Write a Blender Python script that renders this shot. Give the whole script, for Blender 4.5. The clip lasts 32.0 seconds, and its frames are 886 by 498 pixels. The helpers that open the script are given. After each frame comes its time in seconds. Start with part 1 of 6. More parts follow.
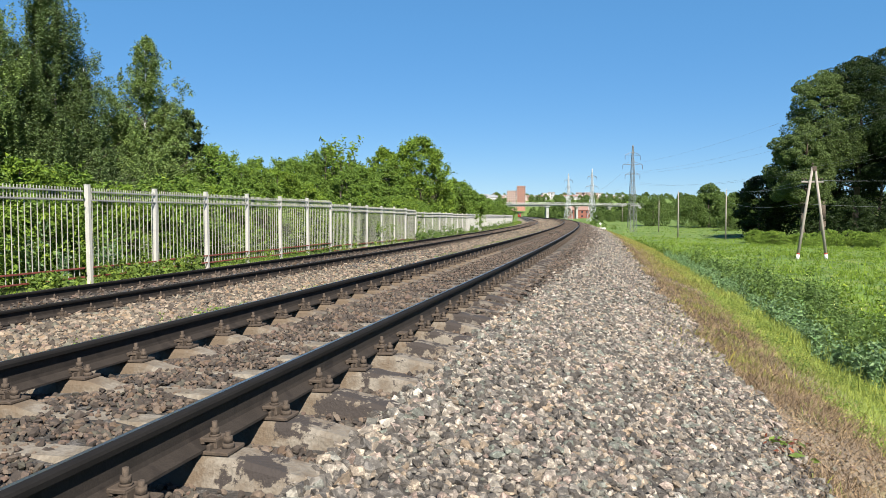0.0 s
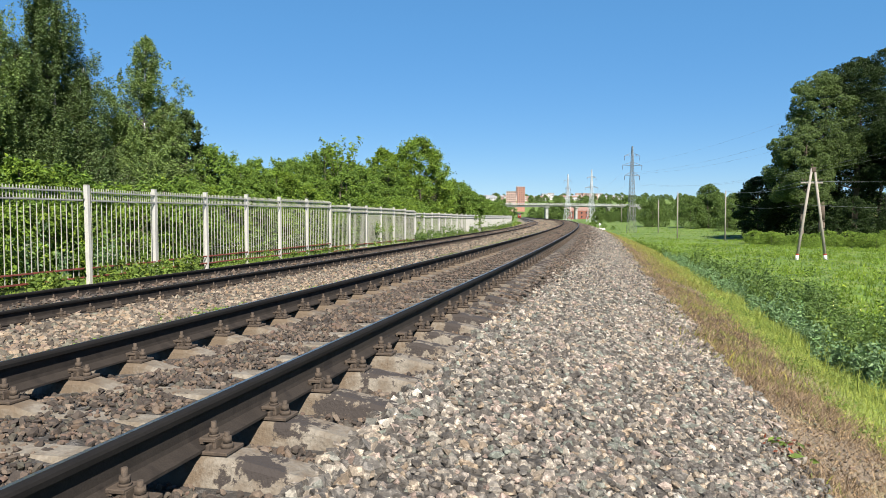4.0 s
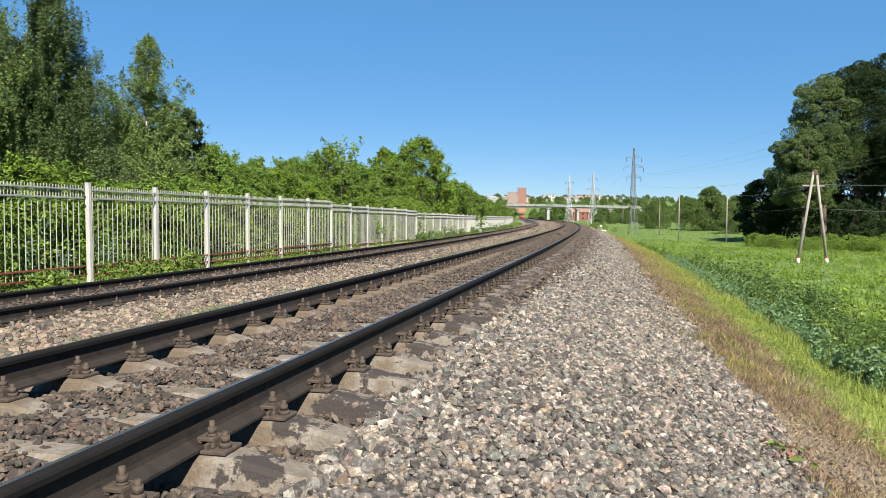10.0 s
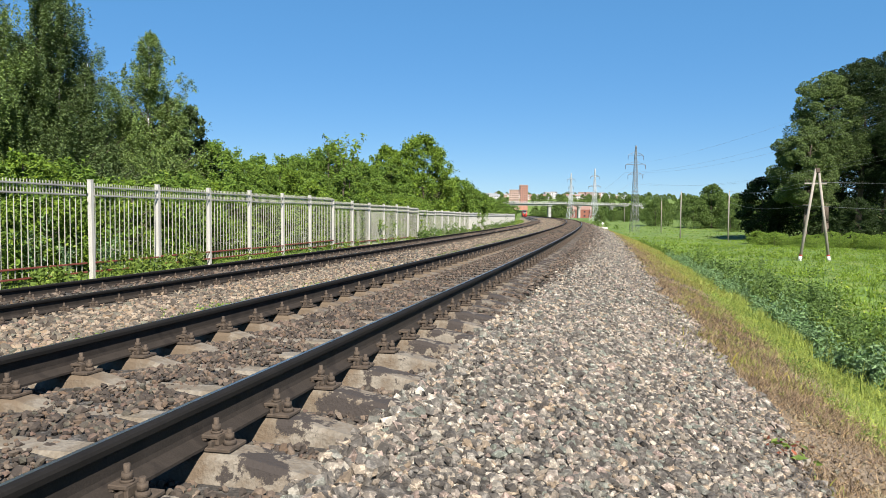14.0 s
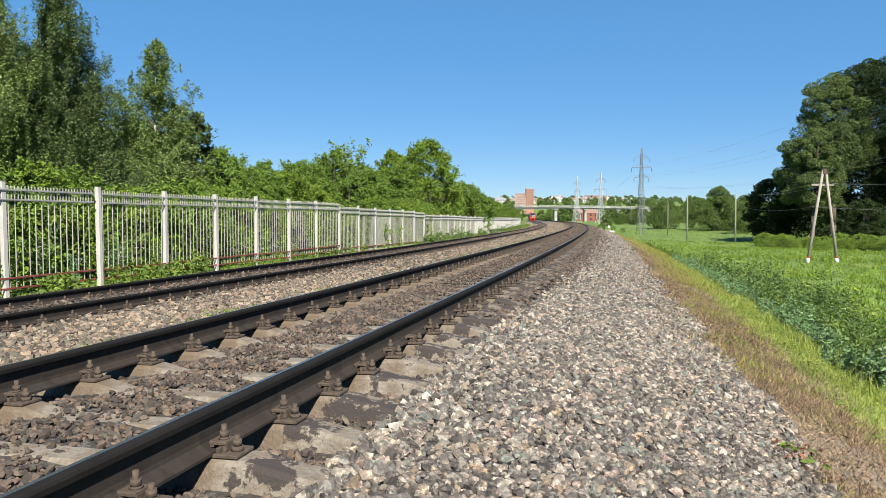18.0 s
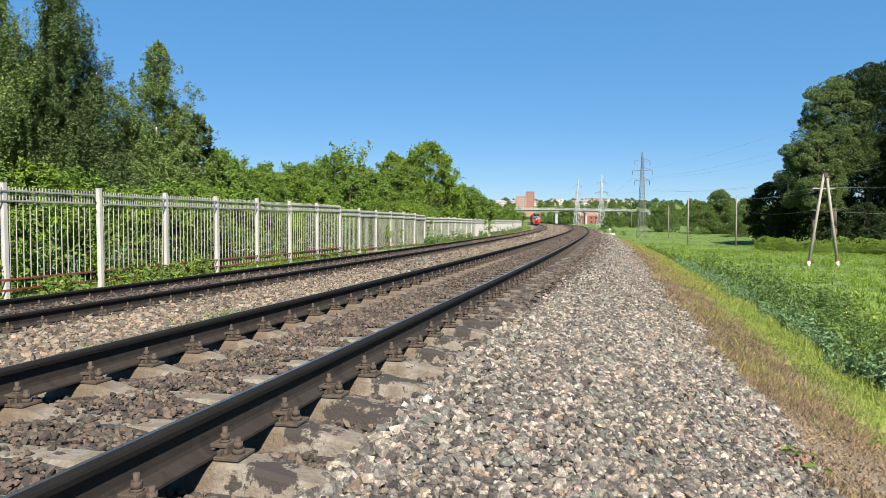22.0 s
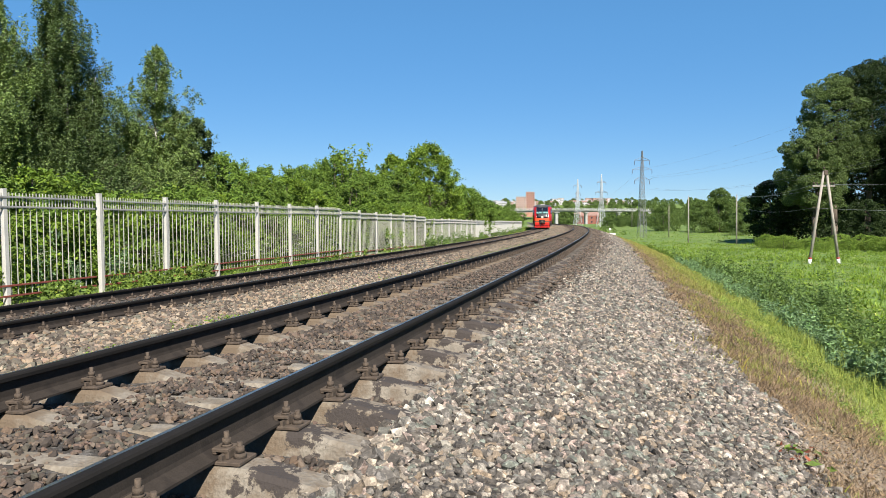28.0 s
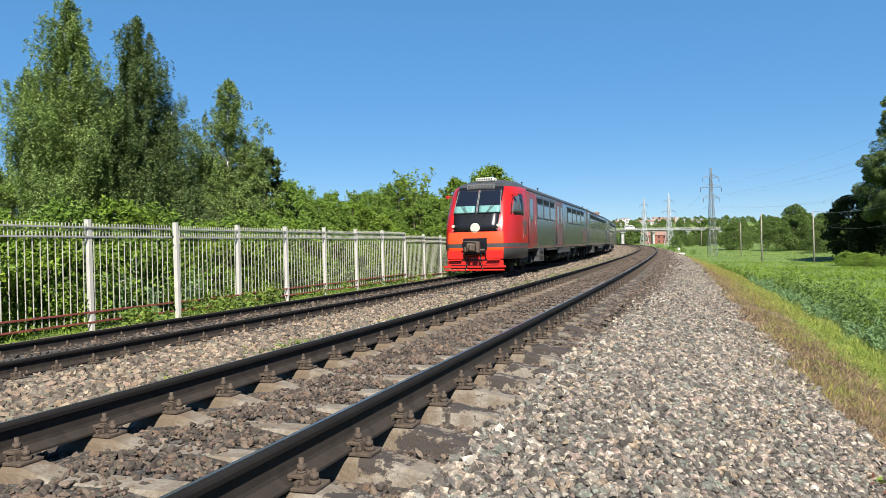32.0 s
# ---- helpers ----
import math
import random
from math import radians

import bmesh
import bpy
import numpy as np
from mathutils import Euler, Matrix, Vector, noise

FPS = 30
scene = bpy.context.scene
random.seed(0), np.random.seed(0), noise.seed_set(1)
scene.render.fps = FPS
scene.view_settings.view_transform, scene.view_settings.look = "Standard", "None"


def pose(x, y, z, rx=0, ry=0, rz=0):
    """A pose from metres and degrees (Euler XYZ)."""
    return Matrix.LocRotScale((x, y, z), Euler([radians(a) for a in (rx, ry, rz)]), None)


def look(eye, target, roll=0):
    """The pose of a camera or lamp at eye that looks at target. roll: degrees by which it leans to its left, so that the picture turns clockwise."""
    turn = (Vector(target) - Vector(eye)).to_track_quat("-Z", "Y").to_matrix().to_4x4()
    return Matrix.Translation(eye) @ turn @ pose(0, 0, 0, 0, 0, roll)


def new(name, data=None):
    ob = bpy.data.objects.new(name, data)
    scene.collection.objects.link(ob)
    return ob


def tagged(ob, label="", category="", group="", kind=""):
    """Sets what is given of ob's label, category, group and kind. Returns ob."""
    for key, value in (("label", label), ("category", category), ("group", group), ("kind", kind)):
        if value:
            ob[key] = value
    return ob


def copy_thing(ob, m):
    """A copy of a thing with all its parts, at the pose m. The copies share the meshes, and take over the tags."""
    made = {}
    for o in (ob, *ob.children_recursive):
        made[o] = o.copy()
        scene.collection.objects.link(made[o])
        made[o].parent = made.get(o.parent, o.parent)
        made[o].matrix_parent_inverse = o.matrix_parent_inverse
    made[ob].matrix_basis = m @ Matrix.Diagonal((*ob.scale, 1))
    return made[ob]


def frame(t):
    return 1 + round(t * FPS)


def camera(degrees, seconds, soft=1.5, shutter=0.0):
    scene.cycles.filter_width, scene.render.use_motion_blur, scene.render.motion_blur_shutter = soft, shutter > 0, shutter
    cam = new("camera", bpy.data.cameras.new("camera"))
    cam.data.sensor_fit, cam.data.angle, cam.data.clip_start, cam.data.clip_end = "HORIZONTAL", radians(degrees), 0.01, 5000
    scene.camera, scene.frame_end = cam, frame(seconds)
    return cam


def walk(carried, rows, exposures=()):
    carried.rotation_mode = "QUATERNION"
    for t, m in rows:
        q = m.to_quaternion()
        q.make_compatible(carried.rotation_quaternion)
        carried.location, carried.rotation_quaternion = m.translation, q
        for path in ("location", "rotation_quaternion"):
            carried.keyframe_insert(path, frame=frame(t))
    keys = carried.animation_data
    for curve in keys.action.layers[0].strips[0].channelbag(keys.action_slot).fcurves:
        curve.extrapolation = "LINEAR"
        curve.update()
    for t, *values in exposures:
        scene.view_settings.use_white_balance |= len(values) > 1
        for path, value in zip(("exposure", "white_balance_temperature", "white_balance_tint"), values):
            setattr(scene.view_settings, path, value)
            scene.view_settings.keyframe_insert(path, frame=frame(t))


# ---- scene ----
import itertools
# The line: a curve to the left that runs out into a straight. Rail tops of the near track lie at z = 0.
HEAD, BEND, BEND_END, STRAIGHT, OFFSET, SECOND, SECOND_Z = -0.2415, 0.000795, 151.5, 201.1, 2.575, 5.656, -0.385
CANT, GAUGE = 0.0127, 0.7975
SS = np.arange(-240, 3400.01, 0.5)
_k = BEND * np.clip((STRAIGHT - SS) / (STRAIGHT - BEND_END), 0, 1)
_zero = int(np.argmin(abs(SS)))


def summed(v):
    c = np.concatenate([[0], np.cumsum((v[1:] + v[:-1]) * 0.25)])
    return c - c[_zero]


AA = HEAD + summed(_k)
XX, YY = -OFFSET + summed(-np.sin(AA)), summed(np.cos(AA))


def line(s, u, z=0.0):
    """Places s metres along the near track, u metres to the right of its middle."""
    s = np.atleast_1d(np.asarray(s, float))
    a = np.interp(s, SS, AA)
    x, y = np.interp(s, SS, XX), np.interp(s, SS, YY)
    return np.stack([x + np.cos(a) * u, y + np.sin(a) * u, z + 0 * s], -1)


def bearing(s):
    return float(np.interp(s, SS, AA))


def on_line(s, u, z=0.0, turn=0.0):
    x, y, zz = line(s, u, z)[0]
    return pose(float(x), float(y), float(zz), 0, 0, math.degrees(bearing(s)) + turn)


# ---- camera ----
cam = camera(63.78, 32.0, soft=0.5)
# seconds, place of the eye, then yaw to the right, pitch and lean in degrees
STEPS = [
    (0, 0.000, 0.000, 0.793, 0.000, -2.675, -0.067),
    (0.5, 0.001, 0.001, 0.790, -0.109, -2.502, -0.297),
    (1, -0.004, 0.002, 0.792, -0.117, -2.394, -0.333),
    (1.5, -0.003, 0.003, 0.789, -0.124, -2.433, -0.008),
    (2, -0.000, 0.000, 0.791, 0.024, -2.572, 0.129),
    (2.5, -0.001, -0.006, 0.792, 0.070, -2.559, 0.189),
    (3, -0.003, 0.007, 0.789, 0.115, -2.588, 0.089),
    (3.5, -0.002, 0.003, 0.791, 0.091, -2.616, 0.013),
    (5.5, 0.011, -0.005, 0.792, -0.082, -2.635, -0.065),
    (6, 0.010, -0.004, 0.794, -0.011, -2.676, 0.082),
    (6.5, 0.011, -0.004, 0.793, -0.031, -2.661, 0.040),
    (7, 0.009, -0.003, 0.793, -0.280, -2.573, 0.047),
    (7.5, 0.011, -0.004, 0.796, -0.346, -2.525, 0.157),
    (8, 0.007, -0.005, 0.796, -0.200, -2.439, 0.344),
    (8.5, -0.005, 0.009, 0.793, -0.142, -2.529, 0.442),
    (9, -0.003, 0.003, 0.797, -0.131, -2.562, 0.500),
    (9.5, -0.004, 0.007, 0.792, -0.043, -2.553, 0.563),
    (10, 0.005, 0.006, 0.792, -0.039, -2.594, 0.381),
    (10.5, 0.002, 0.002, 0.792, -0.116, -2.859, 0.317),
    (11, 0.003, -0.006, 0.790, -0.039, -2.919, 0.389),
    (11.5, -0.001, 0.007, 0.790, -0.090, -2.839, 0.368),
    (12, -0.006, 0.010, 0.790, 0.020, -2.881, 0.417),
    (12.5, -0.006, 0.008, 0.792, 0.021, -2.939, 0.383),
    (13, -0.012, 0.013, 0.789, 0.016, -3.085, 0.454),
    (13.5, -0.013, 0.018, 0.792, -0.089, -3.079, 0.440),
    (14, -0.009, 0.013, 0.792, -0.154, -2.809, 0.459),
    (14.5, -0.010, 0.019, 0.792, -0.272, -2.845, 0.379),
    (16.5, -0.013, 0.016, 0.793, -0.387, -2.576, 0.236),
    (17, -0.011, 0.017, 0.794, -0.479, -2.559, 0.220),
    (17.5, -0.012, 0.012, 0.796, -0.590, -2.473, 0.180),
    (18, -0.005, 0.002, 0.798, -0.657, -2.461, 0.028),
    (18.5, -0.009, 0.012, 0.794, -0.658, -2.495, -0.022),
    (19, -0.006, 0.008, 0.795, -0.813, -2.463, -0.004),
    (19.5, -0.007, 0.008, 0.795, -0.790, -2.418, 0.069),
    (20, -0.011, 0.015, 0.794, -0.760, -2.466, 0.168),
    (20.5, -0.011, 0.015, 0.794, -0.762, -2.466, 0.168),
    (21, -0.011, 0.011, 0.798, -0.771, -2.476, 0.187),
    (21.5, -0.012, 0.012, 0.798, -0.772, -2.372, 0.273),
    (22, -0.011, 0.007, 0.800, -0.703, -2.273, 0.198),
    (22.5, -0.011, 0.012, 0.799, -0.717, -2.291, -0.053),
    (23, -0.014, 0.012, 0.798, -0.718, -2.378, -0.122),
    (23.5, -0.012, 0.013, 0.800, -0.709, -2.465, 0.034),
    (24, -0.019, 0.015, 0.796, -0.638, -2.637, 0.098),
    (24.5, -0.020, 0.017, 0.799, -0.614, -2.684, 0.097),
    (25, -0.019, 0.015, 0.800, -0.616, -2.703, 0.079),
    (25.5, -0.012, 0.012, 0.799, -0.623, -2.560, -0.045),
    (27.5, -0.011, 0.013, 0.801, -0.668, -2.267, -0.322),
    (28, -0.009, 0.014, 0.801, -0.751, -2.155, -0.404),
    (28.5, -0.002, 0.001, 0.807, -0.846, -2.013, -0.573),
    (29, -0.003, 0.008, 0.803, -1.025, -1.931, -0.876),
    (29.5, -0.004, 0.007, 0.806, -1.204, -1.998, -0.868),
    (30, -0.007, 0.018, 0.803, -1.284, -2.108, -0.848),
    (30.5, -0.007, 0.015, 0.807, -1.386, -2.139, -0.823),
    (31, -0.012, 0.020, 0.806, -1.702, -2.191, -0.870),
    (31.5, -0.016, 0.018, 0.814, -2.757, -1.629, -1.128),
    (32, -0.032, 0.008, 0.821, -5.845, -0.276, -1.282),
]


def eye_pose(x, y, z, yaw, pitch, lean):
    a, b = radians(yaw), radians(pitch)
    way = Vector((math.sin(a) * math.cos(b), math.cos(a) * math.cos(b), math.sin(b)))
    return look((x, y, z), Vector((x, y, z)) + way * 10, lean)


walk(cam, [(t, eye_pose(*r)) for t, *r in STEPS])

# ---- sky and sun ----
SUN_EL, SUN_BEARING = 43.0, 166.0   # bearing clockwise from +y
world = bpy.data.worlds.new("world")
scene.world = world
world.use_nodes = True
wn = world.node_tree
sky = wn.nodes.new("ShaderNodeTexSky")
sky.sky_type, sky.sun_disc = "NISHITA", False
sky.sun_elevation, sky.sun_rotation = radians(SUN_EL), radians(SUN_BEARING)
sky.air_density, sky.dust_density, sky.ozone_density = 1.0, 0.0, 2.0
sky.altitude = 1800
deep = wn.nodes.new("ShaderNodeHueSaturation")
deep.inputs["Saturation"].default_value = 1.24
deep.inputs["Hue"].default_value = 0.506
wn.links.new(sky.outputs[0], deep.inputs["Color"])
even = wn.nodes.new("ShaderNodeMix")
even.data_type = "RGBA"
up, rise, fade = wn.nodes.new("ShaderNodeTexCoord"), wn.nodes.new("ShaderNodeSeparateXYZ"), wn.nodes.new("ShaderNodeMapRange")
wn.links.new(up.outputs["Generated"], rise.inputs[0])
wn.links.new(rise.outputs[2], fade.inputs[0])
# paler blue low in the sky, deeper towards the zenith
fade.inputs[1].default_value, fade.inputs[2].default_value, fade.inputs[3].default_value, fade.inputs[4].default_value = 0.25, 0.9, 0.55, 0.0
wn.links.new(fade.outputs[0], even.inputs[0])
even.inputs[7].default_value = (1.1, 3.65, 7.2, 1)
wn.links.new(deep.outputs[0], even.inputs[6])
wn.links.new(even.outputs[2], wn.nodes["Background"].inputs[0])
wn.nodes["Background"].inputs[1].default_value = 0.050
sun = new("sun", bpy.data.lights.new("sun", "SUN"))
sun.data.energy, sun.data.angle, sun.data.color = 5.0, radians(0.53), (1.0, 0.95, 0.87)
_b, _e = radians(SUN_BEARING), radians(SUN_EL)
sun.matrix_world = look((math.sin(_b) * 50, math.cos(_b) * 50, 60), (math.sin(_b) * 50 - math.sin(_b) * math.cos(_e), math.cos(_b) * 50 - math.cos(_b) * math.cos(_e), 60 - math.sin(_e)))
scene.view_settings.exposure = 1.235

# ---- materials ----
def material(name, base, rough=0.8, metal=0.0, spread=0.25, scale=8.0, fine=60.0, bump=0.2, second=None, amount=0.5, per=None, leaf=0.0, depth=0.01, spec=0.5):
    """Principled with noise at two scales. second: a colour for stains. per: 'island' or 'object' varies the tone piece by piece."""
    m = bpy.data.materials.new(name)
    m.use_nodes = True
    nt = m.node_tree
    bsdf = nt.nodes["Principled BSDF"]
    bsdf.inputs["Roughness"].default_value, bsdf.inputs["Metallic"].default_value = rough, metal
    bsdf.inputs["Specular IOR Level"].default_value = spec
    geo = nt.nodes.new("ShaderNodeNewGeometry")
    n1, n2 = nt.nodes.new("ShaderNodeTexNoise"), nt.nodes.new("ShaderNodeTexNoise")
    for n, sc in ((n1, scale), (n2, fine)):
        n.inputs["Scale"].default_value, n.inputs["Detail"].default_value = sc, 6.0
        nt.links.new(geo.outputs["Position"], n.inputs["Vector"])
    if per:
        tc = nt.nodes.new("ShaderNodeTexCoord")
        for n in (n1, n2):
            nt.links.new(tc.outputs["Object"], n.inputs["Vector"])

    def mix(f, a, b, kind="MIX"):
        x = nt.nodes.new("ShaderNodeMix")
        x.data_type, x.blend_type = "RGBA", kind
        for sock, val in ((x.inputs[0], f), (x.inputs[6], a), (x.inputs[7], b)):
            if hasattr(val, "is_output"):
                nt.links.new(val, sock)
            else:
                sock.default_value = val if isinstance(val, (int, float)) else (*val, 1)
        return x.outputs[2]

    def ramp(src, lo, hi):
        r = nt.nodes.new("ShaderNodeMapRange")
        r.inputs[1].default_value, r.inputs[2].default_value = lo, hi
        nt.links.new(src, r.inputs[0])
        return r.outputs[0]

    dark, light = [c * (1 - spread) for c in base], [min(1, c * (1 + spread)) for c in base]
    col = mix(ramp(n1.outputs[0], 0.3, 0.7), dark, light)
    if second:
        col = mix(ramp(n1.outputs[0], 0.62 - 0.3 * amount, 0.7 - 0.3 * amount), col, second)
    col = mix(ramp(n2.outputs[0], 0.25, 0.75), mix(0.35, col, (0, 0, 0)), col)
    if per:
        src = geo.outputs["Random Per Island"] if per == "island" else nt.nodes.new("ShaderNodeObjectInfo").outputs["Random"]
        cr = nt.nodes.new("ShaderNodeValToRGB")
        nt.links.new(src, cr.inputs[0])
        cr.color_ramp.interpolation = "LINEAR"
        m["ramp"] = cr.name
        col = mix(1.0, col, cr.outputs[0], "MULTIPLY")
        cr.color_ramp.elements[0].color, cr.color_ramp.elements[1].color = (0.7, 0.7, 0.7, 1), (1.25, 1.25, 1.2, 1)
    nt.links.new(col, bsdf.inputs["Base Color"])
    if bump:
        b = nt.nodes.new("ShaderNodeBump")
        b.inputs["Strength"].default_value, b.inputs["Distance"].default_value = bump, depth
        nt.links.new(n2.outputs[0], b.inputs["Height"])
        nt.links.new(b.outputs[0], bsdf.inputs["Normal"])
    if leaf:
        tr = nt.nodes.new("ShaderNodeBsdfTranslucent")
        ms = nt.nodes.new("ShaderNodeMixShader")
        ms.inputs[0].default_value = leaf
        nt.links.new(mix(1.0, col, (1.6, 1.7, 0.7), "MULTIPLY"), tr.inputs[0])
        nt.links.new(bsdf.outputs[0], ms.inputs[1])
        nt.links.new(tr.outputs[0], ms.inputs[2])
        nt.links.new(ms.outputs[0], nt.nodes["Material Output"].inputs[0])
    return m


def tones(m, stops):
    """Sets the colours among which the pieces of a material vary."""
    ramp = m.node_tree.nodes[m["ramp"]].color_ramp
    while len(ramp.elements) < len(stops):
        ramp.elements.new(0.5)
    for e, (at, c) in zip(ramp.elements, stops):
        e.position, e.color = at, (*c, 1)
    return m


def paint(name, base, rough=0.4, metal=0.0, spread=0.06, **more):
    return material(name, base, rough, metal, spread, more.pop("scale", 2.0), more.pop("fine", 40.0), more.pop("bump", 0.02), **more)


M = {}
STONE = [(0.0, (0.36, 0.32, 0.28)), (0.2, (0.52, 0.48, 0.44)), (0.42, (0.80, 0.76, 0.71)), (0.55, (0.84, 0.96, 0.85)), (0.63, (1.36, 1.06, 0.95)), (0.74, (1.5, 1.42, 1.28)), (0.86, (1.3, 1.02, 0.74)), (1.0, (1.95, 1.87, 1.7))]
M["stone"] = tones(material("crushed_stone", (0.160, 0.149, 0.135), 0.85, per="island", spread=0.38, scale=30, fine=120, bump=0.9, second=(0.2952, 0.2788, 0.2542), amount=0.3), STONE)
M["stone_one"] = tones(material("crushed_stone_single", (0.160, 0.149, 0.135), 0.85, per="object", spread=0.38, scale=30, fine=120, bump=0.9, second=(0.2952, 0.2788, 0.2542), amount=0.3), STONE)
WARM = [(a, (c[0] * 1.0, c[1] * 0.97, c[2] * 0.93)) for a, c in STONE]
M["stone_old"] = tones(material("weathered_stone", (0.166, 0.146, 0.124), 0.9, per="island", spread=0.2, scale=30, fine=150, bump=0.3), WARM)
DUSTY = [(a, (0.06 + 0.86 * c[0], 0.06 + 0.85 * c[1], 0.06 + 0.84 * c[2])) for a, c in STONE]
M["stone_dusty"] = tones(material("brake_dust_stone", (0.094, 0.076, 0.063), 0.9, per="island", spread=0.2, scale=30, fine=150, bump=0.3), DUSTY)
M["bed"] = material("ballast_bed", (0.0574, 0.0492, 0.041), 0.95, spread=0.45, scale=22, fine=70, bump=1.0, depth=0.03, second=(0.1312, 0.1189, 0.1066), amount=0.3)


def zoned_ground():
    """Grass that turns to dry stalks and bare brown soil towards the ballast; 'across' is the distance from the near track."""
    m = material("meadow", (0.108, 0.186, 0.021), 0.9, spread=0.5, scale=0.45, fine=4.5, bump=0.7, depth=0.06, second=(0.1476, 0.1927, 0.0328), amount=0.4)
    nt = m.node_tree
    bsdf = nt.nodes["Principled BSDF"]
    green = bsdf.inputs["Base Color"].links[0].from_socket
    at, geo = nt.nodes.new("ShaderNodeAttribute"), nt.nodes.new("ShaderNodeNewGeometry")
    at.attribute_name = "across"
    n = nt.nodes.new("ShaderNodeTexNoise")
    n.inputs["Scale"].default_value, n.inputs["Detail"].default_value = 1.1, 8.0
    nt.links.new(geo.outputs["Position"], n.inputs["Vector"])
    k = nt.nodes.new("ShaderNodeMath")
    k.operation = "MULTIPLY_ADD"
    nt.links.new(n.outputs[0], k.inputs[0])
    k.inputs[1].default_value = 3.2
    nt.links.new(at.outputs["Fac"], k.inputs[2])
    fine = nt.nodes.new("ShaderNodeTexNoise")
    fine.inputs["Scale"].default_value, fine.inputs["Detail"].default_value = 45.0, 8.0
    nt.links.new(geo.outputs["Position"], fine.inputs["Vector"])
    soil = nt.nodes.new("ShaderNodeValToRGB")
    nt.links.new(fine.outputs[0], soil.inputs[0])
    for e, (p, c) in zip(soil.color_ramp.elements, ((0.32, (0.0492, 0.03362, 0.02296)), (0.68, (0.29, 0.225, 0.150)))):
        e.position, e.color = p, (*c, 1)
    lawn = nt.nodes.new("ShaderNodeValToRGB")
    nt.links.new(fine.outputs[0], lawn.inputs[0])
    for e, (p, c) in zip(lawn.color_ramp.elements, ((0.3, (0.045, 0.062, 0.014)), (0.7, (0.25, 0.285, 0.07)))):
        e.position, e.color = p, (*c, 1)

    def step(lo, hi, a, b):
        r, x = nt.nodes.new("ShaderNodeMapRange"), nt.nodes.new("ShaderNodeMix")
        r.inputs[1].default_value, r.inputs[2].default_value = lo, hi
        nt.links.new(k.outputs[0], r.inputs[0])
        x.data_type = "RGBA"
        nt.links.new(r.outputs[0], x.inputs[0])
        nt.links.new(a, x.inputs[6])
        nt.links.new(b, x.inputs[7])
        return x.outputs[2]

    turf, blend, shade = nt.nodes.new("ShaderNodeTexNoise"), nt.nodes.new("ShaderNodeMix"), nt.nodes.new("ShaderNodeValToRGB")
    turf.inputs["Scale"].default_value, turf.inputs["Detail"].default_value, turf.inputs["Roughness"].default_value = 0.4, 12.0, 0.75
    nt.links.new(geo.outputs["Position"], turf.inputs["Vector"])
    nt.links.new(turf.outputs[0], shade.inputs[0])
    for e, (p, c) in zip(shade.color_ramp.elements, ((0.38, (0.66, 0.7, 0.66)), (0.62, (1.22, 1.2, 1.1)))):
        e.position, e.color = p, (*c, 1)
    blend.data_type, blend.blend_type = "RGBA", "MULTIPLY"
    blend.inputs[0].default_value = 1.0
    nt.links.new(green, blend.inputs[6])
    nt.links.new(shade.outputs[0], blend.inputs[7])
    green = blend.outputs[2]
    nt.links.new(step(7.7, 8.7, step(6.05, 6.95, soil.outputs[0], lawn.outputs[0]), green), bsdf.inputs["Base Color"])
    return m


M["ground"] = zoned_ground()
M["steel"] = material("polished_rail", (0.50, 0.44, 0.37), 0.3, 0.95, spread=0.08, scale=3, fine=90, bump=0.02)
M["rust"] = material("rusty_rail", (0.034, 0.027, 0.022), 0.9, 0.0, spread=0.25, spec=0.2, scale=6, fine=120, bump=0.15, second=(0.024, 0.019, 0.016), amount=0.3)
M["oily"] = material("oily_rail_head", (0.014, 0.0125, 0.0115), 0.8, 0.0, spread=0.15, spec=0.12, scale=5, fine=90, bump=0.05)
M["iron"] = material("rusty_fastening", (0.0697, 0.0492, 0.03362), 0.85, spread=0.3, scale=30, fine=200, bump=0.4)
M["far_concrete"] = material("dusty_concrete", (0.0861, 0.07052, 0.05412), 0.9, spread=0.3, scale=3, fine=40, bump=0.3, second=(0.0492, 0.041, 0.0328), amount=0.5)


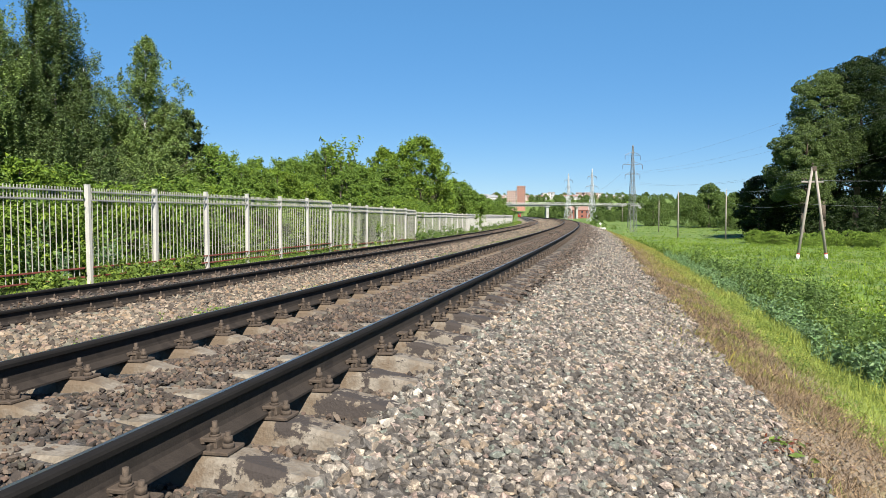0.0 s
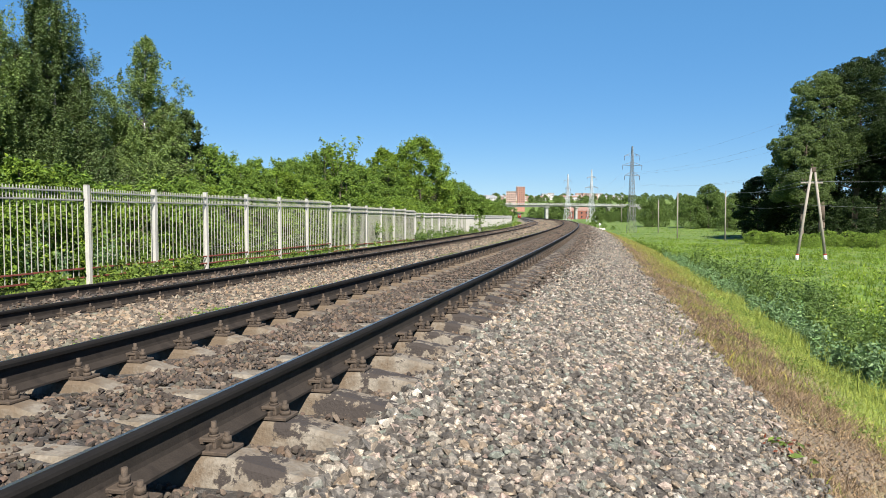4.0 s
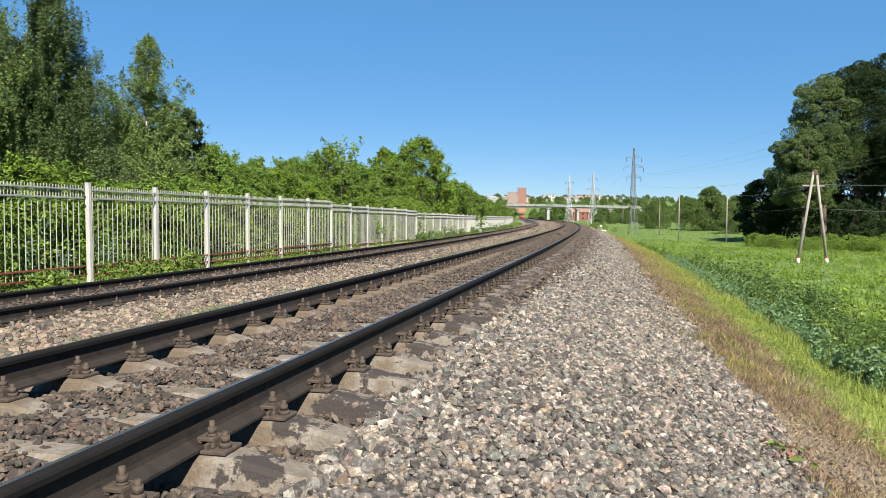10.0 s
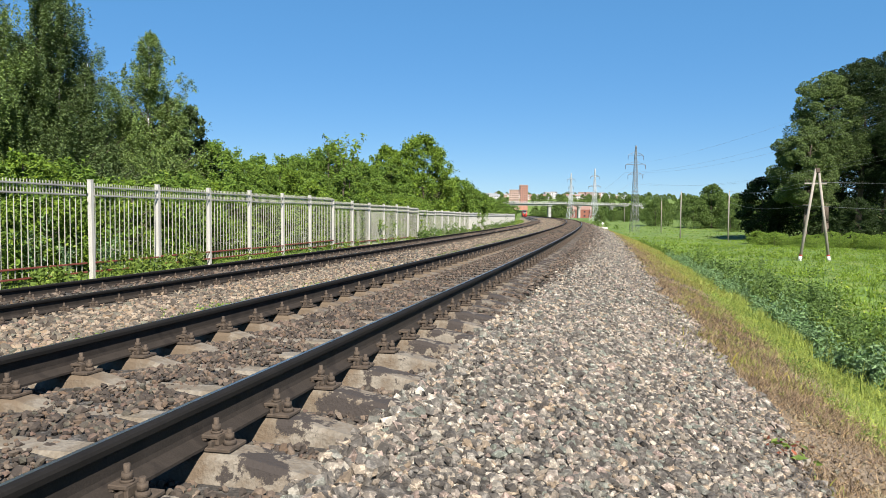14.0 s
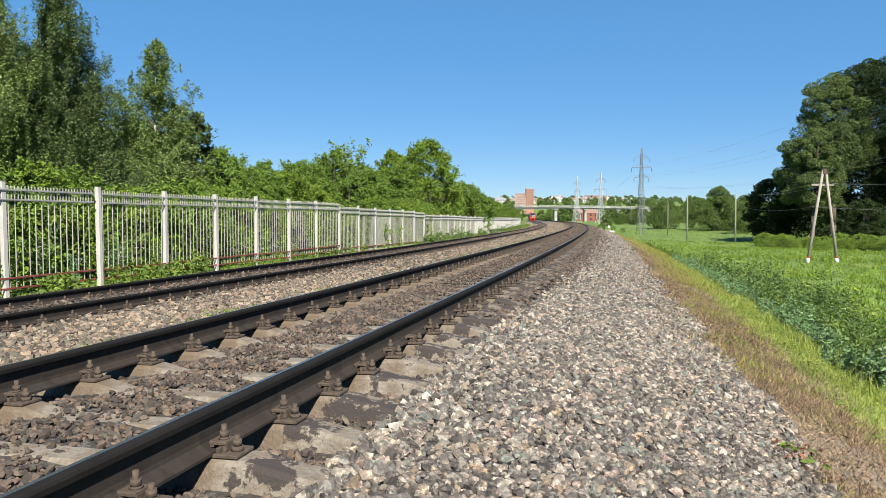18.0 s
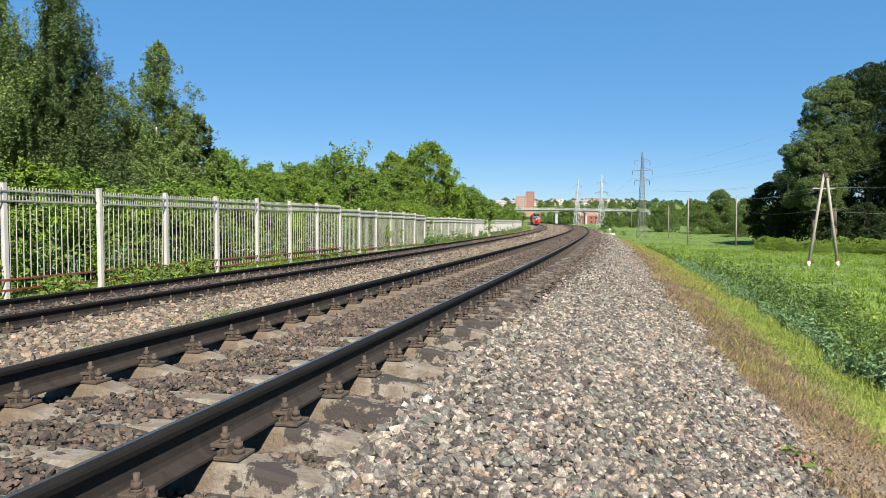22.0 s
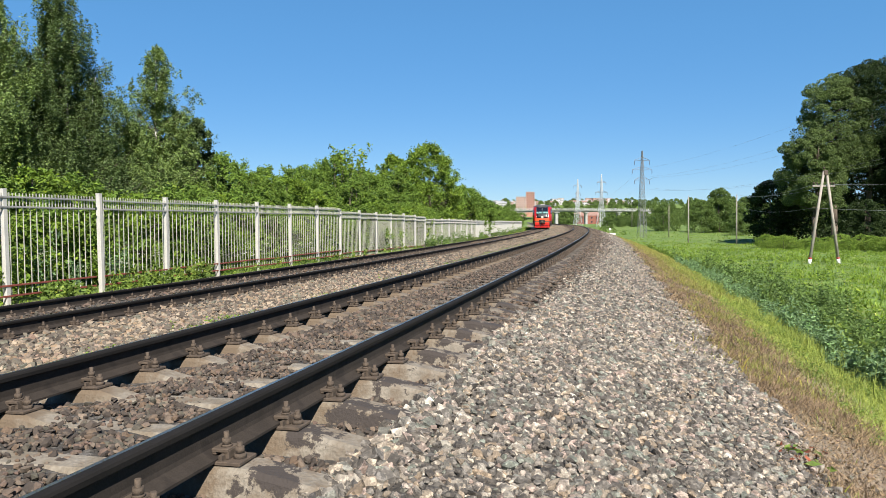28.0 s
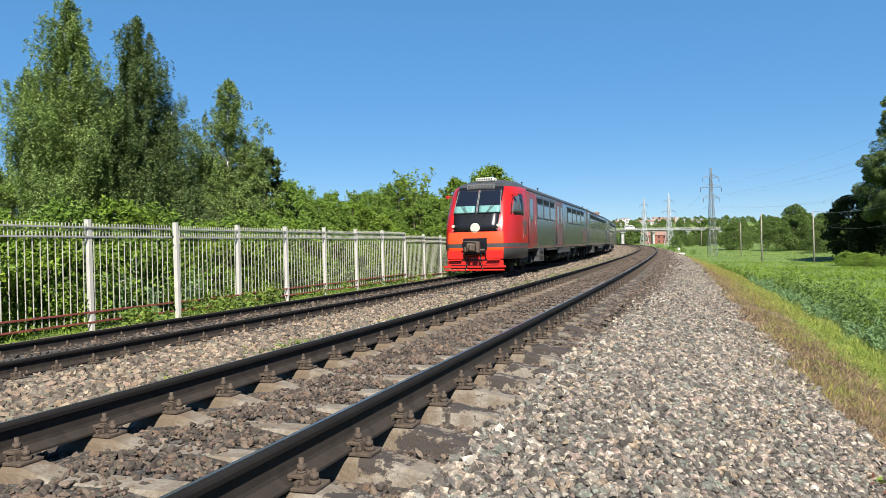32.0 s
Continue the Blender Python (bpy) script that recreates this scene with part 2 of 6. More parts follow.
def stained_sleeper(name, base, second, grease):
    """Concrete with rusty seats and dark grease patches towards the ends; x runs along the sleeper."""
    m = material(name, base, 0.9, spread=0.3, scale=6, fine=60, bump=0.8, second=second, amount=0.45)
    nt = m.node_tree
    bsdf = nt.nodes["Principled BSDF"]
    base = bsdf.inputs["Base Color"].links[0].from_socket
    geo, tc = nt.nodes.new("ShaderNodeNewGeometry"), nt.nodes.new("ShaderNodeTexCoord")
    sep = nt.nodes.new("ShaderNodeSeparateXYZ")
    nt.links.new(tc.outputs["Object"], sep.inputs[0])
    ax = nt.nodes.new("ShaderNodeMath")
    ax.operation = "ABSOLUTE"
    nt.links.new(sep.outputs[0], ax.inputs[0])

    def patch(scale, lo, hi, weight, curve, under, colour):
        n = nt.nodes.new("ShaderNodeTexNoise")
        n.inputs["Scale"].default_value, n.inputs["Detail"].default_value, n.inputs["Roughness"].default_value = scale, 9.0, 0.68
        nt.links.new(geo.outputs["Position"], n.inputs["Vector"])
        r = nt.nodes.new("ShaderNodeValToRGB")
        nt.links.new(ax.outputs[0], r.inputs[0])
        while len(r.color_ramp.elements) < len(curve):
            r.color_ramp.elements.new(0.5)
        for e, (p, v) in zip(r.color_ramp.elements, curve):
            e.position, e.color = p, (v, v, v, 1)
        k = nt.nodes.new("ShaderNodeMath")
        k.operation = "MULTIPLY_ADD"
        nt.links.new(r.outputs[0], k.inputs[0])
        k.inputs[1].default_value = weight
        nt.links.new(n.outputs[0], k.inputs[2])
        mr, x = nt.nodes.new("ShaderNodeMapRange"), nt.nodes.new("ShaderNodeMix")
        mr.inputs[1].default_value, mr.inputs[2].default_value = lo, hi
        nt.links.new(k.outputs[0], mr.inputs[0])
        x.data_type = "RGBA"
        nt.links.new(mr.outputs[0], x.inputs[0])
        nt.links.new(under, x.inputs[6])
        x.inputs[7].default_value = (*colour, 1)
        return x.outputs[2]

    c = patch(9, 0.5, 0.75, 0.35, ((0.45, 0.0), (0.72, 1.0), (0.98, 0.2)), base, (0.1025, 0.0738, 0.04756))
    c = patch(6, 0.77, 0.80, grease, ((0.84, 0.0), (0.93, 0.85), (1.0, 1.0)), c, (0.033, 0.0255, 0.0215))
    nt.links.new(c, bsdf.inputs["Base Color"])
    return m


M["sleeper"] = stained_sleeper("stained_sleeper", (0.2255, 0.1952, 0.1542), (0.164, 0.1353, 0.0984), 0.285)
M["grimy_sleeper"] = stained_sleeper("grimy_sleeper", (0.16, 0.137, 0.11), (0.09, 0.073, 0.056), 0.31)
M["white"] = material("fence_paint", (0.4592, 0.4469, 0.4018), 0.55, spread=0.08, scale=3, fine=60, bump=0.06, second=(0.492, 0.4674, 0.41), amount=0.2)
M["oxide"] = material("red_oxide", (0.1886, 0.0451, 0.0287), 0.7, spread=0.2, scale=6, fine=60, bump=0.1)
M["pole"] = material("pole_concrete", (0.2952, 0.2624, 0.2214), 0.9, spread=0.15, scale=1.5, fine=30, bump=0.2)
M["zinc"] = material("galvanised", (0.41, 0.41, 0.4018), 0.6, 0.3, spread=0.1, scale=2, fine=30, bump=0.05)
M["lattice"] = material("lattice_steel", (0.2132, 0.2214, 0.2214), 0.7, 0.2, spread=0.12, scale=2, fine=30, bump=0.05)
M["bark"] = material("bark", (0.1066, 0.082, 0.0615), 0.95, spread=0.35, scale=4, fine=30, bump=0.6)
M["birch"] = material("birch_bark", (0.492, 0.4674, 0.4264), 0.85, spread=0.1, scale=3, fine=20, bump=0.3, second=(0.0492, 0.041, 0.0369), amount=0.25)


def foliage(name, base, warm=1.25):
    m = material(name, base, 0.55, per="island", spread=0.25, scale=1.2, fine=20, bump=0.0, leaf=0.13, spec=0.16)
    return tones(m, [(0.0, (0.6, 0.65, 0.62)), (0.5, (0.95, 0.95, 0.95)), (0.85, (1.16, 1.14, 1.0)), (1.0, (1.2 * warm, 1.25, 0.9))])


M["leaf_birch"] = foliage("birch_leaf", (0.178, 0.246, 0.08), 1.0)
# birch leaf with shade mixed into its colour, for the twin-topped tree
M["leaf_birch_shaded"] = foliage("shaded_birch_leaf", (0.102, 0.146, 0.055), 1.0)
M["leaf_bush"] = foliage("bush_leaf", (0.120, 0.194, 0.033))
# bush leaf with sunlight put into its colour, for the poplars' foot
M["leaf_bush_sunlit"] = foliage("sunlit_bush_leaf", (0.19, 0.285, 0.05))
M["leaf_maple"] = foliage("maple_leaf", (0.1394, 0.2173, 0.0287))
# tree leaf with shade put into its colour, for poplars and maples
M["leaf_shaded"] = foliage("shaded_tree_leaf", (0.02952, 0.0492, 0.01476), 1.0)
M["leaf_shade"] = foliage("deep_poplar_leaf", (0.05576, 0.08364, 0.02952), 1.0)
# poplar leaf with the sunlight put in, for the left-hand crowns
M["leaf_poplar_lit"] = foliage("lit_poplar_leaf", (0.105, 0.148, 0.05), 1.0)
M["leaf_far"] = foliage("far_leaf", (0.105, 0.158, 0.042), 1.0)
M["weed"] = foliage("weed_leaf", (0.14, 0.205, 0.042))
M["weed_dark"] = foliage("mugwort_leaf", (0.108, 0.168, 0.048), 1.0)
M["blade"] = foliage("grass_blade", (0.262, 0.315, 0.076))
M["yellow"] = foliage("yellow_grass", (0.2542, 0.246, 0.0697))
M["straw"] = foliage("dry_stalk", (0.25, 0.19, 0.125))
tones(M["straw"], [(0.0, (0.3, 0.27, 0.26)), (0.45, (0.85, 0.8, 0.8)), (0.8, (1.2, 1.1, 1.0)), (1.0, (2.1, 2.0, 1.8))])
M["dead"] = foliage("dead_stalk", (0.082, 0.0533, 0.0369))
M["cream"] = foliage("cream_petal", (0.42, 0.40, 0.16), 1.0)
M["sage"] = foliage("sage_leaf", (0.15, 0.235, 0.11), 0.9)
M["meadow_blade"] = foliage("meadow_blade", (0.1558, 0.2378, 0.0328))

# ---- tools ----
def part(name, bm, mat, parent=None, label=""):
    """Links a bmesh, or a mesh, as one object under a thing or a part."""
    if isinstance(bm, bmesh.types.BMesh):
        me = bpy.data.meshes.new(name)
        bm.to_mesh(me)
        bm.free()
    else:
        me = bm
    for x in (mat if isinstance(mat, (list, tuple)) else [mat]):
        if x and not me.materials.get(x.name):
            me.materials.append(x)
    ob = new(name, me)
    if parent:
        ob.parent = parent
    return tagged(ob, label) if label else ob


def thing(name, label, category, group="", kind="", at=None):
    ob = new(name)
    ob.empty_display_size = 0.2
    if at is not None:
        ob.matrix_world = at
    return tagged(ob, label, category, group, kind)


def box(bm, x, y, z, w, d, h, m=None, bevel=0.0, mat=0):
    """Adds a box centred on x, y, z."""
    t = Matrix.Translation((x, y, z)) @ Matrix.Diagonal((w, d, h, 1))
    r = bmesh.ops.create_cube(bm, size=1, matrix=(m @ t) if m else t)
    faces = {f for v in r["verts"] for f in v.link_faces}
    if bevel:
        e = {e for f in faces for e in f.edges}
        faces = faces | set(bmesh.ops.bevel(bm, geom=list(e), offset=bevel, segments=1, affect="EDGES")["faces"])
    for f in faces:
        if f.is_valid:
            f.material_index = mat
    return bm


def rod(bm, a, b, r1, r2=None, n=8, mat=0):
    """Adds a tapered round bar from a to b."""
    a, b = Vector(a), Vector(b)
    r2 = r1 if r2 is None else r2
    q = (b - a).to_track_quat("Z", "Y").to_matrix()
    ring = []
    for c, r in ((a, r1), (b, r2)):
        ring.append([bm.verts.new(c + q @ Vector((r * math.cos(2 * math.pi * i / n), r * math.sin(2 * math.pi * i / n), 0))) for i in range(n)])
    for i in range(n):
        f = bm.faces.new((ring[0][i], ring[0][(i + 1) % n], ring[1][(i + 1) % n], ring[1][i]))
        f.material_index, f.smooth = mat, n > 5
    for end, flip in ((ring[0], True), (ring[1], False)):
        f = bm.faces.new(end[::-1] if flip else end)
        f.material_index = mat
    return bm


def boxed(*rows, bevel=0.0):
    bm = bmesh.new()
    for r in rows:
        box(bm, *r, bevel=bevel)
    return bm


def raw_mesh(name, verts, faces, corners):
    """A mesh from arrays: verts (n, 3), faces (m, corners)."""
    me = bpy.data.meshes.new(name)
    v, f = np.ascontiguousarray(verts, np.float32), np.ascontiguousarray(faces, np.int32)
    me.vertices.add(len(v))
    me.vertices.foreach_set("co", v.ravel())
    me.loops.add(f.size)
    me.loops.foreach_set("vertex_index", f.ravel())
    me.polygons.add(len(f))
    me.polygons.foreach_set("loop_start", np.arange(0, f.size, corners, dtype=np.int32))
    me.polygons.foreach_set("loop_total", np.full(len(f), corners, np.int32))
    me.polygons.foreach_set("use_smooth", np.zeros(len(f), bool))
    me.update(calc_edges=True)
    return me


def sheet(name, grid, mats, index=None, smooth=True):
    """A mesh over a grid (rows, columns, 3). index: a material number for each column strip."""
    r, c = grid.shape[:2]
    i = np.arange(r * c).reshape(r, c)
    f = np.stack([i[:-1, :-1], i[:-1, 1:], i[1:, 1:], i[1:, :-1]], -1).reshape(-1, 4)
    me = raw_mesh(name, grid.reshape(-1, 3), f, 4)
    for m in mats:
        me.materials.append(m)
    if index is not None:
        me.polygons.foreach_set("material_index", np.tile(np.asarray(index, np.int32), r - 1))
    me.polygons.foreach_set("use_smooth", np.full(len(f), smooth))
    return me


RNG = np.random.default_rng(11)


def turns(n, rng, tilt=1.0):
    """n random rotations; tilt below 1 keeps the third axis near upright."""
    a, b, c = rng.uniform(0, 2 * np.pi, n), rng.normal(0, tilt, n), rng.normal(0, tilt, n)
    ca, sa, cb, sb, cc, sc = np.cos(a), np.sin(a), np.cos(b), np.sin(b), np.cos(c), np.sin(c)
    rx = np.stack([np.stack([np.ones(n), 0 * a, 0 * a], -1), np.stack([0 * a, cb, -sb], -1), np.stack([0 * a, sb, cb], -1)], 1)
    ry = np.stack([np.stack([cc, 0 * a, sc], -1), np.stack([0 * a, np.ones(n), 0 * a], -1), np.stack([-sc, 0 * a, cc], -1)], 1)
    rz = np.stack([np.stack([ca, -sa, 0 * a], -1), np.stack([sa, ca, 0 * a], -1), np.stack([0 * a, 0 * a, np.ones(n)], -1)], 1)
    return rz @ ry @ rx


def leaves(name, places, size, rng, ratio=0.55, tilt=1.2, fold=0.25, droop=0.0, simple=False):
    """One mesh of pointed, slightly folded leaves at the places; simple: three-cornered ones, for small leaves farther off."""
    n = len(places)
    shape = np.array([(0, 0, 0), (0.5 * ratio, 0.45, fold * 0.3), (0, 1, -droop), (-0.5 * ratio, 0.45, fold * 0.3)])
    if simple:
        shape = np.array([(-0.5 * ratio, 0, 0), (0.5 * ratio, 0, 0), (0, 1, -droop)])
    k = len(shape)
    sz = size * rng.uniform(0.6, 1.35, n)
    v = np.einsum("nij,kj->nki", turns(n, rng, tilt), shape) * sz[:, None, None] + places[:, None, :]
    return raw_mesh(name, v.reshape(-1, 3), np.arange(n * k).reshape(n, k), k)

# ---- ground ----
PROFILE_U = [-1500, -30, -14, -9.3, -8.2, -7.2, -4.2, -3.0, -1.9, -1.35, 1.2, 1.7, 2.3, 3.65, 4.8, 6.2, 8.2, 11.0, 60, 1500]
PROFILE_Z = [-1.2, -1.0, -0.85, -0.74, -0.72, -0.66, -0.66, -0.62, -0.50, -0.34, -0.34, -0.36, -0.47, -0.88, -1.26, -1.76, -2.8, -3.9, -4.0, -4.0]


def smooth(a, b, x):
    t = np.clip((x - a) / (b - a), 0, 1)
    return t * t * (3 - 2 * t)


def level(s, u):
    """Height of the ground."""
    s, u = np.asarray(s, float), np.asarray(u, float)
    z = np.interp(u, PROFILE_U, PROFILE_Z)
    z = z + 2.2 * smooth(230, 400, s) * smooth(6, 30, u)
    z = z + 34 * smooth(800, 1400, s)
    far = smooth(6, 14, u) + smooth(10, 20, -u)
    return z + far * (0.12 * np.sin(s * 0.21 + u * 0.13) + 0.1 * np.sin(u * 0.31 - s * 0.07))


NORMAL = HEAD + 0.10


def place(s, u):
    """Ground places: square to the track near it, and on parallel lines farther off."""
    s, u = np.broadcast_arrays(np.asarray(s, float), np.asarray(u, float))
    near = np.clip(u, -60, 60)
    a = np.interp(s, SS, AA)
    x = np.interp(s, SS, XX) + np.cos(a) * near + np.cos(NORMAL) * (u - near)
    y = np.interp(s, SS, YY) + np.sin(a) * near + np.sin(NORMAL) * (u - near)
    return np.stack([x, y, level(s, u)], -1)


_s = np.concatenate([np.arange(-230, -10, 20), np.arange(-10, 60, 1.0), np.arange(60, 420, 5.0), np.arange(420, 3300, 40.0)])
_u = np.concatenate([[-1500, -900, -500, -250, -120, -60], np.arange(-45, -14, 5), np.arange(-12, -8, 1), np.arange(-8, 14, 0.4), np.arange(15, 60, 4), [75, 100, 140, 200, 300, 500, 900, 1500]])
_me = sheet("ground", place(_s[:, None], _u[None, :]), [M["ground"]])
_me.attributes.new("across", "FLOAT", "POINT").data.foreach_set("value", np.where((_u[None, :] < -9.4) | (_s[:, None] > 330), 30.0, np.where(_u[None, :] < -7, 4.5, _u[None, :])).ravel().astype(np.float32))
ground = tagged(part("ground", _me, None), "green grassy ground sloping down from the railway to a meadow", "ground", kind="structure")

# ballast bed under the loose stones
BED_U = np.array([-7.45, -7.2, -6.5, -4.8, -4.2, -3.6, -3.0, -2.4, -1.9, -1.6, -1.35, -1.0, -0.5, 0.0, 0.5, 1.0, 1.35, 1.7, 2.0, 2.3, 2.7, 3.05, 3.35, 3.65, 3.85])


def bed_level(s, u):
    """Top of the ballast: the ground, raised between the sleepers' middles and under the second track."""
    s, u = np.asarray(s, float), np.asarray(u, float)
    z = level(s, u) + 0.045
    return z + 0.05 * np.exp(-((u + 0.15) / 0.45) ** 4) + 0.07 * np.exp(-((u + SECOND) / 1.1) ** 4)


def stone_edge(s):
    """Where the stones of the shoulder end and the brown bank begins: nearer to the rail down the line."""
    return np.interp(s, [0, 7, 10, 17, 25, 40, 70, 160], [3.48, 3.48, 3.42, 3.14, 3.06, 3.06, 3.3, 3.45]) + 0.10 * np.sin(1.1 * np.asarray(s)) + 0.07 * np.sin(2.7 * np.asarray(s) + 1)


_bs = np.concatenate([np.arange(-8, 60, 0.5), np.arange(60, 860, 4.0)])
_g = place(_bs[:, None], BED_U[None, :])
_g[..., 2] = bed_level(_bs[:, None], BED_U[None, :])
_g[:, [0, -1], 2] -= 0.12
_g[..., 2] -= 0.12 * (BED_U[None, :] > stone_edge(_bs)[:, None] + 0.3)
ballast = tagged(part("ballast_bed", sheet("ballast_bed", _g, [M["bed"]]), None), "grey crushed stone ballast bed under two tracks", "ballast", kind="structure")


def stone_kinds(n, corners, rng):
    """n irregular stone shapes of a given number of corners: 6, 8, or 12 for broken faces with worn edges."""
    if corners == 12:
        g = (1 + 5 ** 0.5) / 2
        v = np.array([(0, i, k * g) for i in (1, -1) for k in (1, -1)] + [(i, k * g, 0) for i in (1, -1) for k in (1, -1)] + [(k * g, 0, i) for i in (1, -1) for k in (1, -1)]) / math.hypot(1, g)
        f = np.array([t for t in itertools.combinations(range(12), 3) if all(np.linalg.norm(v[i] - v[j]) < 1.1 for i, j in itertools.combinations(t, 2))])
        out = np.cross(v[f[:, 1]] - v[f[:, 0]], v[f[:, 2]] - v[f[:, 0]])
        f[np.sum(out * v[f[:, 0]], 1) < 0] = f[np.sum(out * v[f[:, 0]], 1) < 0][:, ::-1]
        kinds = v[None] * rng.uniform(0.8, 1.2, (n, 12, 1))
        for _ in range(7):
            # break a flat face off each stone
            d = rng.normal(0, 1, (n, 1, 3))
            d /= np.linalg.norm(d, axis=2, keepdims=True)
            over = np.maximum(0, np.sum(kinds * d, 2, keepdims=True) - rng.uniform(0.45, 0.8, (n, 1, 1)))
            kinds = kinds - over * d
        return kinds * rng.uniform(0.75, 1.2, (n, 1, 3)) * (0.72, 0.58, 0.42), f
    if corners == 8:
        v = np.array([(x, y, z) for x in (-1, 1) for y in (-1, 1) for z in (-1, 1)], float) * (0.50, 0.40, 0.31)
        f = np.array([(0, 1, 3), (0, 3, 2), (4, 6, 7), (4, 7, 5), (0, 4, 5), (0, 5, 1), (2, 3, 7), (2, 7, 6), (0, 2, 6), (0, 6, 4), (1, 5, 7), (1, 7, 3)])
    else:
        v = np.array([(1, 0, 0), (-1, 0, 0), (0, 1, 0), (0, -1, 0), (0, 0, 1), (0, 0, -1)], float) * (0.66, 0.5, 0.34)
        f = np.array([(0, 2, 4), (2, 1, 4), (1, 3, 4), (3, 0, 4), (2, 0, 5), (1, 2, 5), (3, 1, 5), (0, 3, 5)])
    return v[None] * rng.uniform(0.6, 1.3, (n, len(v), 3)) + rng.normal(0, 0.05, (n, len(v), 3)), f


def stones(name, s0, s1, u0, u1, count, size, corners, mat, label, rng, keep=None, lift=0.0):
    s, u = rng.uniform(s0, s1, count), rng.uniform(u0, u1, count)
    if keep is not None:
        ok = keep(s, u, rng)
        s, u = s[ok], u[ok]
    n = len(s)
    c = place(s, u)
    sz = size * np.clip(rng.lognormal(0, 0.33, n), 0.45, 1.7)
    c[:, 2] = bed_level(s, u) + sz * rng.uniform(-0.15, 0.22, n) + lift
    kinds, f = stone_kinds(60, corners, rng)
    v = np.einsum("nij,nkj->nki", turns(n, rng, 0.5), kinds[rng.integers(0, 60, n)]) * sz[:, None, None] + c[:, None, :]
    k = v.shape[1]
    faces = (f[None] + np.arange(n)[:, None, None] * k).reshape(-1, 3)
    ob = part(name, raw_mesh(name, v.reshape(-1, 3), faces, 3), mat, ballast, label)
    return tagged(ob, kind="stuff")


SPACING, FIRST, SECOND_FIRST = 0.5435, 2.67, 9.28


def in_crib(s, u, rng):
    """Stones lie between the sleepers, and over their middles too."""
    d = abs((s - FIRST + SPACING / 2) % SPACING - SPACING / 2)
    over = (abs(u + 0.25) < 0.34) & (rng.random(len(s)) < 0.42)
    return (d > 0.145) | over


def in_second_crib(s, u, rng):
    d = abs((s - SECOND_FIRST + SPACING / 2) % SPACING - SPACING / 2)
    return (d > 0.13) | (abs(u + SECOND) > 1.3) | (rng.random(len(s)) < 0.4)


_r = np.random.default_rng(5)
def shoulder(s, u, r):
    return (in_crib(s, u, r) | (u > 1.42)) & (u < stone_edge(s) + 0.36 * r.random(len(s)))


def grime(s, u):
    """Share of dark stones: brake dust lies on a strip beside the rail that widens down the line."""
    w = np.interp(s, [6, 12, 30, 80], [0.02, 0.3, 0.95, 1.35])
    return 0.9 * np.clip((1.32 + w - u) / (0.75 * w + 0.05), 0, 1)


def clean_shoulder(s, u, r):
    return (u < stone_edge(s) + 0.36 * r.random(len(s))) & (r.random(len(s)) > grime(s, u))


def dusty_shoulder(s, u, r):
    return r.random(len(s)) < grime(s, u)


for s0, s1, count, size, corners, keep in ((0.6, 7, 20500, 0.0415, 12, shoulder), (7, 12, 17000, 0.040, 8, shoulder), (12, 30, 26000, 0.049, 6, clean_shoulder), (30, 75, 16000, 0.078, 6, clean_shoulder), (75, 160, 7500, 0.12, 6, clean_shoulder)):
    stones("shoulder_stones", s0, s1, 1.28, 3.85, count, size, corners, M["stone"], "pale grey crushed stones", _r, keep)
for s0, s1, u1, count, size in ((8, 30, 2.35, 14000, 0.047), (30, 75, 2.75, 9500, 0.075), (75, 160, 2.75, 4200, 0.12)):
    stones("dusty_shoulder_stones", s0, s1, 1.2, u1, count, size, 6, M["stone_dusty"], "dark dusty stones beside the sleeper ends", _r, dusty_shoulder, 0.008)
stones("stray_stones", 0.6, 30, 3.6, 5.2, 9000, 0.030, 6, M["stone_old"], "stray stones on the brown bank", _r, lambda s, u, r: r.random(len(s)) < (5.0 - u) / 1.6, -0.034)
for s0, s1, count, size, corners, lift in ((1.5, 6.5, 19000, 0.030, 12, 0.006), (6.5, 11, 16000, 0.034, 8, 0.008), (11, 20, 18000, 0.036, 6, 0.014), (20, 36, 15000, 0.048, 6, 0.028), (36, 110, 12000, 0.082, 6, 0.05)):
    stones("crib_stones", s0, s1, -1.4, 1.3, count, size, corners, M["stone_dusty"], "brown dusty stones between the rails", _r, in_crib, lift)
stones("crib_stones", 110, 220, -1.4, 1.3, 5000, 0.15, 6, M["stone_dusty"], "brown dusty stones between the rails", _r, None, 0.07)
for s0, s1, count, size, lift in ((7.5, 30, 9000, 0.046, 0.058), (30, 80, 6000, 0.075, 0.055)):
    stones("crib_end_stones", s0, s1, 0.97, 1.36, count, size, 6, M["stone_dusty"], "dark dusty stones between the sleeper ends", _r, in_crib, lift)
stones("sleeper_end_stones", 1.0, 9, 1.27, 1.52, 2600, 0.042, 8, M["stone"], "pale grey crushed stones", _r, None, 0.03)
stones("middle_stones", 3, 18, -4.6, -1.35, 21000, 0.049, 8, M["stone_old"], "brownish weathered ballast stones", _r)
stones("middle_stones", 18, 55, -4.6, -1.35, 13000, 0.075, 6, M["stone_old"], "brownish weathered ballast stones", _r)
stones("middle_stones", 55, 150, -4.6, -1.35, 7000, 0.13, 6, M["stone_old"], "brownish weathered ballast stones", _r)
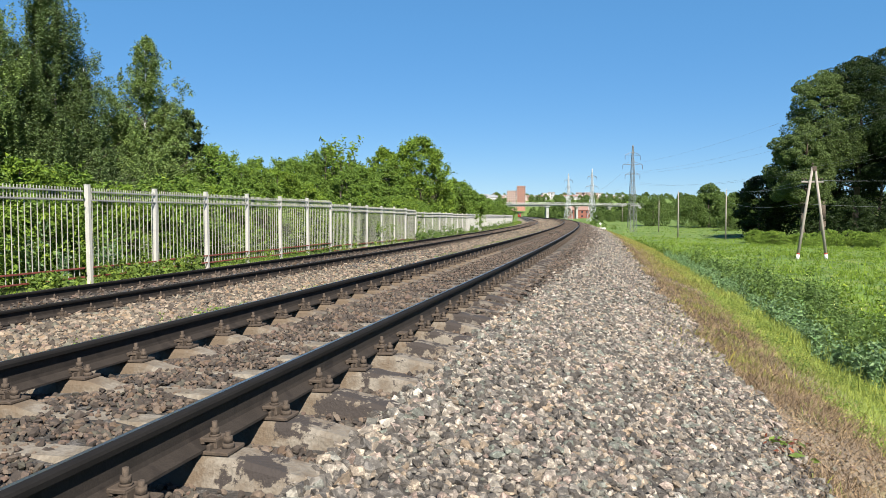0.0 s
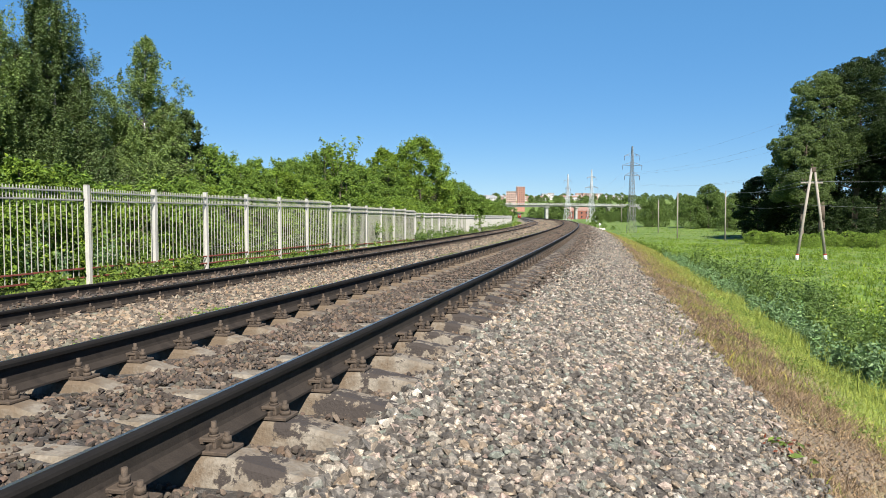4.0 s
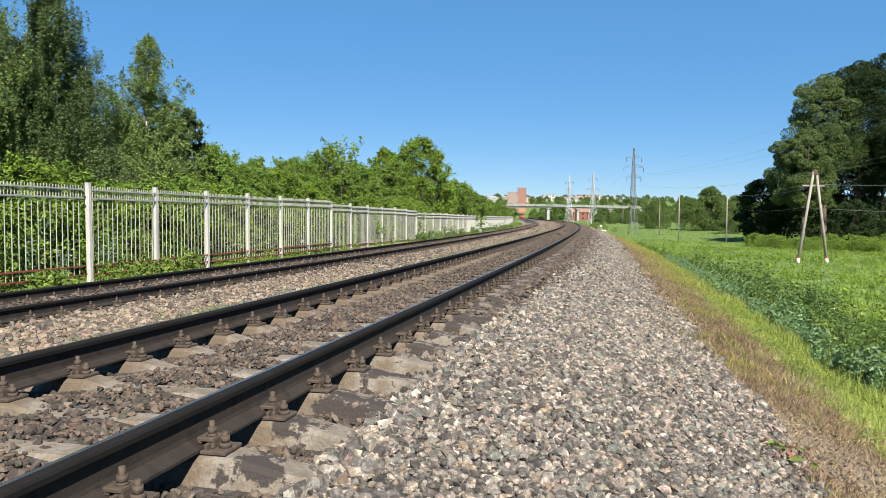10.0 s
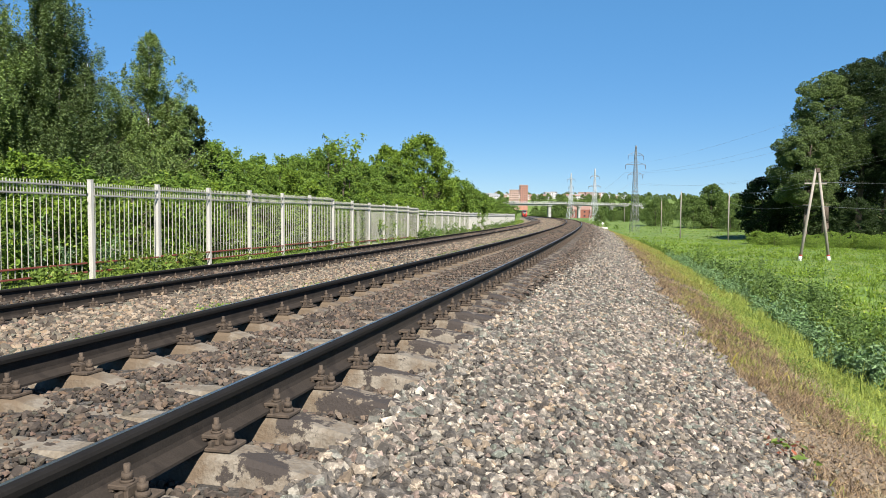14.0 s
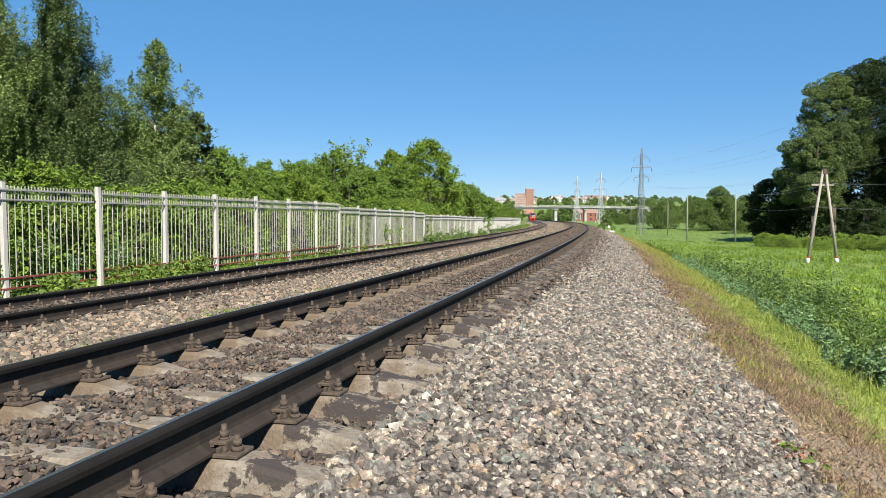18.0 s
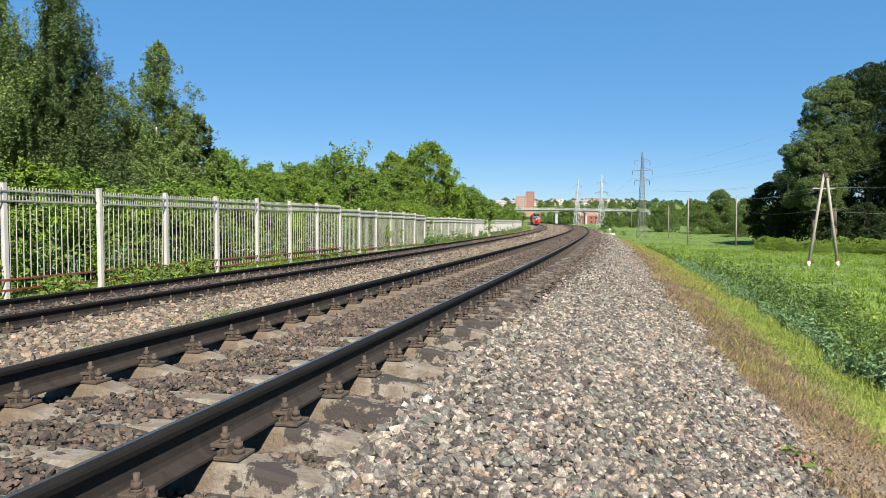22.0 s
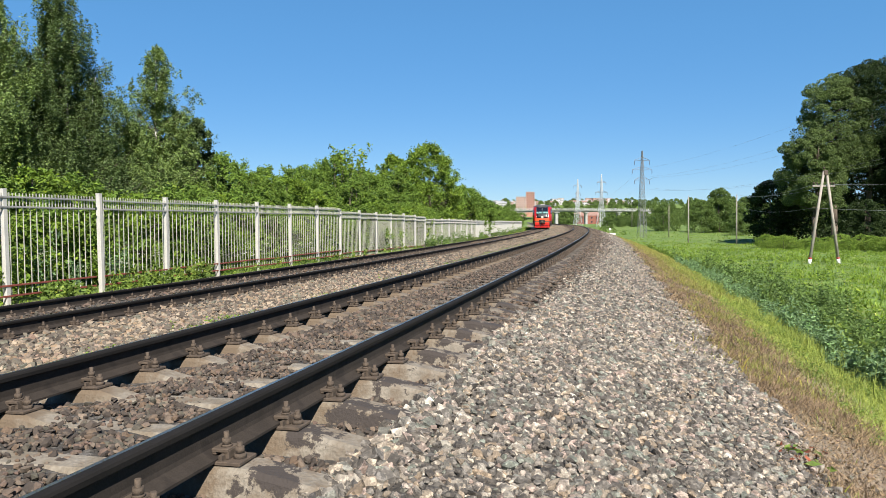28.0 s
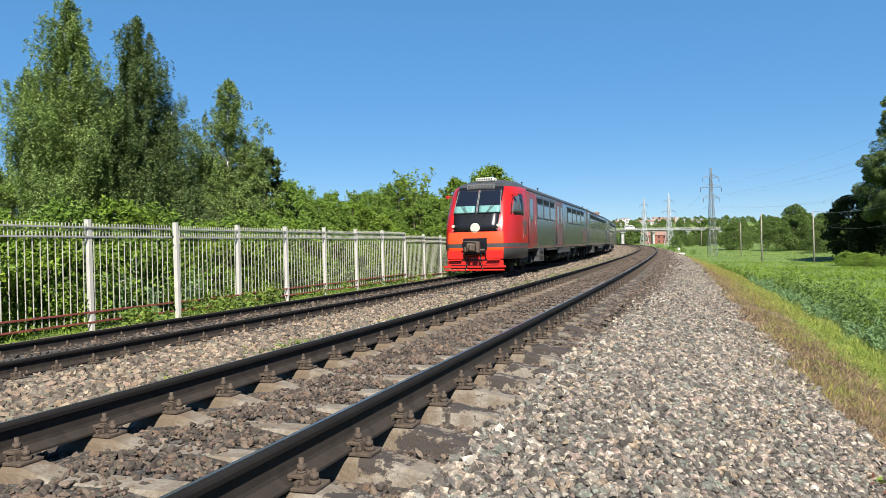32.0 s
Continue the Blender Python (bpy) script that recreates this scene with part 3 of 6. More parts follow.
for s0, s1, count, size, lift in ((5, 45, 13000, 0.06, 0.0), (45, 160, 8000, 0.12, 0.02)):
    # darker stone between the second pair of rails
    for u0, u1, share, kind, lab in ((-7.4, -SECOND - 0.85, 0.25, "stone_old", "brownish weathered ballast stones"), (-SECOND - 0.85, -SECOND + 0.85, 0.5, "stone_dusty", "dark stones between the rails of the second track"), (-SECOND + 0.85, -4.55, 0.15, "stone_old", "brownish weathered ballast stones")):
        stones("second_track_stones", s0, s1, u0, u1, int(count * share), size, 6, M[kind], lab, _r, in_second_crib, lift)
stones("middle_stones", 150, 260, -4.6, -1.35, 4000, 0.2, 6, M["stone_old"], "brownish weathered ballast stones", _r)


stones("rear_stones", -8, 0.7, 1.28, 3.75, 8500, 0.062, 6, M["stone"], "pale grey crushed stones", _r)
stones("rear_stones", -8, 1.6, -1.4, 1.3, 5200, 0.055, 6, M["stone_dusty"], "brown dusty stones between the rails", _r, in_crib)
stones("rear_stones", -8, 3.1, -4.6, -1.35, 8500, 0.068, 6, M["stone_old"], "brownish weathered ballast stones", _r)


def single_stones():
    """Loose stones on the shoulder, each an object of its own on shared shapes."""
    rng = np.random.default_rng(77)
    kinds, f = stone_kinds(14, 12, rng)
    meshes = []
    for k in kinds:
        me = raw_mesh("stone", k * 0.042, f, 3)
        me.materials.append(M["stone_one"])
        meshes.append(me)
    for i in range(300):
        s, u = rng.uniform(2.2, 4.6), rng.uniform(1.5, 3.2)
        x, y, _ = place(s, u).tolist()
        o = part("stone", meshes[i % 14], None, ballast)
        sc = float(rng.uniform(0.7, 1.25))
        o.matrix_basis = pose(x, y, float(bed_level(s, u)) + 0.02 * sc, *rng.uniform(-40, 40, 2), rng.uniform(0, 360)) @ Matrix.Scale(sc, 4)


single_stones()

# ---- tracks ----
def rail_mesh(u, z, stops):
    """A flat-footed rail swept along the line; z is its top."""
    half = [(0.0, 0.0), (0.020, -0.001), (0.032, -0.006), (0.0375, -0.016), (0.036, -0.036), (0.012, -0.046), (0.009, -0.06), (0.009, -0.125), (0.014, -0.143), (0.045, -0.158), (0.075, -0.168), (0.075, -0.180)]
    ring = half + [(-x, y) for x, y in half[::-1] if x]
    mats = [0 if max(abs(ring[i][0]), abs(ring[(i + 1) % len(ring)][0])) < 0.025 and ring[i][1] > -0.01 and min(ring[i][0], ring[(i + 1) % len(ring)][0]) < 0 else 2 if ring[i][1] > -0.04 and ring[(i + 1) % len(ring)][1] > -0.04 else 1 for i in range(len(ring))]
    grid = np.stack([line(stops, u + x, z + y) for x, y in ring + ring[:1]], 1)
    return sheet("rail", grid[:, ::-1], [M["steel"], M["rust"], M["oily"]], mats[::-1], smooth=False)


STOPS = np.concatenate([np.arange(-8, 60, 0.5), np.arange(60, 240, 2.0), np.arange(240, 861, 20.0)])


def sleeper_mesh():
    """Prestressed concrete sleeper, across x, its rail seats at z = 0 and middle lower."""
    bm = bmesh.new()
    prof = [(-1.35, -0.075, 0.085), (-1.30, -0.055, 0.09), (-1.02, -0.002, 0.088), (-0.60, 0.0, 0.085), (-0.42, -0.045, 0.09), (0.42, -0.045, 0.09), (0.60, 0.0, 0.085), (1.02, -0.002, 0.088), (1.30, -0.055, 0.09), (1.35, -0.075, 0.085)]
    rings = []
    for x, top, w in prof:
        rings.append([bm.verts.new((x, yy, zz)) for yy, zz in ((-0.145, -0.22), (-w, top - 0.022), (-w + 0.02, top), (w - 0.02, top), (w, top - 0.022), (0.145, -0.22))])
    for a, b in zip(rings, rings[1:]):
        for i in range(6):
            j = (i + 1) % 6
            bm.faces.new((a[i], b[i], b[j], a[j]))
    bm.faces.new(rings[0])
    bm.faces.new(rings[-1][::-1])
    bmesh.ops.recalc_face_normals(bm, faces=bm.faces)
    me = bpy.data.meshes.new("sleeper")
    bm.to_mesh(me)
    bm.free()
    return me


def nut(bm, x, y, z, r=0.019, h=0.022):
    rod(bm, (x, y, z), (x, y, z + h), r, r * 0.97, 6)


def fastening_meshes():
    """Ribbed plate, two clamps and their bolts; the rail lies along y, mirrored by a half turn."""
    plate = boxed((0.0, 0, 0.008, 0.37, 0.14, 0.016), (0.093, 0, 0.026, 0.016, 0.13, 0.03), bevel=0.003)
    clamp = bmesh.new()
    box(clamp, 0.078, 0, 0.052, 0.075, 0.085, 0.018, bevel=0.004)
    box(clamp, 0.108, 0, 0.035, 0.018, 0.075, 0.04, bevel=0.004)
    box(clamp, 0.052, 0, 0.040, 0.02, 0.08, 0.016, bevel=0.004)
    bolt = bmesh.new()
    rod(bolt, (0.088, 0, 0.05), (0.088, 0, 0.122), 0.0115, n=8)
    rod(bolt, (0.088, 0, 0.061), (0.088, 0, 0.070), 0.024, n=10)
    nut(bolt, 0.088, 0, 0.070, 0.021, 0.024)
    anchor = bmesh.new()
    rod(anchor, (0.148, 0, 0.016), (0.148, 0, 0.036), 0.028, 0.024, n=10)
    rod(anchor, (0.148, 0, 0.03), (0.148, 0, 0.082), 0.0115, n=8)
    nut(anchor, 0.148, 0, 0.038, 0.021, 0.024)
    out = []
    for name, bm in (("base_plate", plate), ("clamp", clamp), ("clamp_bolt", bolt), ("anchor_bolt", anchor)):
        me = bpy.data.meshes.new(name)
        bm.to_mesh(me)
        bm.free()
        me.materials.append(M["iron"])
        out.append(me)
    return out


def joined(meshes, poses):
    """One mesh of copies: for each pose, every mesh."""
    vs, fs, base = [], [], 0
    for me in meshes:
        v = np.array([x.co for x in me.vertices])
        me.calc_loop_triangles()
        f = np.array([t.vertices for t in me.loop_triangles])
        for m in poses:
            a = np.array(m)
            vs.append(v @ a[:3, :3].T + a[:3, 3])
            fs.append(f + base)
            base += len(v)
    return raw_mesh("joined", np.concatenate(vs), np.concatenate(fs), 3)


STUD = bpy.data.meshes.new("stud")
_bm = boxed((0.10, 0, 0.03, 0.12, 0.12, 0.05), (0.088, 0, 0.08, 0.035, 0.035, 0.09))
_bm.to_mesh(STUD)
_bm.free()
SLEEPER = sleeper_mesh()
SLEEPER.materials.append(M["sleeper"])
GRIMY_SLEEPER = SLEEPER.copy()
GRIMY_SLEEPER.materials.clear()
GRIMY_SLEEPER.materials.append(M["grimy_sleeper"])
DULL_SLEEPER = SLEEPER.copy()
DULL_SLEEPER.materials.clear()
DULL_SLEEPER.materials.append(M["far_concrete"])
PLATE, CLAMP, BOLT, ANCHOR = fastening_meshes()


def track(name, label, mid, z, first, near, far, singles):
    """A track: two rails, sleepers and their fastenings. singles: how many sleepers carry fastenings of their own."""
    t = thing(name, label, "railway track", kind="structure")
    for side in (1, -1):
        part("rail", rail_mesh(mid + side * GAUGE, z + side * CANT * GAUGE, STOPS), None, t, "dark rusty steel rail with a polished running surface")
    rest, seats = [], []
    for n in range(near, far):
        s = first + n * SPACING
        m = on_line(s, mid, z - 0.197 + 0.004 * math.sin(n * 2.3)) @ pose(0, 0, 0, 0, -math.degrees(CANT), 0.6 * math.sin(n * 1.7))
        sides = [m @ pose(e * GAUGE, 0, 0.003, 0, 0, turn) for e in (1, -1) for turn in (0, 180)]
        if n - near < singles:
            sl = part("sleeper", SLEEPER if n < 9 else GRIMY_SLEEPER if n < 34 else DULL_SLEEPER, None, t)
            sl.matrix_basis = m
            for k, q in enumerate(sides):
                loose = mid == 0 and n == 6 and k == 0
                for nm, me in (("base_plate", PLATE), ("clamp", CLAMP), ("clamp_bolt", BOLT), ("anchor_bolt", ANCHOR)):
                    if (nm == "base_plate" and k % 2) or (loose and nm == "clamp_bolt"):
                        continue
                    o = part(nm, me, None, sl)
                    o.matrix_basis = m.inverted() @ q
        else:
            rest.append(m)
            seats += sides
    tagged(part("far_sleepers", joined([SLEEPER], rest), M["far_concrete"], t), kind="stuff")
    tagged(part("far_fastenings", joined([STUD], seats), M["iron"], t), kind="stuff")
    return t


track("near_railway_track", "curved broad-gauge track with concrete sleepers and rusty fastenings", 0.0, 0.0, FIRST, -19, 330, 73)
track("second_railway_track", "curved broad-gauge track beside the fence, with concrete sleepers", -SECOND, SECOND_Z, SECOND_FIRST, -10, 330, 50)

# ---- fence ----
FENCE_U, FENCE_STEP, FENCE_FIRST, FENCE_TOP = -9.0, 2.43, 14.38, 1.50


M["picket"] = material("picket_paint", (0.40, 0.39, 0.335), 0.6, spread=0.12, scale=4, fine=60, bump=0.1)
M["dull"] = material("dull_paint", (0.2706, 0.2665, 0.246), 0.6, spread=0.12, scale=4, fine=60, bump=0.1)


def mesh_of(name, bm, mat):
    me = bpy.data.meshes.new(name)
    bm.to_mesh(me)
    bm.free()
    me.materials.append(mat)
    return me


def fence_top(s):
    """Height of the fence's top: level at first, then stepping down panel by panel."""
    return FENCE_TOP - float(np.interp(s, [27.5, 28.6, 42.0, 43.4, 56.0, 74.0, 108.0], [0.0, 0.12, 0.25, 0.41, 0.46, 0.55, 0.60]))


def build_fence():
    """Posts and picket panels: each panel hangs on its top rail."""
    fence = thing("picket_fence", "white steel picket fence with red-brown bottom rails along the track", "fence")
    bm = boxed((0, 0, 0.0, 0.10, 0.10, 2.30), bevel=0.006)
    box(bm, 0, 0, 1.155, 0.106, 0.106, 0.012, bevel=0.003)
    post = mesh_of("fence_post", bm, M["white"])
    w, n = FENCE_STEP - 0.12, 28
    upper = mesh_of("top_rail", boxed((0.05, FENCE_STEP / 2, -0.155, 0.026, w, 0.036), bevel=0.004), M["dull"])
    second = mesh_of("second_rail", boxed((0.05, FENCE_STEP / 2, -0.345, 0.026, w, 0.036), bevel=0.004), M["dull"])
    lower = mesh_of("bottom_rail", boxed((0.05, FENCE_STEP / 2, 0, 0.026, w, 0.036), bevel=0.004), M["oxide"])
    long_one = mesh_of("picket", boxed((0, 0, -1.0, 0.015, 0.015, 2.0), bevel=0.002), M["picket"])
    short_one = mesh_of("short_picket", boxed((0, 0, -0.155, 0.015, 0.015, 0.31), bevel=0.002), M["picket"])
    board = mesh_of("picket", boxed((0, 0, -1.0, 0.02, 0.062, 2.0), bevel=0.003), M["white"])
    stub = mesh_of("short_picket", boxed((0, 0, -0.155, 0.02, 0.062, 0.31), bevel=0.003), M["white"])
    rnd = random.Random(3)
    for k in range(-7, 44):
        s = FENCE_FIRST + k * FENCE_STEP - (0.17 if k == -1 else 0.0)
        o = part("fence_post", post, None, fence)
        o.matrix_basis = on_line(s, FENCE_U, fence_top(s) - 1.16 + rnd.uniform(-0.02, 0.02)) @ pose(0, 0, 0, rnd.uniform(-0.6, 0.6), rnd.uniform(-0.6, 0.6), 0)
        if k == 43:
            break
        a, b = Vector(line(s, FENCE_U)[0]), Vector(line(s + FENCE_STEP, FENCE_U)[0])
        panel = part("top_rail", upper, None, fence)
        panel.matrix_basis = pose(a.x, a.y, fence_top(s + 0.5) + rnd.uniform(-0.025, 0.01), rnd.uniform(-0.3, 0.3), 0, math.degrees(math.atan2(-(b - a).x, (b - a).y)))
        part("second_rail", second, None, panel)
        for z in (-1.86, -2.06):
            r = part("bottom_rail", lower, None, panel)
            r.location = (0, 0, z)
        for i in range(n):
            o = part("picket" if i % 2 == 0 else "short_picket", (board if k > 19 else long_one) if i % 2 == 0 else (stub if k > 19 else short_one), None, panel)
            o.location = (0.024, 0.06 + (i + 0.5) * w / n + rnd.uniform(-0.004, 0.004), -0.07 + rnd.uniform(-0.006, 0.006))


build_fence()

# ---- poles, pylons, bridge, town ----
def ground_near(x, y):
    """Height of the ground under a place, by the nearest place on the line."""
    d = (XX - x) ** 2 + (YY - y) ** 2
    i = int(np.argmin(d))
    a = AA[i]
    return float(level(SS[i], (x - XX[i]) * math.cos(a) + (y - YY[i]) * math.sin(a)))


def pole(x, y, h, lean=0.0, name_label="slim grey concrete pole in the meadow"):
    t = thing("utility_pole", name_label, "pole", "poles across the meadow", at=pose(x, y, ground_near(x, y) - 0.2, 0, lean, 20))
    bm = bmesh.new()
    rod(bm, (0, 0, 0), (0, 0, h), 0.14, 0.09, 10)
    part("shaft", bm, M["pole"], t)
    bm = bmesh.new()
    rod(bm, (0, 0, h), (0, 0, h + 0.22), 0.05, 0.07, 8)
    part("insulator", bm, M["zinc"], t, "grey pole-top insulator")
    return t


def a_pole(x, y, h, spread, turn):
    t = thing("a_frame_pole", "concrete A-frame pole with white feet and a cross arm", "pole", at=pose(x, y, ground_near(x, y) - 0.22, 0, 0, turn))
    for e in (-1, 1):
        bm = bmesh.new()
        rod(bm, (e * spread, 0, 0), (e * 0.14, 0, h), 0.165, 0.12, 10)
        leg = part("leg", bm, M["pole"], t)
        for k0, k1, r, m, nm, lab in ((0.008, 0.07, 0.175, "chalk", "foot_paint", "whitewashed foot"), (0.07, 0.086, 0.174, "band", "foot_band", "red painted band")):
            bm = bmesh.new()
            p0, p1 = [Vector((e * (spread + (0.14 - spread) * q), 0, h * q)) for q in (k0, k1)]
            rod(bm, p0, p1, r, r * 0.985, 12)
            part(nm, bm, M[m], leg, lab)
    part("head_cap", boxed((0, 0, h - 0.15, 0.46, 0.34, 0.5), bevel=0.05), M["iron"], t, "rusty steel head bracket")
    part("cross_arm", boxed((0, 0.2, h - 1.5, 2.5, 0.12, 0.14), bevel=0.02), M["pole"], t)
    for px, pz in ((-1.1, h - 1.43), (1.1, h - 1.43), (0.0, h + 0.13), (-0.75, h - 1.43), (0.75, h - 1.43)):
        bm = bmesh.new()
        rod(bm, (px, 0.2, pz), (px, 0.2, pz + 0.16), 0.03, 0.03, 6)
        rod(bm, (px, 0.2, pz + 0.14), (px, 0.2, pz + 0.34), 0.09, 0.05, 8)
        part("insulator", bm, M["iron"], t)
    part("lamp_bracket", boxed((-0.95, 0.1, h * 0.62, 0.9, 0.06, 0.06), bevel=0.01), M["iron"], t)
    return t


def pylon(x, y, h, base, arms, waist, label, mat, turn, bar=0.10):
    """Lattice tower: arms are rows of height and half length."""
    t = thing("lattice_pylon", label, "pylon", "pylons", at=pose(x, y, ground_near(x, y) - 0.1, 0, 0, turn))
    wz, ww = waist

    def half(z):
        return base + (ww - base) * min(1, z / wz) if z < wz else ww + (0.12 - ww) * (z - wz) / (h - wz)

    zs, z = [0.0], 0.0
    while z < h - 0.8:
        z += max(1.0, half(z) * 1.75)
        zs.append(min(z, h))
    corners = [(1, 1), (1, -1), (-1, -1), (-1, 1)]
    for cx, cy in corners:
        bm = bmesh.new()
        for a, b in zip(zs, zs[1:]):
            rod(bm, (cx * half(a), cy * half(a), a), (cx * half(b), cy * half(b), b), bar, bar, 4)
        bmesh.ops.remove_doubles(bm, verts=bm.verts, dist=0.005)
        part("leg", bm, mat, t)
    for k in range(4):
        (ax, ay), (bx, by) = corners[k], corners[(k + 1) % 4]
        for a, b in zip(zs, zs[1:]):
            bm = bmesh.new()
            rod(bm, (ax * half(a), ay * half(a), a), (bx * half(b), by * half(b), b), bar * 0.6, None, 4)
            rod(bm, (bx * half(a), by * half(a), a), (ax * half(b), ay * half(b), b), bar * 0.6, None, 4)
            rod(bm, (ax * half(b), ay * half(b), b), (bx * half(b), by * half(b), b), bar * 0.6, None, 4)
            part("brace", bm, mat, t)
    for z, w in arms:
        for e in (-1, 1):
            bm = bmesh.new()
            hw = half(z)
            for yy in (-hw, hw):
                rod(bm, (e * hw, yy, z), (e * w, 0, z), bar * 0.8, None, 4)
                rod(bm, (e * hw, yy, z + 0.9), (e * w, 0, z + 0.05), bar * 0.6, None, 4)
            rod(bm, (e * (hw + w) / 2, -hw / 2, z), (e * (hw + w) / 2, 0, z + 0.5), bar * 0.5, None, 4)
            arm = part("arm", bm, M["lattice"], t)
            bm = bmesh.new()
            for q in range(4):
                rod(bm, (e * w, 0, z - 0.15 - q * 0.28), (e * w, 0, z - 0.38 - q * 0.28), 0.085, 0.07, 8)
            part("insulator_string", bm, M["iron"], arm)
    return t


M["bright"] = paint("white_sign", (0.656, 0.656, 0.6396), 0.5)
M["chalk"] = material("whitewash", (0.656, 0.6478, 0.6232), 0.8, spread=0.06, scale=4, fine=40, bump=0.1)
M["band"] = material("red_band", (0.3444, 0.041, 0.0246), 0.6, spread=0.1, scale=4, fine=40, bump=0.1)
M["pale_steel"] = material("white_lattice", (0.492, 0.5084, 0.5248), 0.6, spread=0.08, scale=2, fine=20, bump=0.05)
a_pole(38.4, 74.0, 9.7, 1.68, 8)
for x, y, h in ((54.0, 136.0, 9.6), (49.5, 150.0, 10.0), (61.5, 203.0, 9.2)):
    pole(x, y, h)
pylon(54.4, 205.0, 25.3, 1.05, ((16.6, 2.3), (19.5, 3.05), (22.2, 2.35)), (16.5, 0.45), "tall grey steel lattice pylon standing in the meadow", M["lattice"], 12, 0.055)
pylon(70.3, 400.0, 27.5, 1.95, ((16.1, 3.1), (19.0, 1.7), (23.2, 2.5)), (13, 0.7), "white painted lattice pylon beside the railway bridge", M["pale_steel"], 20, 0.09)
pylon(75.2, 360.0, 26.4, 1.85, ((13.3, 2.4), (17.3, 3.6), (22.3, 2.6)), (12.7, 0.68), "white painted lattice pylon beside the railway bridge", M["pale_steel"], 20, 0.09)
for x, y, h, lean in ((85.5, 340.0, 8.4, 0), (88.5, 340.0, 8.2, 7), (91.5, 340.0, 8.2, -5)):
    pole(x, y, h, lean, "thin wooden pole near the railway bridge")


def cable(name, points, r, sag, mat, label):
    """A hanging wire from point to point: one thin tube."""
    stops = [Vector(points[0])]
    for a, b in zip(points, points[1:]):
        a, b = Vector(a), Vector(b)
        stops += [a.lerp(b, i / 14) - Vector((0, 0, sag * 4 * (i / 14) * (1 - i / 14))) for i in range(1, 15)]
    side = (stops[-1] - stops[0]).cross(Vector((0, 0, 1))).normalized() * r
    up = Vector((0, 0, r))
    bm = bmesh.new()
    rings = [[bm.verts.new(p + q) for q in (side, up, -side, -up)] for p in stops]
    for a, b in zip(rings, rings[1:]):
        for i in range(4):
            bm.faces.new((a[i], a[(i + 1) % 4], b[(i + 1) % 4], b[i]))
    bm.faces.new(rings[0][::-1])
    bm.faces.new(rings[-1])
    return tagged(part(name, bm, mat), label, "cable", "overhead cables")


M["wire"] = paint("wire", (0.246, 0.2542, 0.2624), 0.6, 0.3)
# wires from the meadow pylon to the next one along the line
for x, z, x2, z2, sag in ((56.7, 16.0, 64.0, 28.0, 4.0), (57.4, 13.1, 65.0, 24.0, 5.0), (51.4, 13.1, 58.6, 23.0, 5.0), (56.7, 10.2, 63.8, 18.0, 6.0), (52.1, 10.2, 60.0, 17.5, 6.0)):
    cable("power_line", [(x, 205, z), (x2, 20, z2)], 0.010, sag, M["wire"], "thin sagging power line above the meadow")
pylon(61.8, 20.0, 36.0, 1.3, ((22.0, 2.1), (28.0, 3.2), (32.0, 2.1)), (21.5, 0.6), "tall grey steel lattice pylon carrying the power lines", M["lattice"], 0)
for e in (-2.6, 2.6):
    cable("power_line", [(54.4 + e * 1.15, 205, 13.1), (70.3 + e, 400, 12.0)], 0.02, 4.5, M["wire"], "thin sagging power line between two pylons")
for dx, z in ((-1.1, 4.4), (1.1, 4.4)):
    cable("telephone_line", [(54.0, 136.0, 5.6), (38.3 + dx, 74.2, z), (62.0 + dx, 44.0, z + 0.5)], 0.011, 0.7, M["wire"], "thin wire strung between meadow poles")
cable("telephone_line", [(54.0, 136.0, 3.6), (37.2, 74.1, 2.0), (64.0, 44.0, 2.3)], 0.012, 0.8, M["wire"], "pale wire strung between meadow poles")
M["bridge"] = material("bridge_concrete", (0.3608, 0.3567, 0.3362), 0.9, spread=0.12, scale=0.4, fine=6, bump=0.2, second=(0.2706, 0.2624, 0.2378), amount=0.3)
M["brick"] = material("red_brick", (0.2214, 0.082, 0.05576), 0.9, spread=0.18, scale=0.7, fine=14, bump=0.3)
M["brick_light"] = material("pink_brick", (0.4264, 0.2952, 0.2378), 0.9, spread=0.15, scale=0.7, fine=14, bump=0.3)
M["tower"] = material("orange_brick", (0.37, 0.18, 0.125), 0.9, spread=0.15, scale=0.7, fine=14, bump=0.3)
M["plaster"] = material("white_plaster", (0.492, 0.4838, 0.4674), 0.9, spread=0.08, scale=0.3, fine=8, bump=0.1)
M["roof_red"] = material("roof_tiles", (0.2624, 0.1558, 0.123), 0.85, spread=0.15, scale=0.5, fine=10, bump=0.3)
M["roof_grey"] = material("roof_sheet", (0.2706, 0.2788, 0.287), 0.7, spread=0.1, scale=0.5, fine=10, bump=0.1)
M["pane"] = paint("window_pane", (0.0246, 0.0328, 0.041), 0.08, spec=0.8)


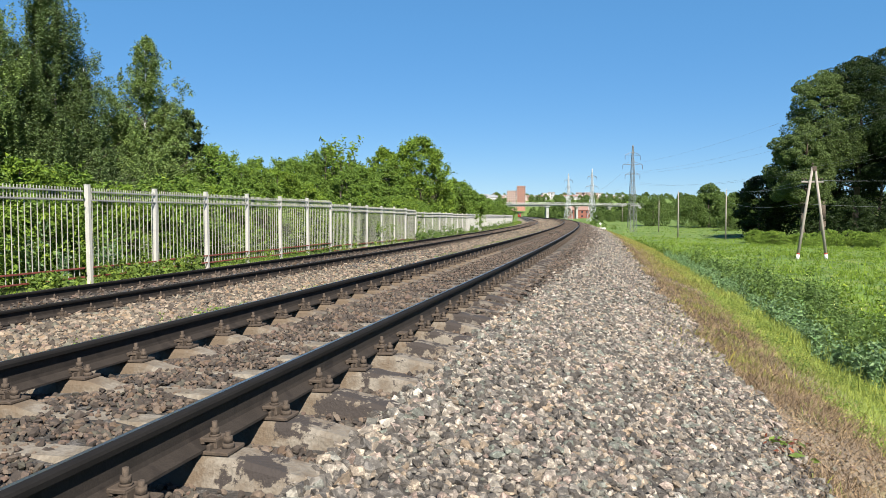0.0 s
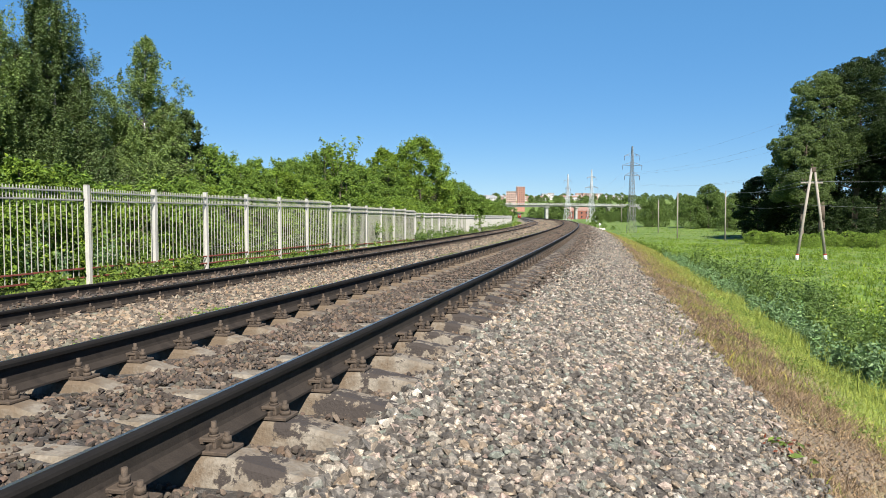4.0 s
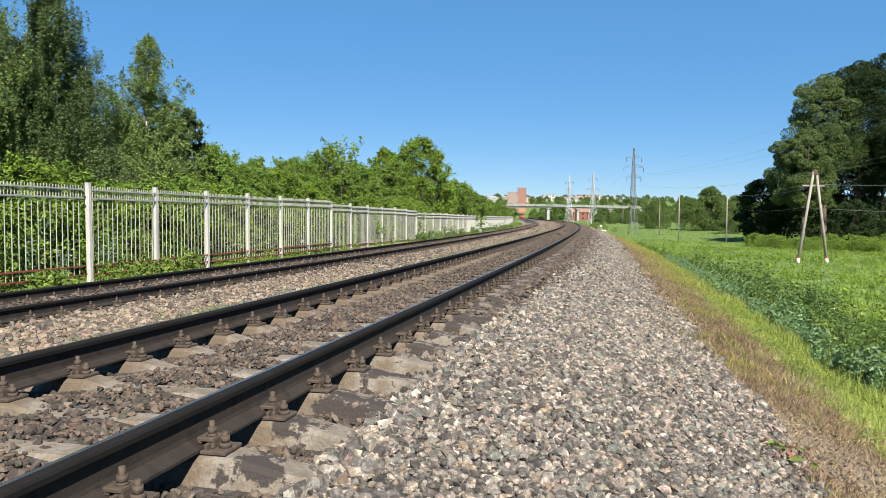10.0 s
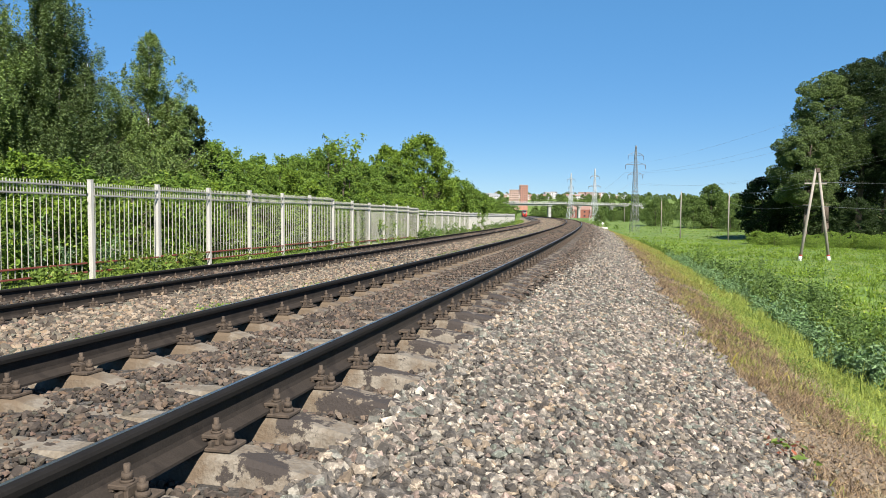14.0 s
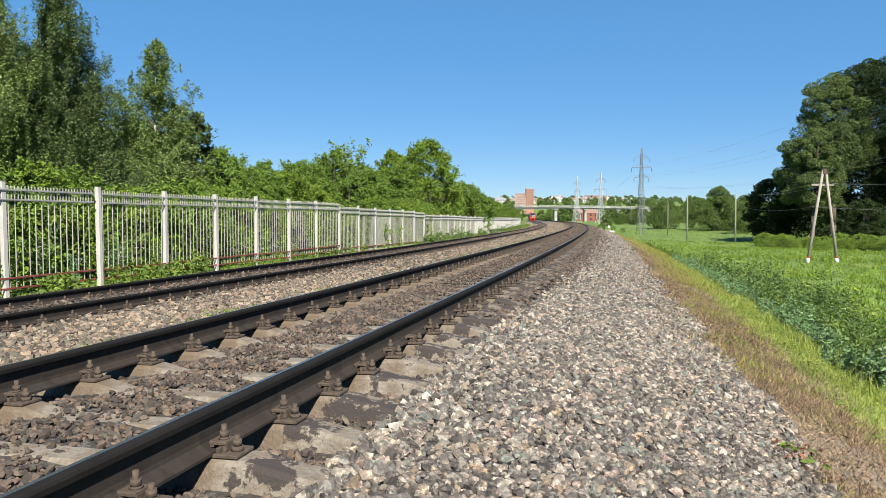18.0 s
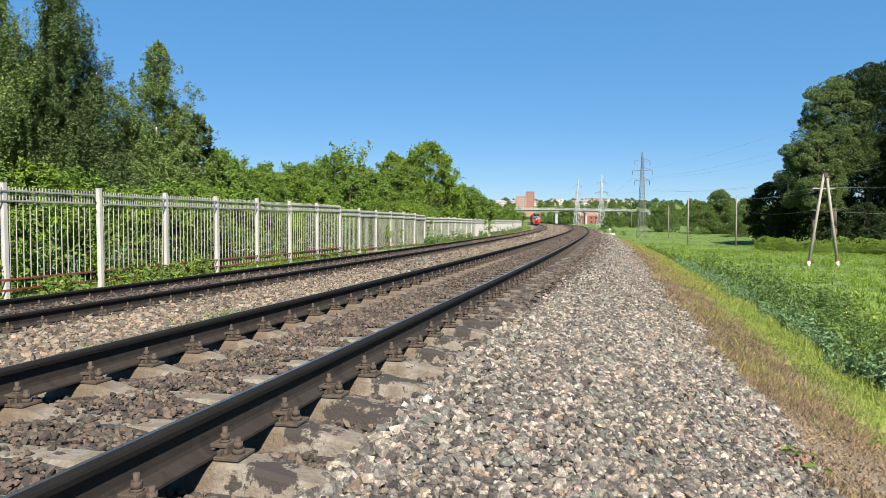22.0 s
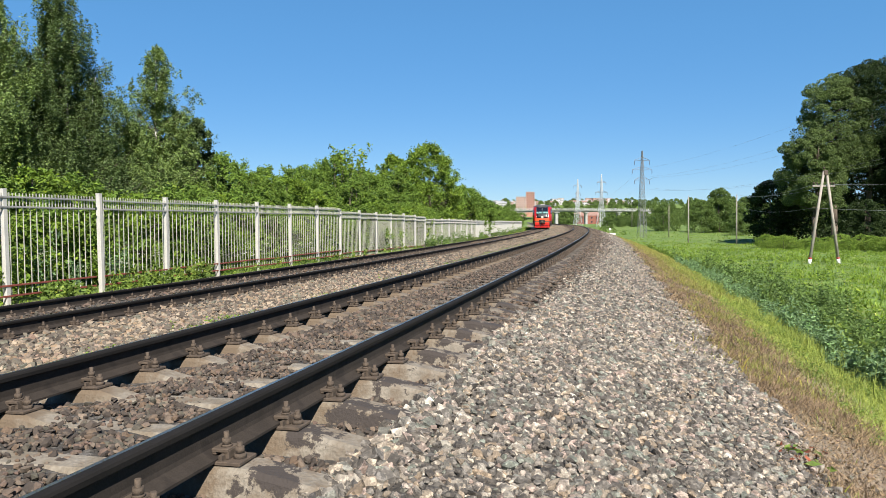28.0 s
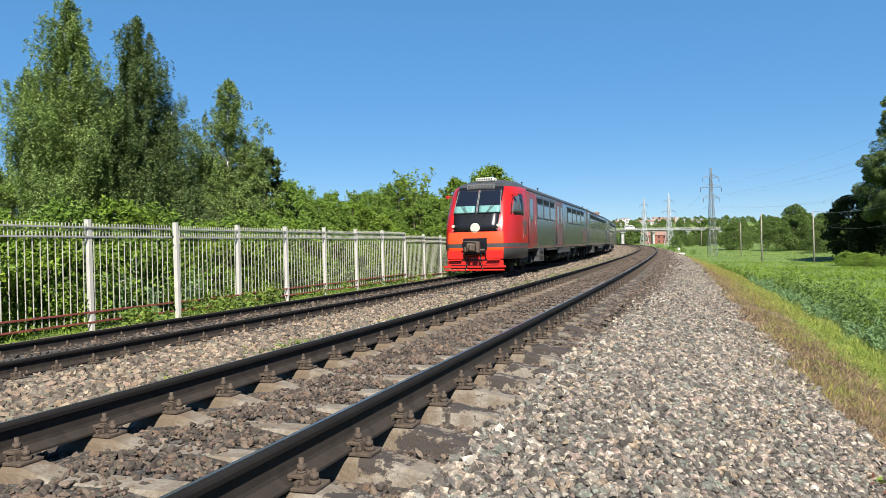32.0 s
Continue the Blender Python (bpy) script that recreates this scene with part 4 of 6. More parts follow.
def bridge():
    y0, x0, x1 = 590.0, -140.0, 164.5
    t = thing("road_bridge", "pale concrete road bridge with steel railings over the railway", "bridge", at=pose(0, y0, 0))

    def drop(x):
        return -0.014 * max(0.0, x - 86)

    for a, b, deep in ((x0, 86, 1.5), (86, x1, 0.98)):
        n = 6
        for i in range(n):
            xa, xb = a + (b - a) * i / n, a + (b - a) * (i + 1) / n
            tilt = math.degrees(math.atan2(drop(xb) - drop(xa), xb - xa))
            m = pose((xa + xb) / 2, 0, 10.4 + (drop(xa) + drop(xb)) / 2, 0, -tilt, 0)
            o = part("girder", boxed((0, 0, -deep / 2 - 0.5, xb - xa - 0.06, 9.0, deep), bevel=0.05), M["bridge"], t)
            o.matrix_basis = m
            o = part("deck_slab", boxed((0, 0, -0.25, xb - xa - 0.02, 11.5, 0.55), bevel=0.03), M["bridge"], t)
            o.matrix_basis = m
            for yy in (-5.5, 5.5):
                bm = bmesh.new()
                L = xb - xa
                for z in (0.5, 0.9, 1.35):
                    box(bm, 0, yy, z, L, 0.07, 0.07)
                k = int(L / 1.5)
                for q in range(k):
                    box(bm, -L / 2 + (q + 0.5) * L / k, yy, 0.67, 0.1, 0.1, 1.35)
                o = part("railing", bm, M["zinc"], t)
                o.matrix_basis = m
    for x, w in ((86.0, 2.3), (110.3, 1.7), (40.5, 2.0), (-5.0, 2.0), (-50.0, 2.0), (-95.0, 2.0), (-137.0, 2.0), (137.0, 1.7), (162.0, 1.7)):
        bm = boxed((x, 0, 2.85 + drop(x), w, 7.0, 11.5), bevel=0.1)
        part("pier", bm, M["bridge"], t)
        part("pier_cap", boxed((x, 0, 8.35 + drop(x), w + 2.0, 9.2, 0.85), bevel=0.1), M["bridge"], t)
    return t


bridge()


def windowed(name, label, x, y, z, w, d, storeys, bays, mat, roof, turn=0.0, roof_h=0.0, group="", storey=2.9):
    """A block of flats or a house: wall, roof, and each window of the sides that face the railway."""
    h = storeys * storey + 0.6
    t = thing(name, label, "building", group, at=pose(x, y, z, 0, 0, turn))
    part("wall", boxed((0, 0, h / 2 - 4, w, d, h + 8), bevel=0.02), mat, t)
    if roof_h:
        bm = bmesh.new()
        e = 0.5
        v = [bm.verts.new(c) for c in ((-w / 2 - e, -d / 2 - e, h), (w / 2 + e, -d / 2 - e, h), (w / 2 + e, d / 2 + e, h), (-w / 2 - e, d / 2 + e, h), (-w / 2, 0, h + roof_h), (w / 2, 0, h + roof_h))]
        for f in ((0, 1, 5, 4), (2, 3, 4, 5), (1, 2, 5), (3, 0, 4), (3, 2, 1, 0)):
            bm.faces.new([v[i] for i in f])
        part("roof", bm, roof, t)
    else:
        part("roof", boxed((0, 0, h + 0.2, w + 0.5, d + 0.5, 0.4), bevel=0.03), roof, t)
    ww, wh = min(1.5, w / bays * 0.55), 1.5
    me = bpy.data.meshes.new("window")
    bm = boxed((0, 0, 0, ww, 0.1, wh))
    bm.to_mesh(me)
    bm.free()
    me.materials.append(M["pane"])
    for i in range(storeys):
        for k in range(bays):
            o = part("window", me, None, t)
            o.location = (-w / 2 + (k + 0.5) * w / bays, -d / 2 - 0.02, 0.6 + (i + 0.5) * storey)
    return t


windowed("apartment_block", "red brick apartment tower on the far hill", 102.0, 930.0, 15.0, 10.6, 14, 8, 4, M["tower"], M["roof_grey"], -6)
windowed("apartment_block", "pink brick apartment block with pale balconies on the far hill", 90.0, 934.0, 15.0, 12.5, 14, 6, 5, M["brick_light"], M["roof_grey"], -6)
windowed("roof_house", "pale plant room on the roof of the far apartment tower", 99.0, 934.0, 36.0, 5.0, 5, 1, 2, M["plaster"], M["roof_grey"], -6)
windowed("brick_building", "low red brick building behind the bridge with a dull red roof", 122.0, 652.5, -2.2, 22.0, 15, 2, 5, M["brick"], M["roof_red"], -4, 4.2, "", 3.7)
_rnd = random.Random(9)
for i in range(46):
    px = 800 + i * 6.6 + _rnd.uniform(-3, 3)
    y = _rnd.uniform(1250, 1500)
    x = (px - 784) / 1260 * y
    tall = _rnd.random() < 0.25
    windowed("town_house", "pale distant house among trees on the hillside", x, y, ground_near(x, y) - 0.5 + _rnd.uniform(-1, 1), _rnd.uniform(9, 22), 10, 4 if tall else 2, 5, M["plaster"] if _rnd.random() < 0.7 else M["brick_light"], M["roof_red"] if _rnd.random() < 0.4 else M["roof_grey"], _rnd.uniform(-15, 15), 0 if tall else 2.5, "houses of the far town")


def line_marker():
    """A white marker on a short post, with a pale slab before it."""
    x, y, z = place(104.0, 4.3).tolist()
    t = thing("track_marker", "small white round marker on a short post beside the track", "sign", at=pose(x, y, z - 0.1, 0, 0, 10))
    bm = bmesh.new()
    rod(bm, (0, 0, 0), (0, 0, 0.92), 0.04, n=8)
    part("post", bm, M["pole"], t)
    bm = bmesh.new()
    rod(bm, (0, -0.07, 0.85), (0, -0.04, 0.85), 0.15, n=16)
    part("disc", bm, M["bright"], t, "round white disc")
    x, y, z = place(96.0, 4.0).tolist()
    tagged(part("concrete_slab", boxed((0, 0, 0, 1.1, 0.5, 0.22), bevel=0.03), M["chalk"]), "pale concrete slab lying beside the track", "slab").matrix_basis = pose(x, y, z + 0.09, 0, 0, -8)


line_marker()

# ---- trees, bushes, grass ----
def limb(bm, a, b, r1, r2, rng, bend=0.12, n=4, sides=6):
    a, b = Vector(a), Vector(b)
    prev, pr = a, r1
    L = (b - a).length
    for i in range(1, n + 1):
        q = i / n
        c = a.lerp(b, q) + Vector(rng.normal(0, bend * L * 0.25, 3)) * (0 if i == n else 1)
        rod(bm, prev, c, pr, r1 + (r2 - r1) * q, sides)
        prev, pr = c, r1 + (r2 - r1) * q


def tree(name, label, category, x, y, h, width, low, leaf, size, count, seed, bark, trunk=0.14, shape="dome", clumps=60, droop=0.0, stems=((0, 0, 1),), group="", z=None, gap=0.0, clump=0.2, limbs=2, sides=6, spray=True, simple=False):
    """A tree: trunk and limbs, and a crown of leaves in clumps within an outline. stems: offset and share of the height."""
    rng = np.random.default_rng(seed)
    t = thing(name, label, category, group, at=pose(x, y, (ground_near(x, y) if z is None else z) - 0.1))
    bm = bmesh.new()
    pts = []
    total = sum(q[2] for q in stems)
    for tx, ty, th in stems:
        hh = h * th
        limb(bm, (tx * 0.3, ty * 0.3, 0), (tx, ty, hh * 0.97), trunk * hh / 10, 0.015, rng, 0.05, 8 if sides > 4 else 4, sides)
        n = max(8, int(clumps * th / total))
        lump = rng.uniform(0.72, 1.12, 9)
        for i in range(n):
            q = ((i + rng.uniform(0, 1)) / n) ** (1.12 if shape == "cone" else 0.9)
            if shape == "cone":
                env = (1 - q) ** 0.52 * min(1, 0.6 + 1.5 * q)
            elif shape == "dome":
                env = math.sqrt(max(0.02, 1 - (q * 1.02) ** 2.4)) * min(1, 0.75 + q)
            else:
                env = math.sqrt(max(0.02, 1 - abs(2 * q - 0.95) ** 3.2))
            a = rng.uniform(0, 2 * math.pi)
            r = width * th * env * math.sqrt(rng.uniform(gap, 1.0)) * lump[int(a * 9 / 6.2832) % 9]
            c = np.array([tx + r * math.cos(a), ty + r * math.sin(a), low + (hh - low) * q])
            rad = clump * width * (1.15 - 0.55 * q) * rng.uniform(0.7, 1.3)
            if i % limbs == 0 and q < 0.95:
                limb(bm, (tx * (0.3 + 0.7 * q), ty * (0.3 + 0.7 * q), max(0.3, c[2] - r * 0.5)), c, trunk * hh / 10 * 0.32 * (1.1 - q), 0.01, rng, 0.1, 3, sides)
            per = int(count / clumps * rng.uniform(0.7, 1.3))
            if droop:
                k = 7
                off = rng.normal(0, rad * 0.6, (k, 3)) * (1, 1, 0.35)
                strand = rng.integers(0, k, per)
                d = off[strand] + rng.normal(0, 0.055, (per, 3))
                d[:, 2] -= rng.uniform(0, 1, per) * droop * (1.2 - 0.7 * q)
            else:
                if not spray:
                    d = rng.normal(0, 1, (per, 3))
                    d *= rad * rng.uniform(0.55, 1.0, (per, 1)) ** 0.5 / np.linalg.norm(d, axis=1, keepdims=True)
                    pts.append(c + d * (1, 1, 0.72))
                    continue
                k = max(3, per // 13)
                away = rng.normal(0, 0.8, (k, 3)) + np.array([0.75 * math.cos(a), 0.75 * math.sin(a), 0.55])
                away *= rng.uniform(0.7, 1.5, (k, 1)) / np.linalg.norm(away, axis=1, keepdims=True)
                d = away[rng.integers(0, k, per)] * (rad * rng.uniform(0, 1, (per, 1)) ** 0.7) + rng.normal(0, 0.12 * rad, (per, 3))
            pts.append(c + d)
    part("trunk", bm, bark, t)
    pts = np.concatenate(pts)
    pts[:, 2] = np.maximum(pts[:, 2], 0.12)
    part("crown", leaves("crown", pts, size, rng, 0.62, tilt=0.95, droop=0.3, simple=simple or not spray), leaf, t)
    return t


def birch(x, y, h, width, count, seed, label, stems, taper=0.7, hang=1.0, leaf="leaf_birch", full=0.5):
    """A birch: pale stems, rising branches, and tassels of small leaves that hang from them."""
    rng = np.random.default_rng(seed)
    t = thing("birch_tree", label, "tree", "birches behind the fence", at=pose(x, y, ground_near(x, y) - 0.1))
    bm, br = bmesh.new(), bmesh.new()
    pts = []
    total = sum(q[2] * q[3] for q in stems)
    for tx, ty, th, tw in stems:
        hh = h * th
        limb(bm, (tx * 0.25, ty * 0.25, 0), (tx, ty, hh), 0.07 * hh / 10, 0.008, rng, 0.05, 8, 6)
        n = int(count * th * tw / total)
        side = rng.uniform(0.45, 1.4, (9, 9))
        for i in range(n):
            q = 0.06 + 0.94 * ((i + rng.uniform(0, 1)) / n) ** 0.85
            a = rng.uniform(0, 2 * math.pi)
            lump = side[int(q * 8.99), int(a * 9 / 6.2832) % 9] * (1.5 if rng.random() < 0.05 and q < 0.8 else 1.0)
            L = width * tw * min(1, (1.0 - q) / full) ** taper * lump * rng.uniform(0.5, 1.08) + 0.06
            tip = np.array([tx * (0.25 + 0.75 * q) + math.cos(a) * L, ty * (0.25 + 0.75 * q) + math.sin(a) * L, hh * q])
            low = max(0.03, q - (0.4 + 0.5 * q) * L / hh)
            a0 = np.array([tx * (0.25 + 0.75 * low), ty * (0.25 + 0.75 * low), hh * low])
            limb(br, a0, tip, 0.008 + 0.006 * L, 0.004, rng, 0.1, 3, 3)
            m = max(5, int(7.5 * L) + 1)
            for w in rng.uniform(0.25, 1.03, m):
                c = a0 + (tip - a0) * w + rng.normal(0, 0.05 + 0.05 * L, 3)
                drop = rng.uniform(0.35, 1.3) * (1.05 - 0.55 * q) * hang
                per = int(52 * (0.45 + drop) * rng.uniform(0.7, 1.3))
                f = rng.uniform(0, 1, (per, 1)) ** 1.2
                thick = (1.2 - 0.6 * q) * (0.025 + 0.055 * np.sin(np.pi * (0.15 + 0.8 * f)))
                sway = rng.normal(0, 0.12, 3) * (1, 1, 0)
                pts.append(c + f * (sway + np.array([0, 0, -drop])) + rng.normal(0, 1, (per, 3)) * thick)
    part("trunk", bm, M["birch"], t)
    part("branchwork", br, M["bark"], t)
    pts = np.concatenate(pts)
    pts[:, 2] = np.maximum(pts[:, 2], 0.12)
    part("crown", leaves("crown", pts, 0.078, rng, 0.7, tilt=0.6, droop=0.2, simple=True), M[leaf], t)
    return t


def young_tree(x, y, low, reach, rise, count, seed):
    """A sparse young tree: thin whippy branches with long leaves along them."""
    rng = np.random.default_rng(seed)
    t = thing("young_tree", "sparse young tree with thin upright branches above the hedge", "tree", "trees behind the fence", at=pose(x, y, ground_near(x, y) - 0.1))
    bm = bmesh.new()
    limb(bm, (0, 0, 0), (0, 0, low), 0.07, 0.045, rng, 0.05, 4, 6)
    pts = []
    for i in range(count):
        a = 2 * math.pi * i / count + rng.uniform(-0.3, 0.3)
        r, z = reach * rng.uniform(0.25, 1.0), rise * rng.uniform(0.55, 1.0)
        prev = np.array([0.0, 0.0, low - 0.25 * rng.uniform(0, 1)])
        for k in range(1, 6):
            q = k / 5
            c = np.array([math.cos(a) * r * q ** 0.8, math.sin(a) * r * q ** 0.8, low + z * q ** 1.1]) + rng.normal(0, 0.03, 3)
            rod(bm, prev, c, 0.030 * (1.15 - q), 0.030 * (0.95 - q) + 0.004, 5)
            if k > 1:
                f = rng.uniform(0, 1, (14, 1))
                pts.append(prev + (c - prev) * f + rng.normal(0, 0.06, (14, 3)))
            prev = c
    part("trunk", bm, M["bark"], t)
    part("crown", leaves("crown", np.concatenate(pts), 0.25, rng, 0.42, tilt=0.8, droop=0.25), M["leaf_maple"], t)
    return t


def vegetation():
    rnd = random.Random(21)
    lab, g = "dense leafy green bush behind the fence", "bushes along the fence"
    small = [tree("bush", lab, "bush", -30 - 5 * k, -60, h, w, 0.15, M[leaf], 0.09, 6600, 40 + k, M["bark"], 0.1, "dome", 70, group=g, z=-1.0, gap=0.35, clump=0.24, limbs=6, sides=4) for k, (w, h, leaf) in enumerate(((1.6, 2.3, "leaf_bush"), (1.3, 2.5, "leaf_maple"), (1.5, 2.0, "leaf_maple")))]
    large = [tree("bush", lab, "bush", -30 - 5 * k, -70, h, w, 0.3, M[leaf], 0.088, 19000, 45 + k, M["bark"], 0.1, "dome", 90, group=g, z=-1.0, gap=0.35, clump=0.2, limbs=8, sides=4, simple=True) for k, (w, h, leaf) in enumerate(((2.3, 4.3, "leaf_bush"), (2.0, 4.8, "leaf_bush"), (2.2, 4.0, "leaf_maple")))]
    light = [tree("bush", lab, "bush", -30 - 5 * k, -80, h, w, 0.3, M["leaf_bush"], 0.12, 8600, 50 + k, M["bark"], 0.1, "dome", 90, group=g, z=-1.0, gap=0.35, clump=0.22, limbs=12, sides=4, simple=True) for k, (w, h) in enumerate(((2.2, 4.4), (2.0, 3.6)))]
    # leaf colour raised so that these bushes look sunlit
    fresh = tree("bush", "bright leafy bush at the edge of the meadow", "bush", -30, -90, 3.6, 2.2, 0.1, M["leaf_bush_sunlit"], 0.16, 7000, 57, M["bark"], 0.1, "dome", 90, group="bushes by the meadow", z=-1.0, gap=0.35, clump=0.24, limbs=8, sides=4, simple=True)
    # hedge along the fence
    for row, (u, kinds, step) in enumerate(((-11.0, small, 1.7), (-13.3, small, 2.0), (-16.3, large, 2.1), (-20.5, large, 2.6))):
        s = 3.0 + row * 1.3
        while s < 140:
            far = s > 52
            x, y, z = place(s, u + rnd.uniform(-0.8, 0.8) - (0.8 if far else 0)).tolist()
            sc = rnd.uniform(0.8, 1.15) * (0.82 if far and row < 2 else 1.2 if far else 1.05 if s < 30 and row else 1.1 if row < 2 else 0.98 if s < 42 else 1.15)
            o = copy_thing(rnd.choice(light if far else small if s < 30 else kinds), pose(x, y, z - 0.1, 0, 0, rnd.uniform(0, 360)))
            o.scale = (sc, sc, sc)
            s += rnd.uniform(0.8, 1.2) * step * (1.0 if far and row > 1 else 1.25 if far else 1)
    for k in small + large + light:
        x, y, z = place(rnd.uniform(20, 60), -25.0).tolist()
        k.matrix_basis = pose(x, y, z)
    birch(-19.75, 30.0, 13.3, 3.2, 620, 1, "tall birch with a pale trunk and hanging leafy twigs", ((0, 0, 1, 1), (0.5, 0.2, 0.88, 0.6), (-2.2, 0.4, 0.78, 0.75), (0.9, -0.9, 0.55, 0.9), (-3.2, -0.5, 0.45, 0.8)), 0.6, 1.6)
    # crown coloured darker, as in the first birch's shadow
    birch(-16.9, 30.8, 12.6, 2.75, 560, 8, "tall twin-topped birch with hanging leafy twigs", ((0, 0, 1, 1), (-0.6, 0.3, 0.9, 0.6), (-1.1, -0.5, 0.66, 0.7), (1.4, 0.3, 0.66, 0.7), (2.0, 0.2, 0.46, 0.8)), 0.6, 1.6, "leaf_birch_shaded")
    birch(-14.05, 34.0, 10.4, 2.85, 540, 2, "slender birch with fine grey-green foliage", ((0, 0, 1, 1), (0.8, 0.3, 0.72, 0.75), (-1.0, -0.4, 0.66, 0.8)), 0.66, 0.6)
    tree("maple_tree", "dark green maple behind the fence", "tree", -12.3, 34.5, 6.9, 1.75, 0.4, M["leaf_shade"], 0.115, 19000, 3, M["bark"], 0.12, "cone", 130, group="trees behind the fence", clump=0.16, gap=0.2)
    # added trees: their near-black leaf colour stands for the shade behind the birches
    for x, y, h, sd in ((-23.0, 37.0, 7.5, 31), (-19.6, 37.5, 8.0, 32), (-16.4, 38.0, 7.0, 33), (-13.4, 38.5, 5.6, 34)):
        tree("maple_tree", "added maple behind the birches, deep shade put into its leaf colour", "tree", x, y, h, 2.6, 0.3, M["leaf_shaded"], 0.17, 9000, sd, M["bark"], 0.12, "dome", 110, group="trees behind the fence", gap=0.2, clump=0.2, limbs=6, sides=4)
    young_tree(-6.3, 44.0, 3.3, 1.6, 3.3, 15, 4)
    for x, y, h, sd in ((-8.6, 52.0, 5.0, 21), (-6.4, 55.0, 5.3, 22), (-4.4, 58.0, 5.6, 23)):
        tree("bush", "tall dense green bush in the hedge", "bush", x, y, h, 2.5, 0.4, M["leaf_bush"], 0.16, 11000, sd, M["bark"], 0.1, "dome", 110, group="bushes along the fence", gap=0.3, clump=0.18, limbs=8, sides=4)
    for x, y, h, sd in ((-5.6, 41.5, 4.2, 24), (-7.4, 42.0, 3.9, 25)):
        tree("bush", "dense green bush round a young tree", "bush", x, y, h, 1.7, 0.3, M["leaf_bush"], 0.1, 14000, sd, M["bark"], 0.1, "dome", 90, group="bushes along the fence", gap=0.3, clump=0.2, limbs=8, sides=4, simple=True)
    young_tree(-11.6, 41.0, 3.0, 1.1, 1.9, 8, 5)
    tree("maple_tree", "broad leafy maple rising above the hedge", "tree", -2.0, 62.0, 8.3, 3.4, 0.6, M["leaf_maple"], 0.15, 40800, 6, M["bark"], 0.12, "dome", 240, group="trees behind the fence", gap=0.2, clump=0.2, simple=True)
    tree("maple_tree", "broad leafy maple rising above the hedge", "tree", -5.2, 64.0, 7.7, 2.6, 0.6, M["leaf_maple"], 0.15, 27200, 7, M["bark"], 0.12, "dome", 170, group="trees behind the fence", gap=0.2, clump=0.2, simple=True)
    tree("maple_tree", "leafy maple rising above the hedge", "tree", -7.6, 62.0, 6.2, 3.0, 0.6, M["leaf_bush"], 0.15, 20400, 17, M["bark"], 0.12, "dome", 120, group="trees behind the fence", gap=0.2, clump=0.2, simple=True)
    tree("maple_tree", "leafy maple rising above the hedge", "tree", 1.2, 70.0, 4.9, 2.8, 0.6, M["leaf_bush"], 0.15, 20400, 18, M["bark"], 0.12, "dome", 120, group="trees behind the fence", gap=0.2, clump=0.2, simple=True)
    tree("maple_tree", "leafy maple at the end of the hedge", "tree", 3.5, 88.0, 4.6, 2.6, 0.4, M["leaf_bush"], 0.16, 20000, 9, M["bark"], 0.12, "dome", 120, group="trees behind the fence", gap=0.2, clump=0.14)
    # poplars over the meadow; lit and shaded crowns get separate leaf colours
    poplars = ((67.8, 134.0, 21.5, 5.6, 7.5, "leaf_poplar_lit"), (73.5, 138.0, 32.0, 7.4, 13.0, "leaf_poplar_lit"), (80.5, 139.0, 34.5, 8.0, 11.0, "leaf_shaded"), (85.5, 136.0, 36.5, 8.6, 12.0, "leaf_shaded"), (96.0, 138.0, 37.0, 9.0, 4.0, "leaf_shaded"),
               # the last two stand unseen to the right, added to cast shade
               (75.0, 148.0, 19.0, 7.0, 1.0, "leaf_shaded"), (66.5, 150.0, 12.5, 5.0, 0.5, "leaf_shaded"), (83.0, 150.0, 22.0, 8.5, 1.0, "leaf_shaded"), (97.0, 158.0, 26.0, 8.5, 1.0, "leaf_shaded"), (90.5, 121.0, 41.0, 8.5, 3.0, "leaf_shaded"), (100.0, 106.0, 41.0, 9.5, 3.0, "leaf_shaded"))
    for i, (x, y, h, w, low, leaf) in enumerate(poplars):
        tree("poplar_tree", "tall poplar at the edge of the meadow, light and shade in its leaf tone", "tree", x, y, h, w, low, M[leaf], 0.25 if i < 4 else 0.45 if i < 9 else 0.8, 88000 if i < 4 else 16000 if i < 9 else 9000, 60 + i, M["bark"], 0.2, "oval", 150, group="poplars at the meadow's edge", gap=0.3, clump=0.25, limbs=4, spray=False)
    # added understory, coloured as dark as the shade below the poplar crowns
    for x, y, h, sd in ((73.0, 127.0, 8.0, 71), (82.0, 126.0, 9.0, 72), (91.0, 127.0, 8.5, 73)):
        tree("maple_tree", "added maple under the poplars, shade put into its leaf colour", "tree", x, y, h, 5.0, 0.2, M["leaf_shaded"], 0.3, 9000, sd, M["bark"], 0.12, "dome", 110, group="trees under the poplars", gap=0.2, clump=0.2, limbs=6, sides=4)
    # wood in the distance
    far, hill = [[tree("deciduous_tree", "rounded deciduous tree in the distant wood", "tree", -300 - dx, -120 - 20 * i, 11.0 + i, 5.6, 0.5, M["leaf_far"], size, n, 80 + i, M["bark"], 0.15, "dome", 70, group="distant wood", gap=0.6, clump=0.32, limbs=15, sides=4, spray=False) for i in range(4)] for dx, size, n in ((0, 0.42, 11000), (60, 1.7, 560))]
    spots = [(85 + i * 6.2 + rnd.uniform(-2, 2), rnd.uniform(258, 285), rnd.uniform(0.75, 1.2)) for i in range(13)]
    spots += [(90 + i * 5 + rnd.uniform(-2, 2), rnd.uniform(215, 240), rnd.uniform(0.4, 0.75)) for i in range(10)]
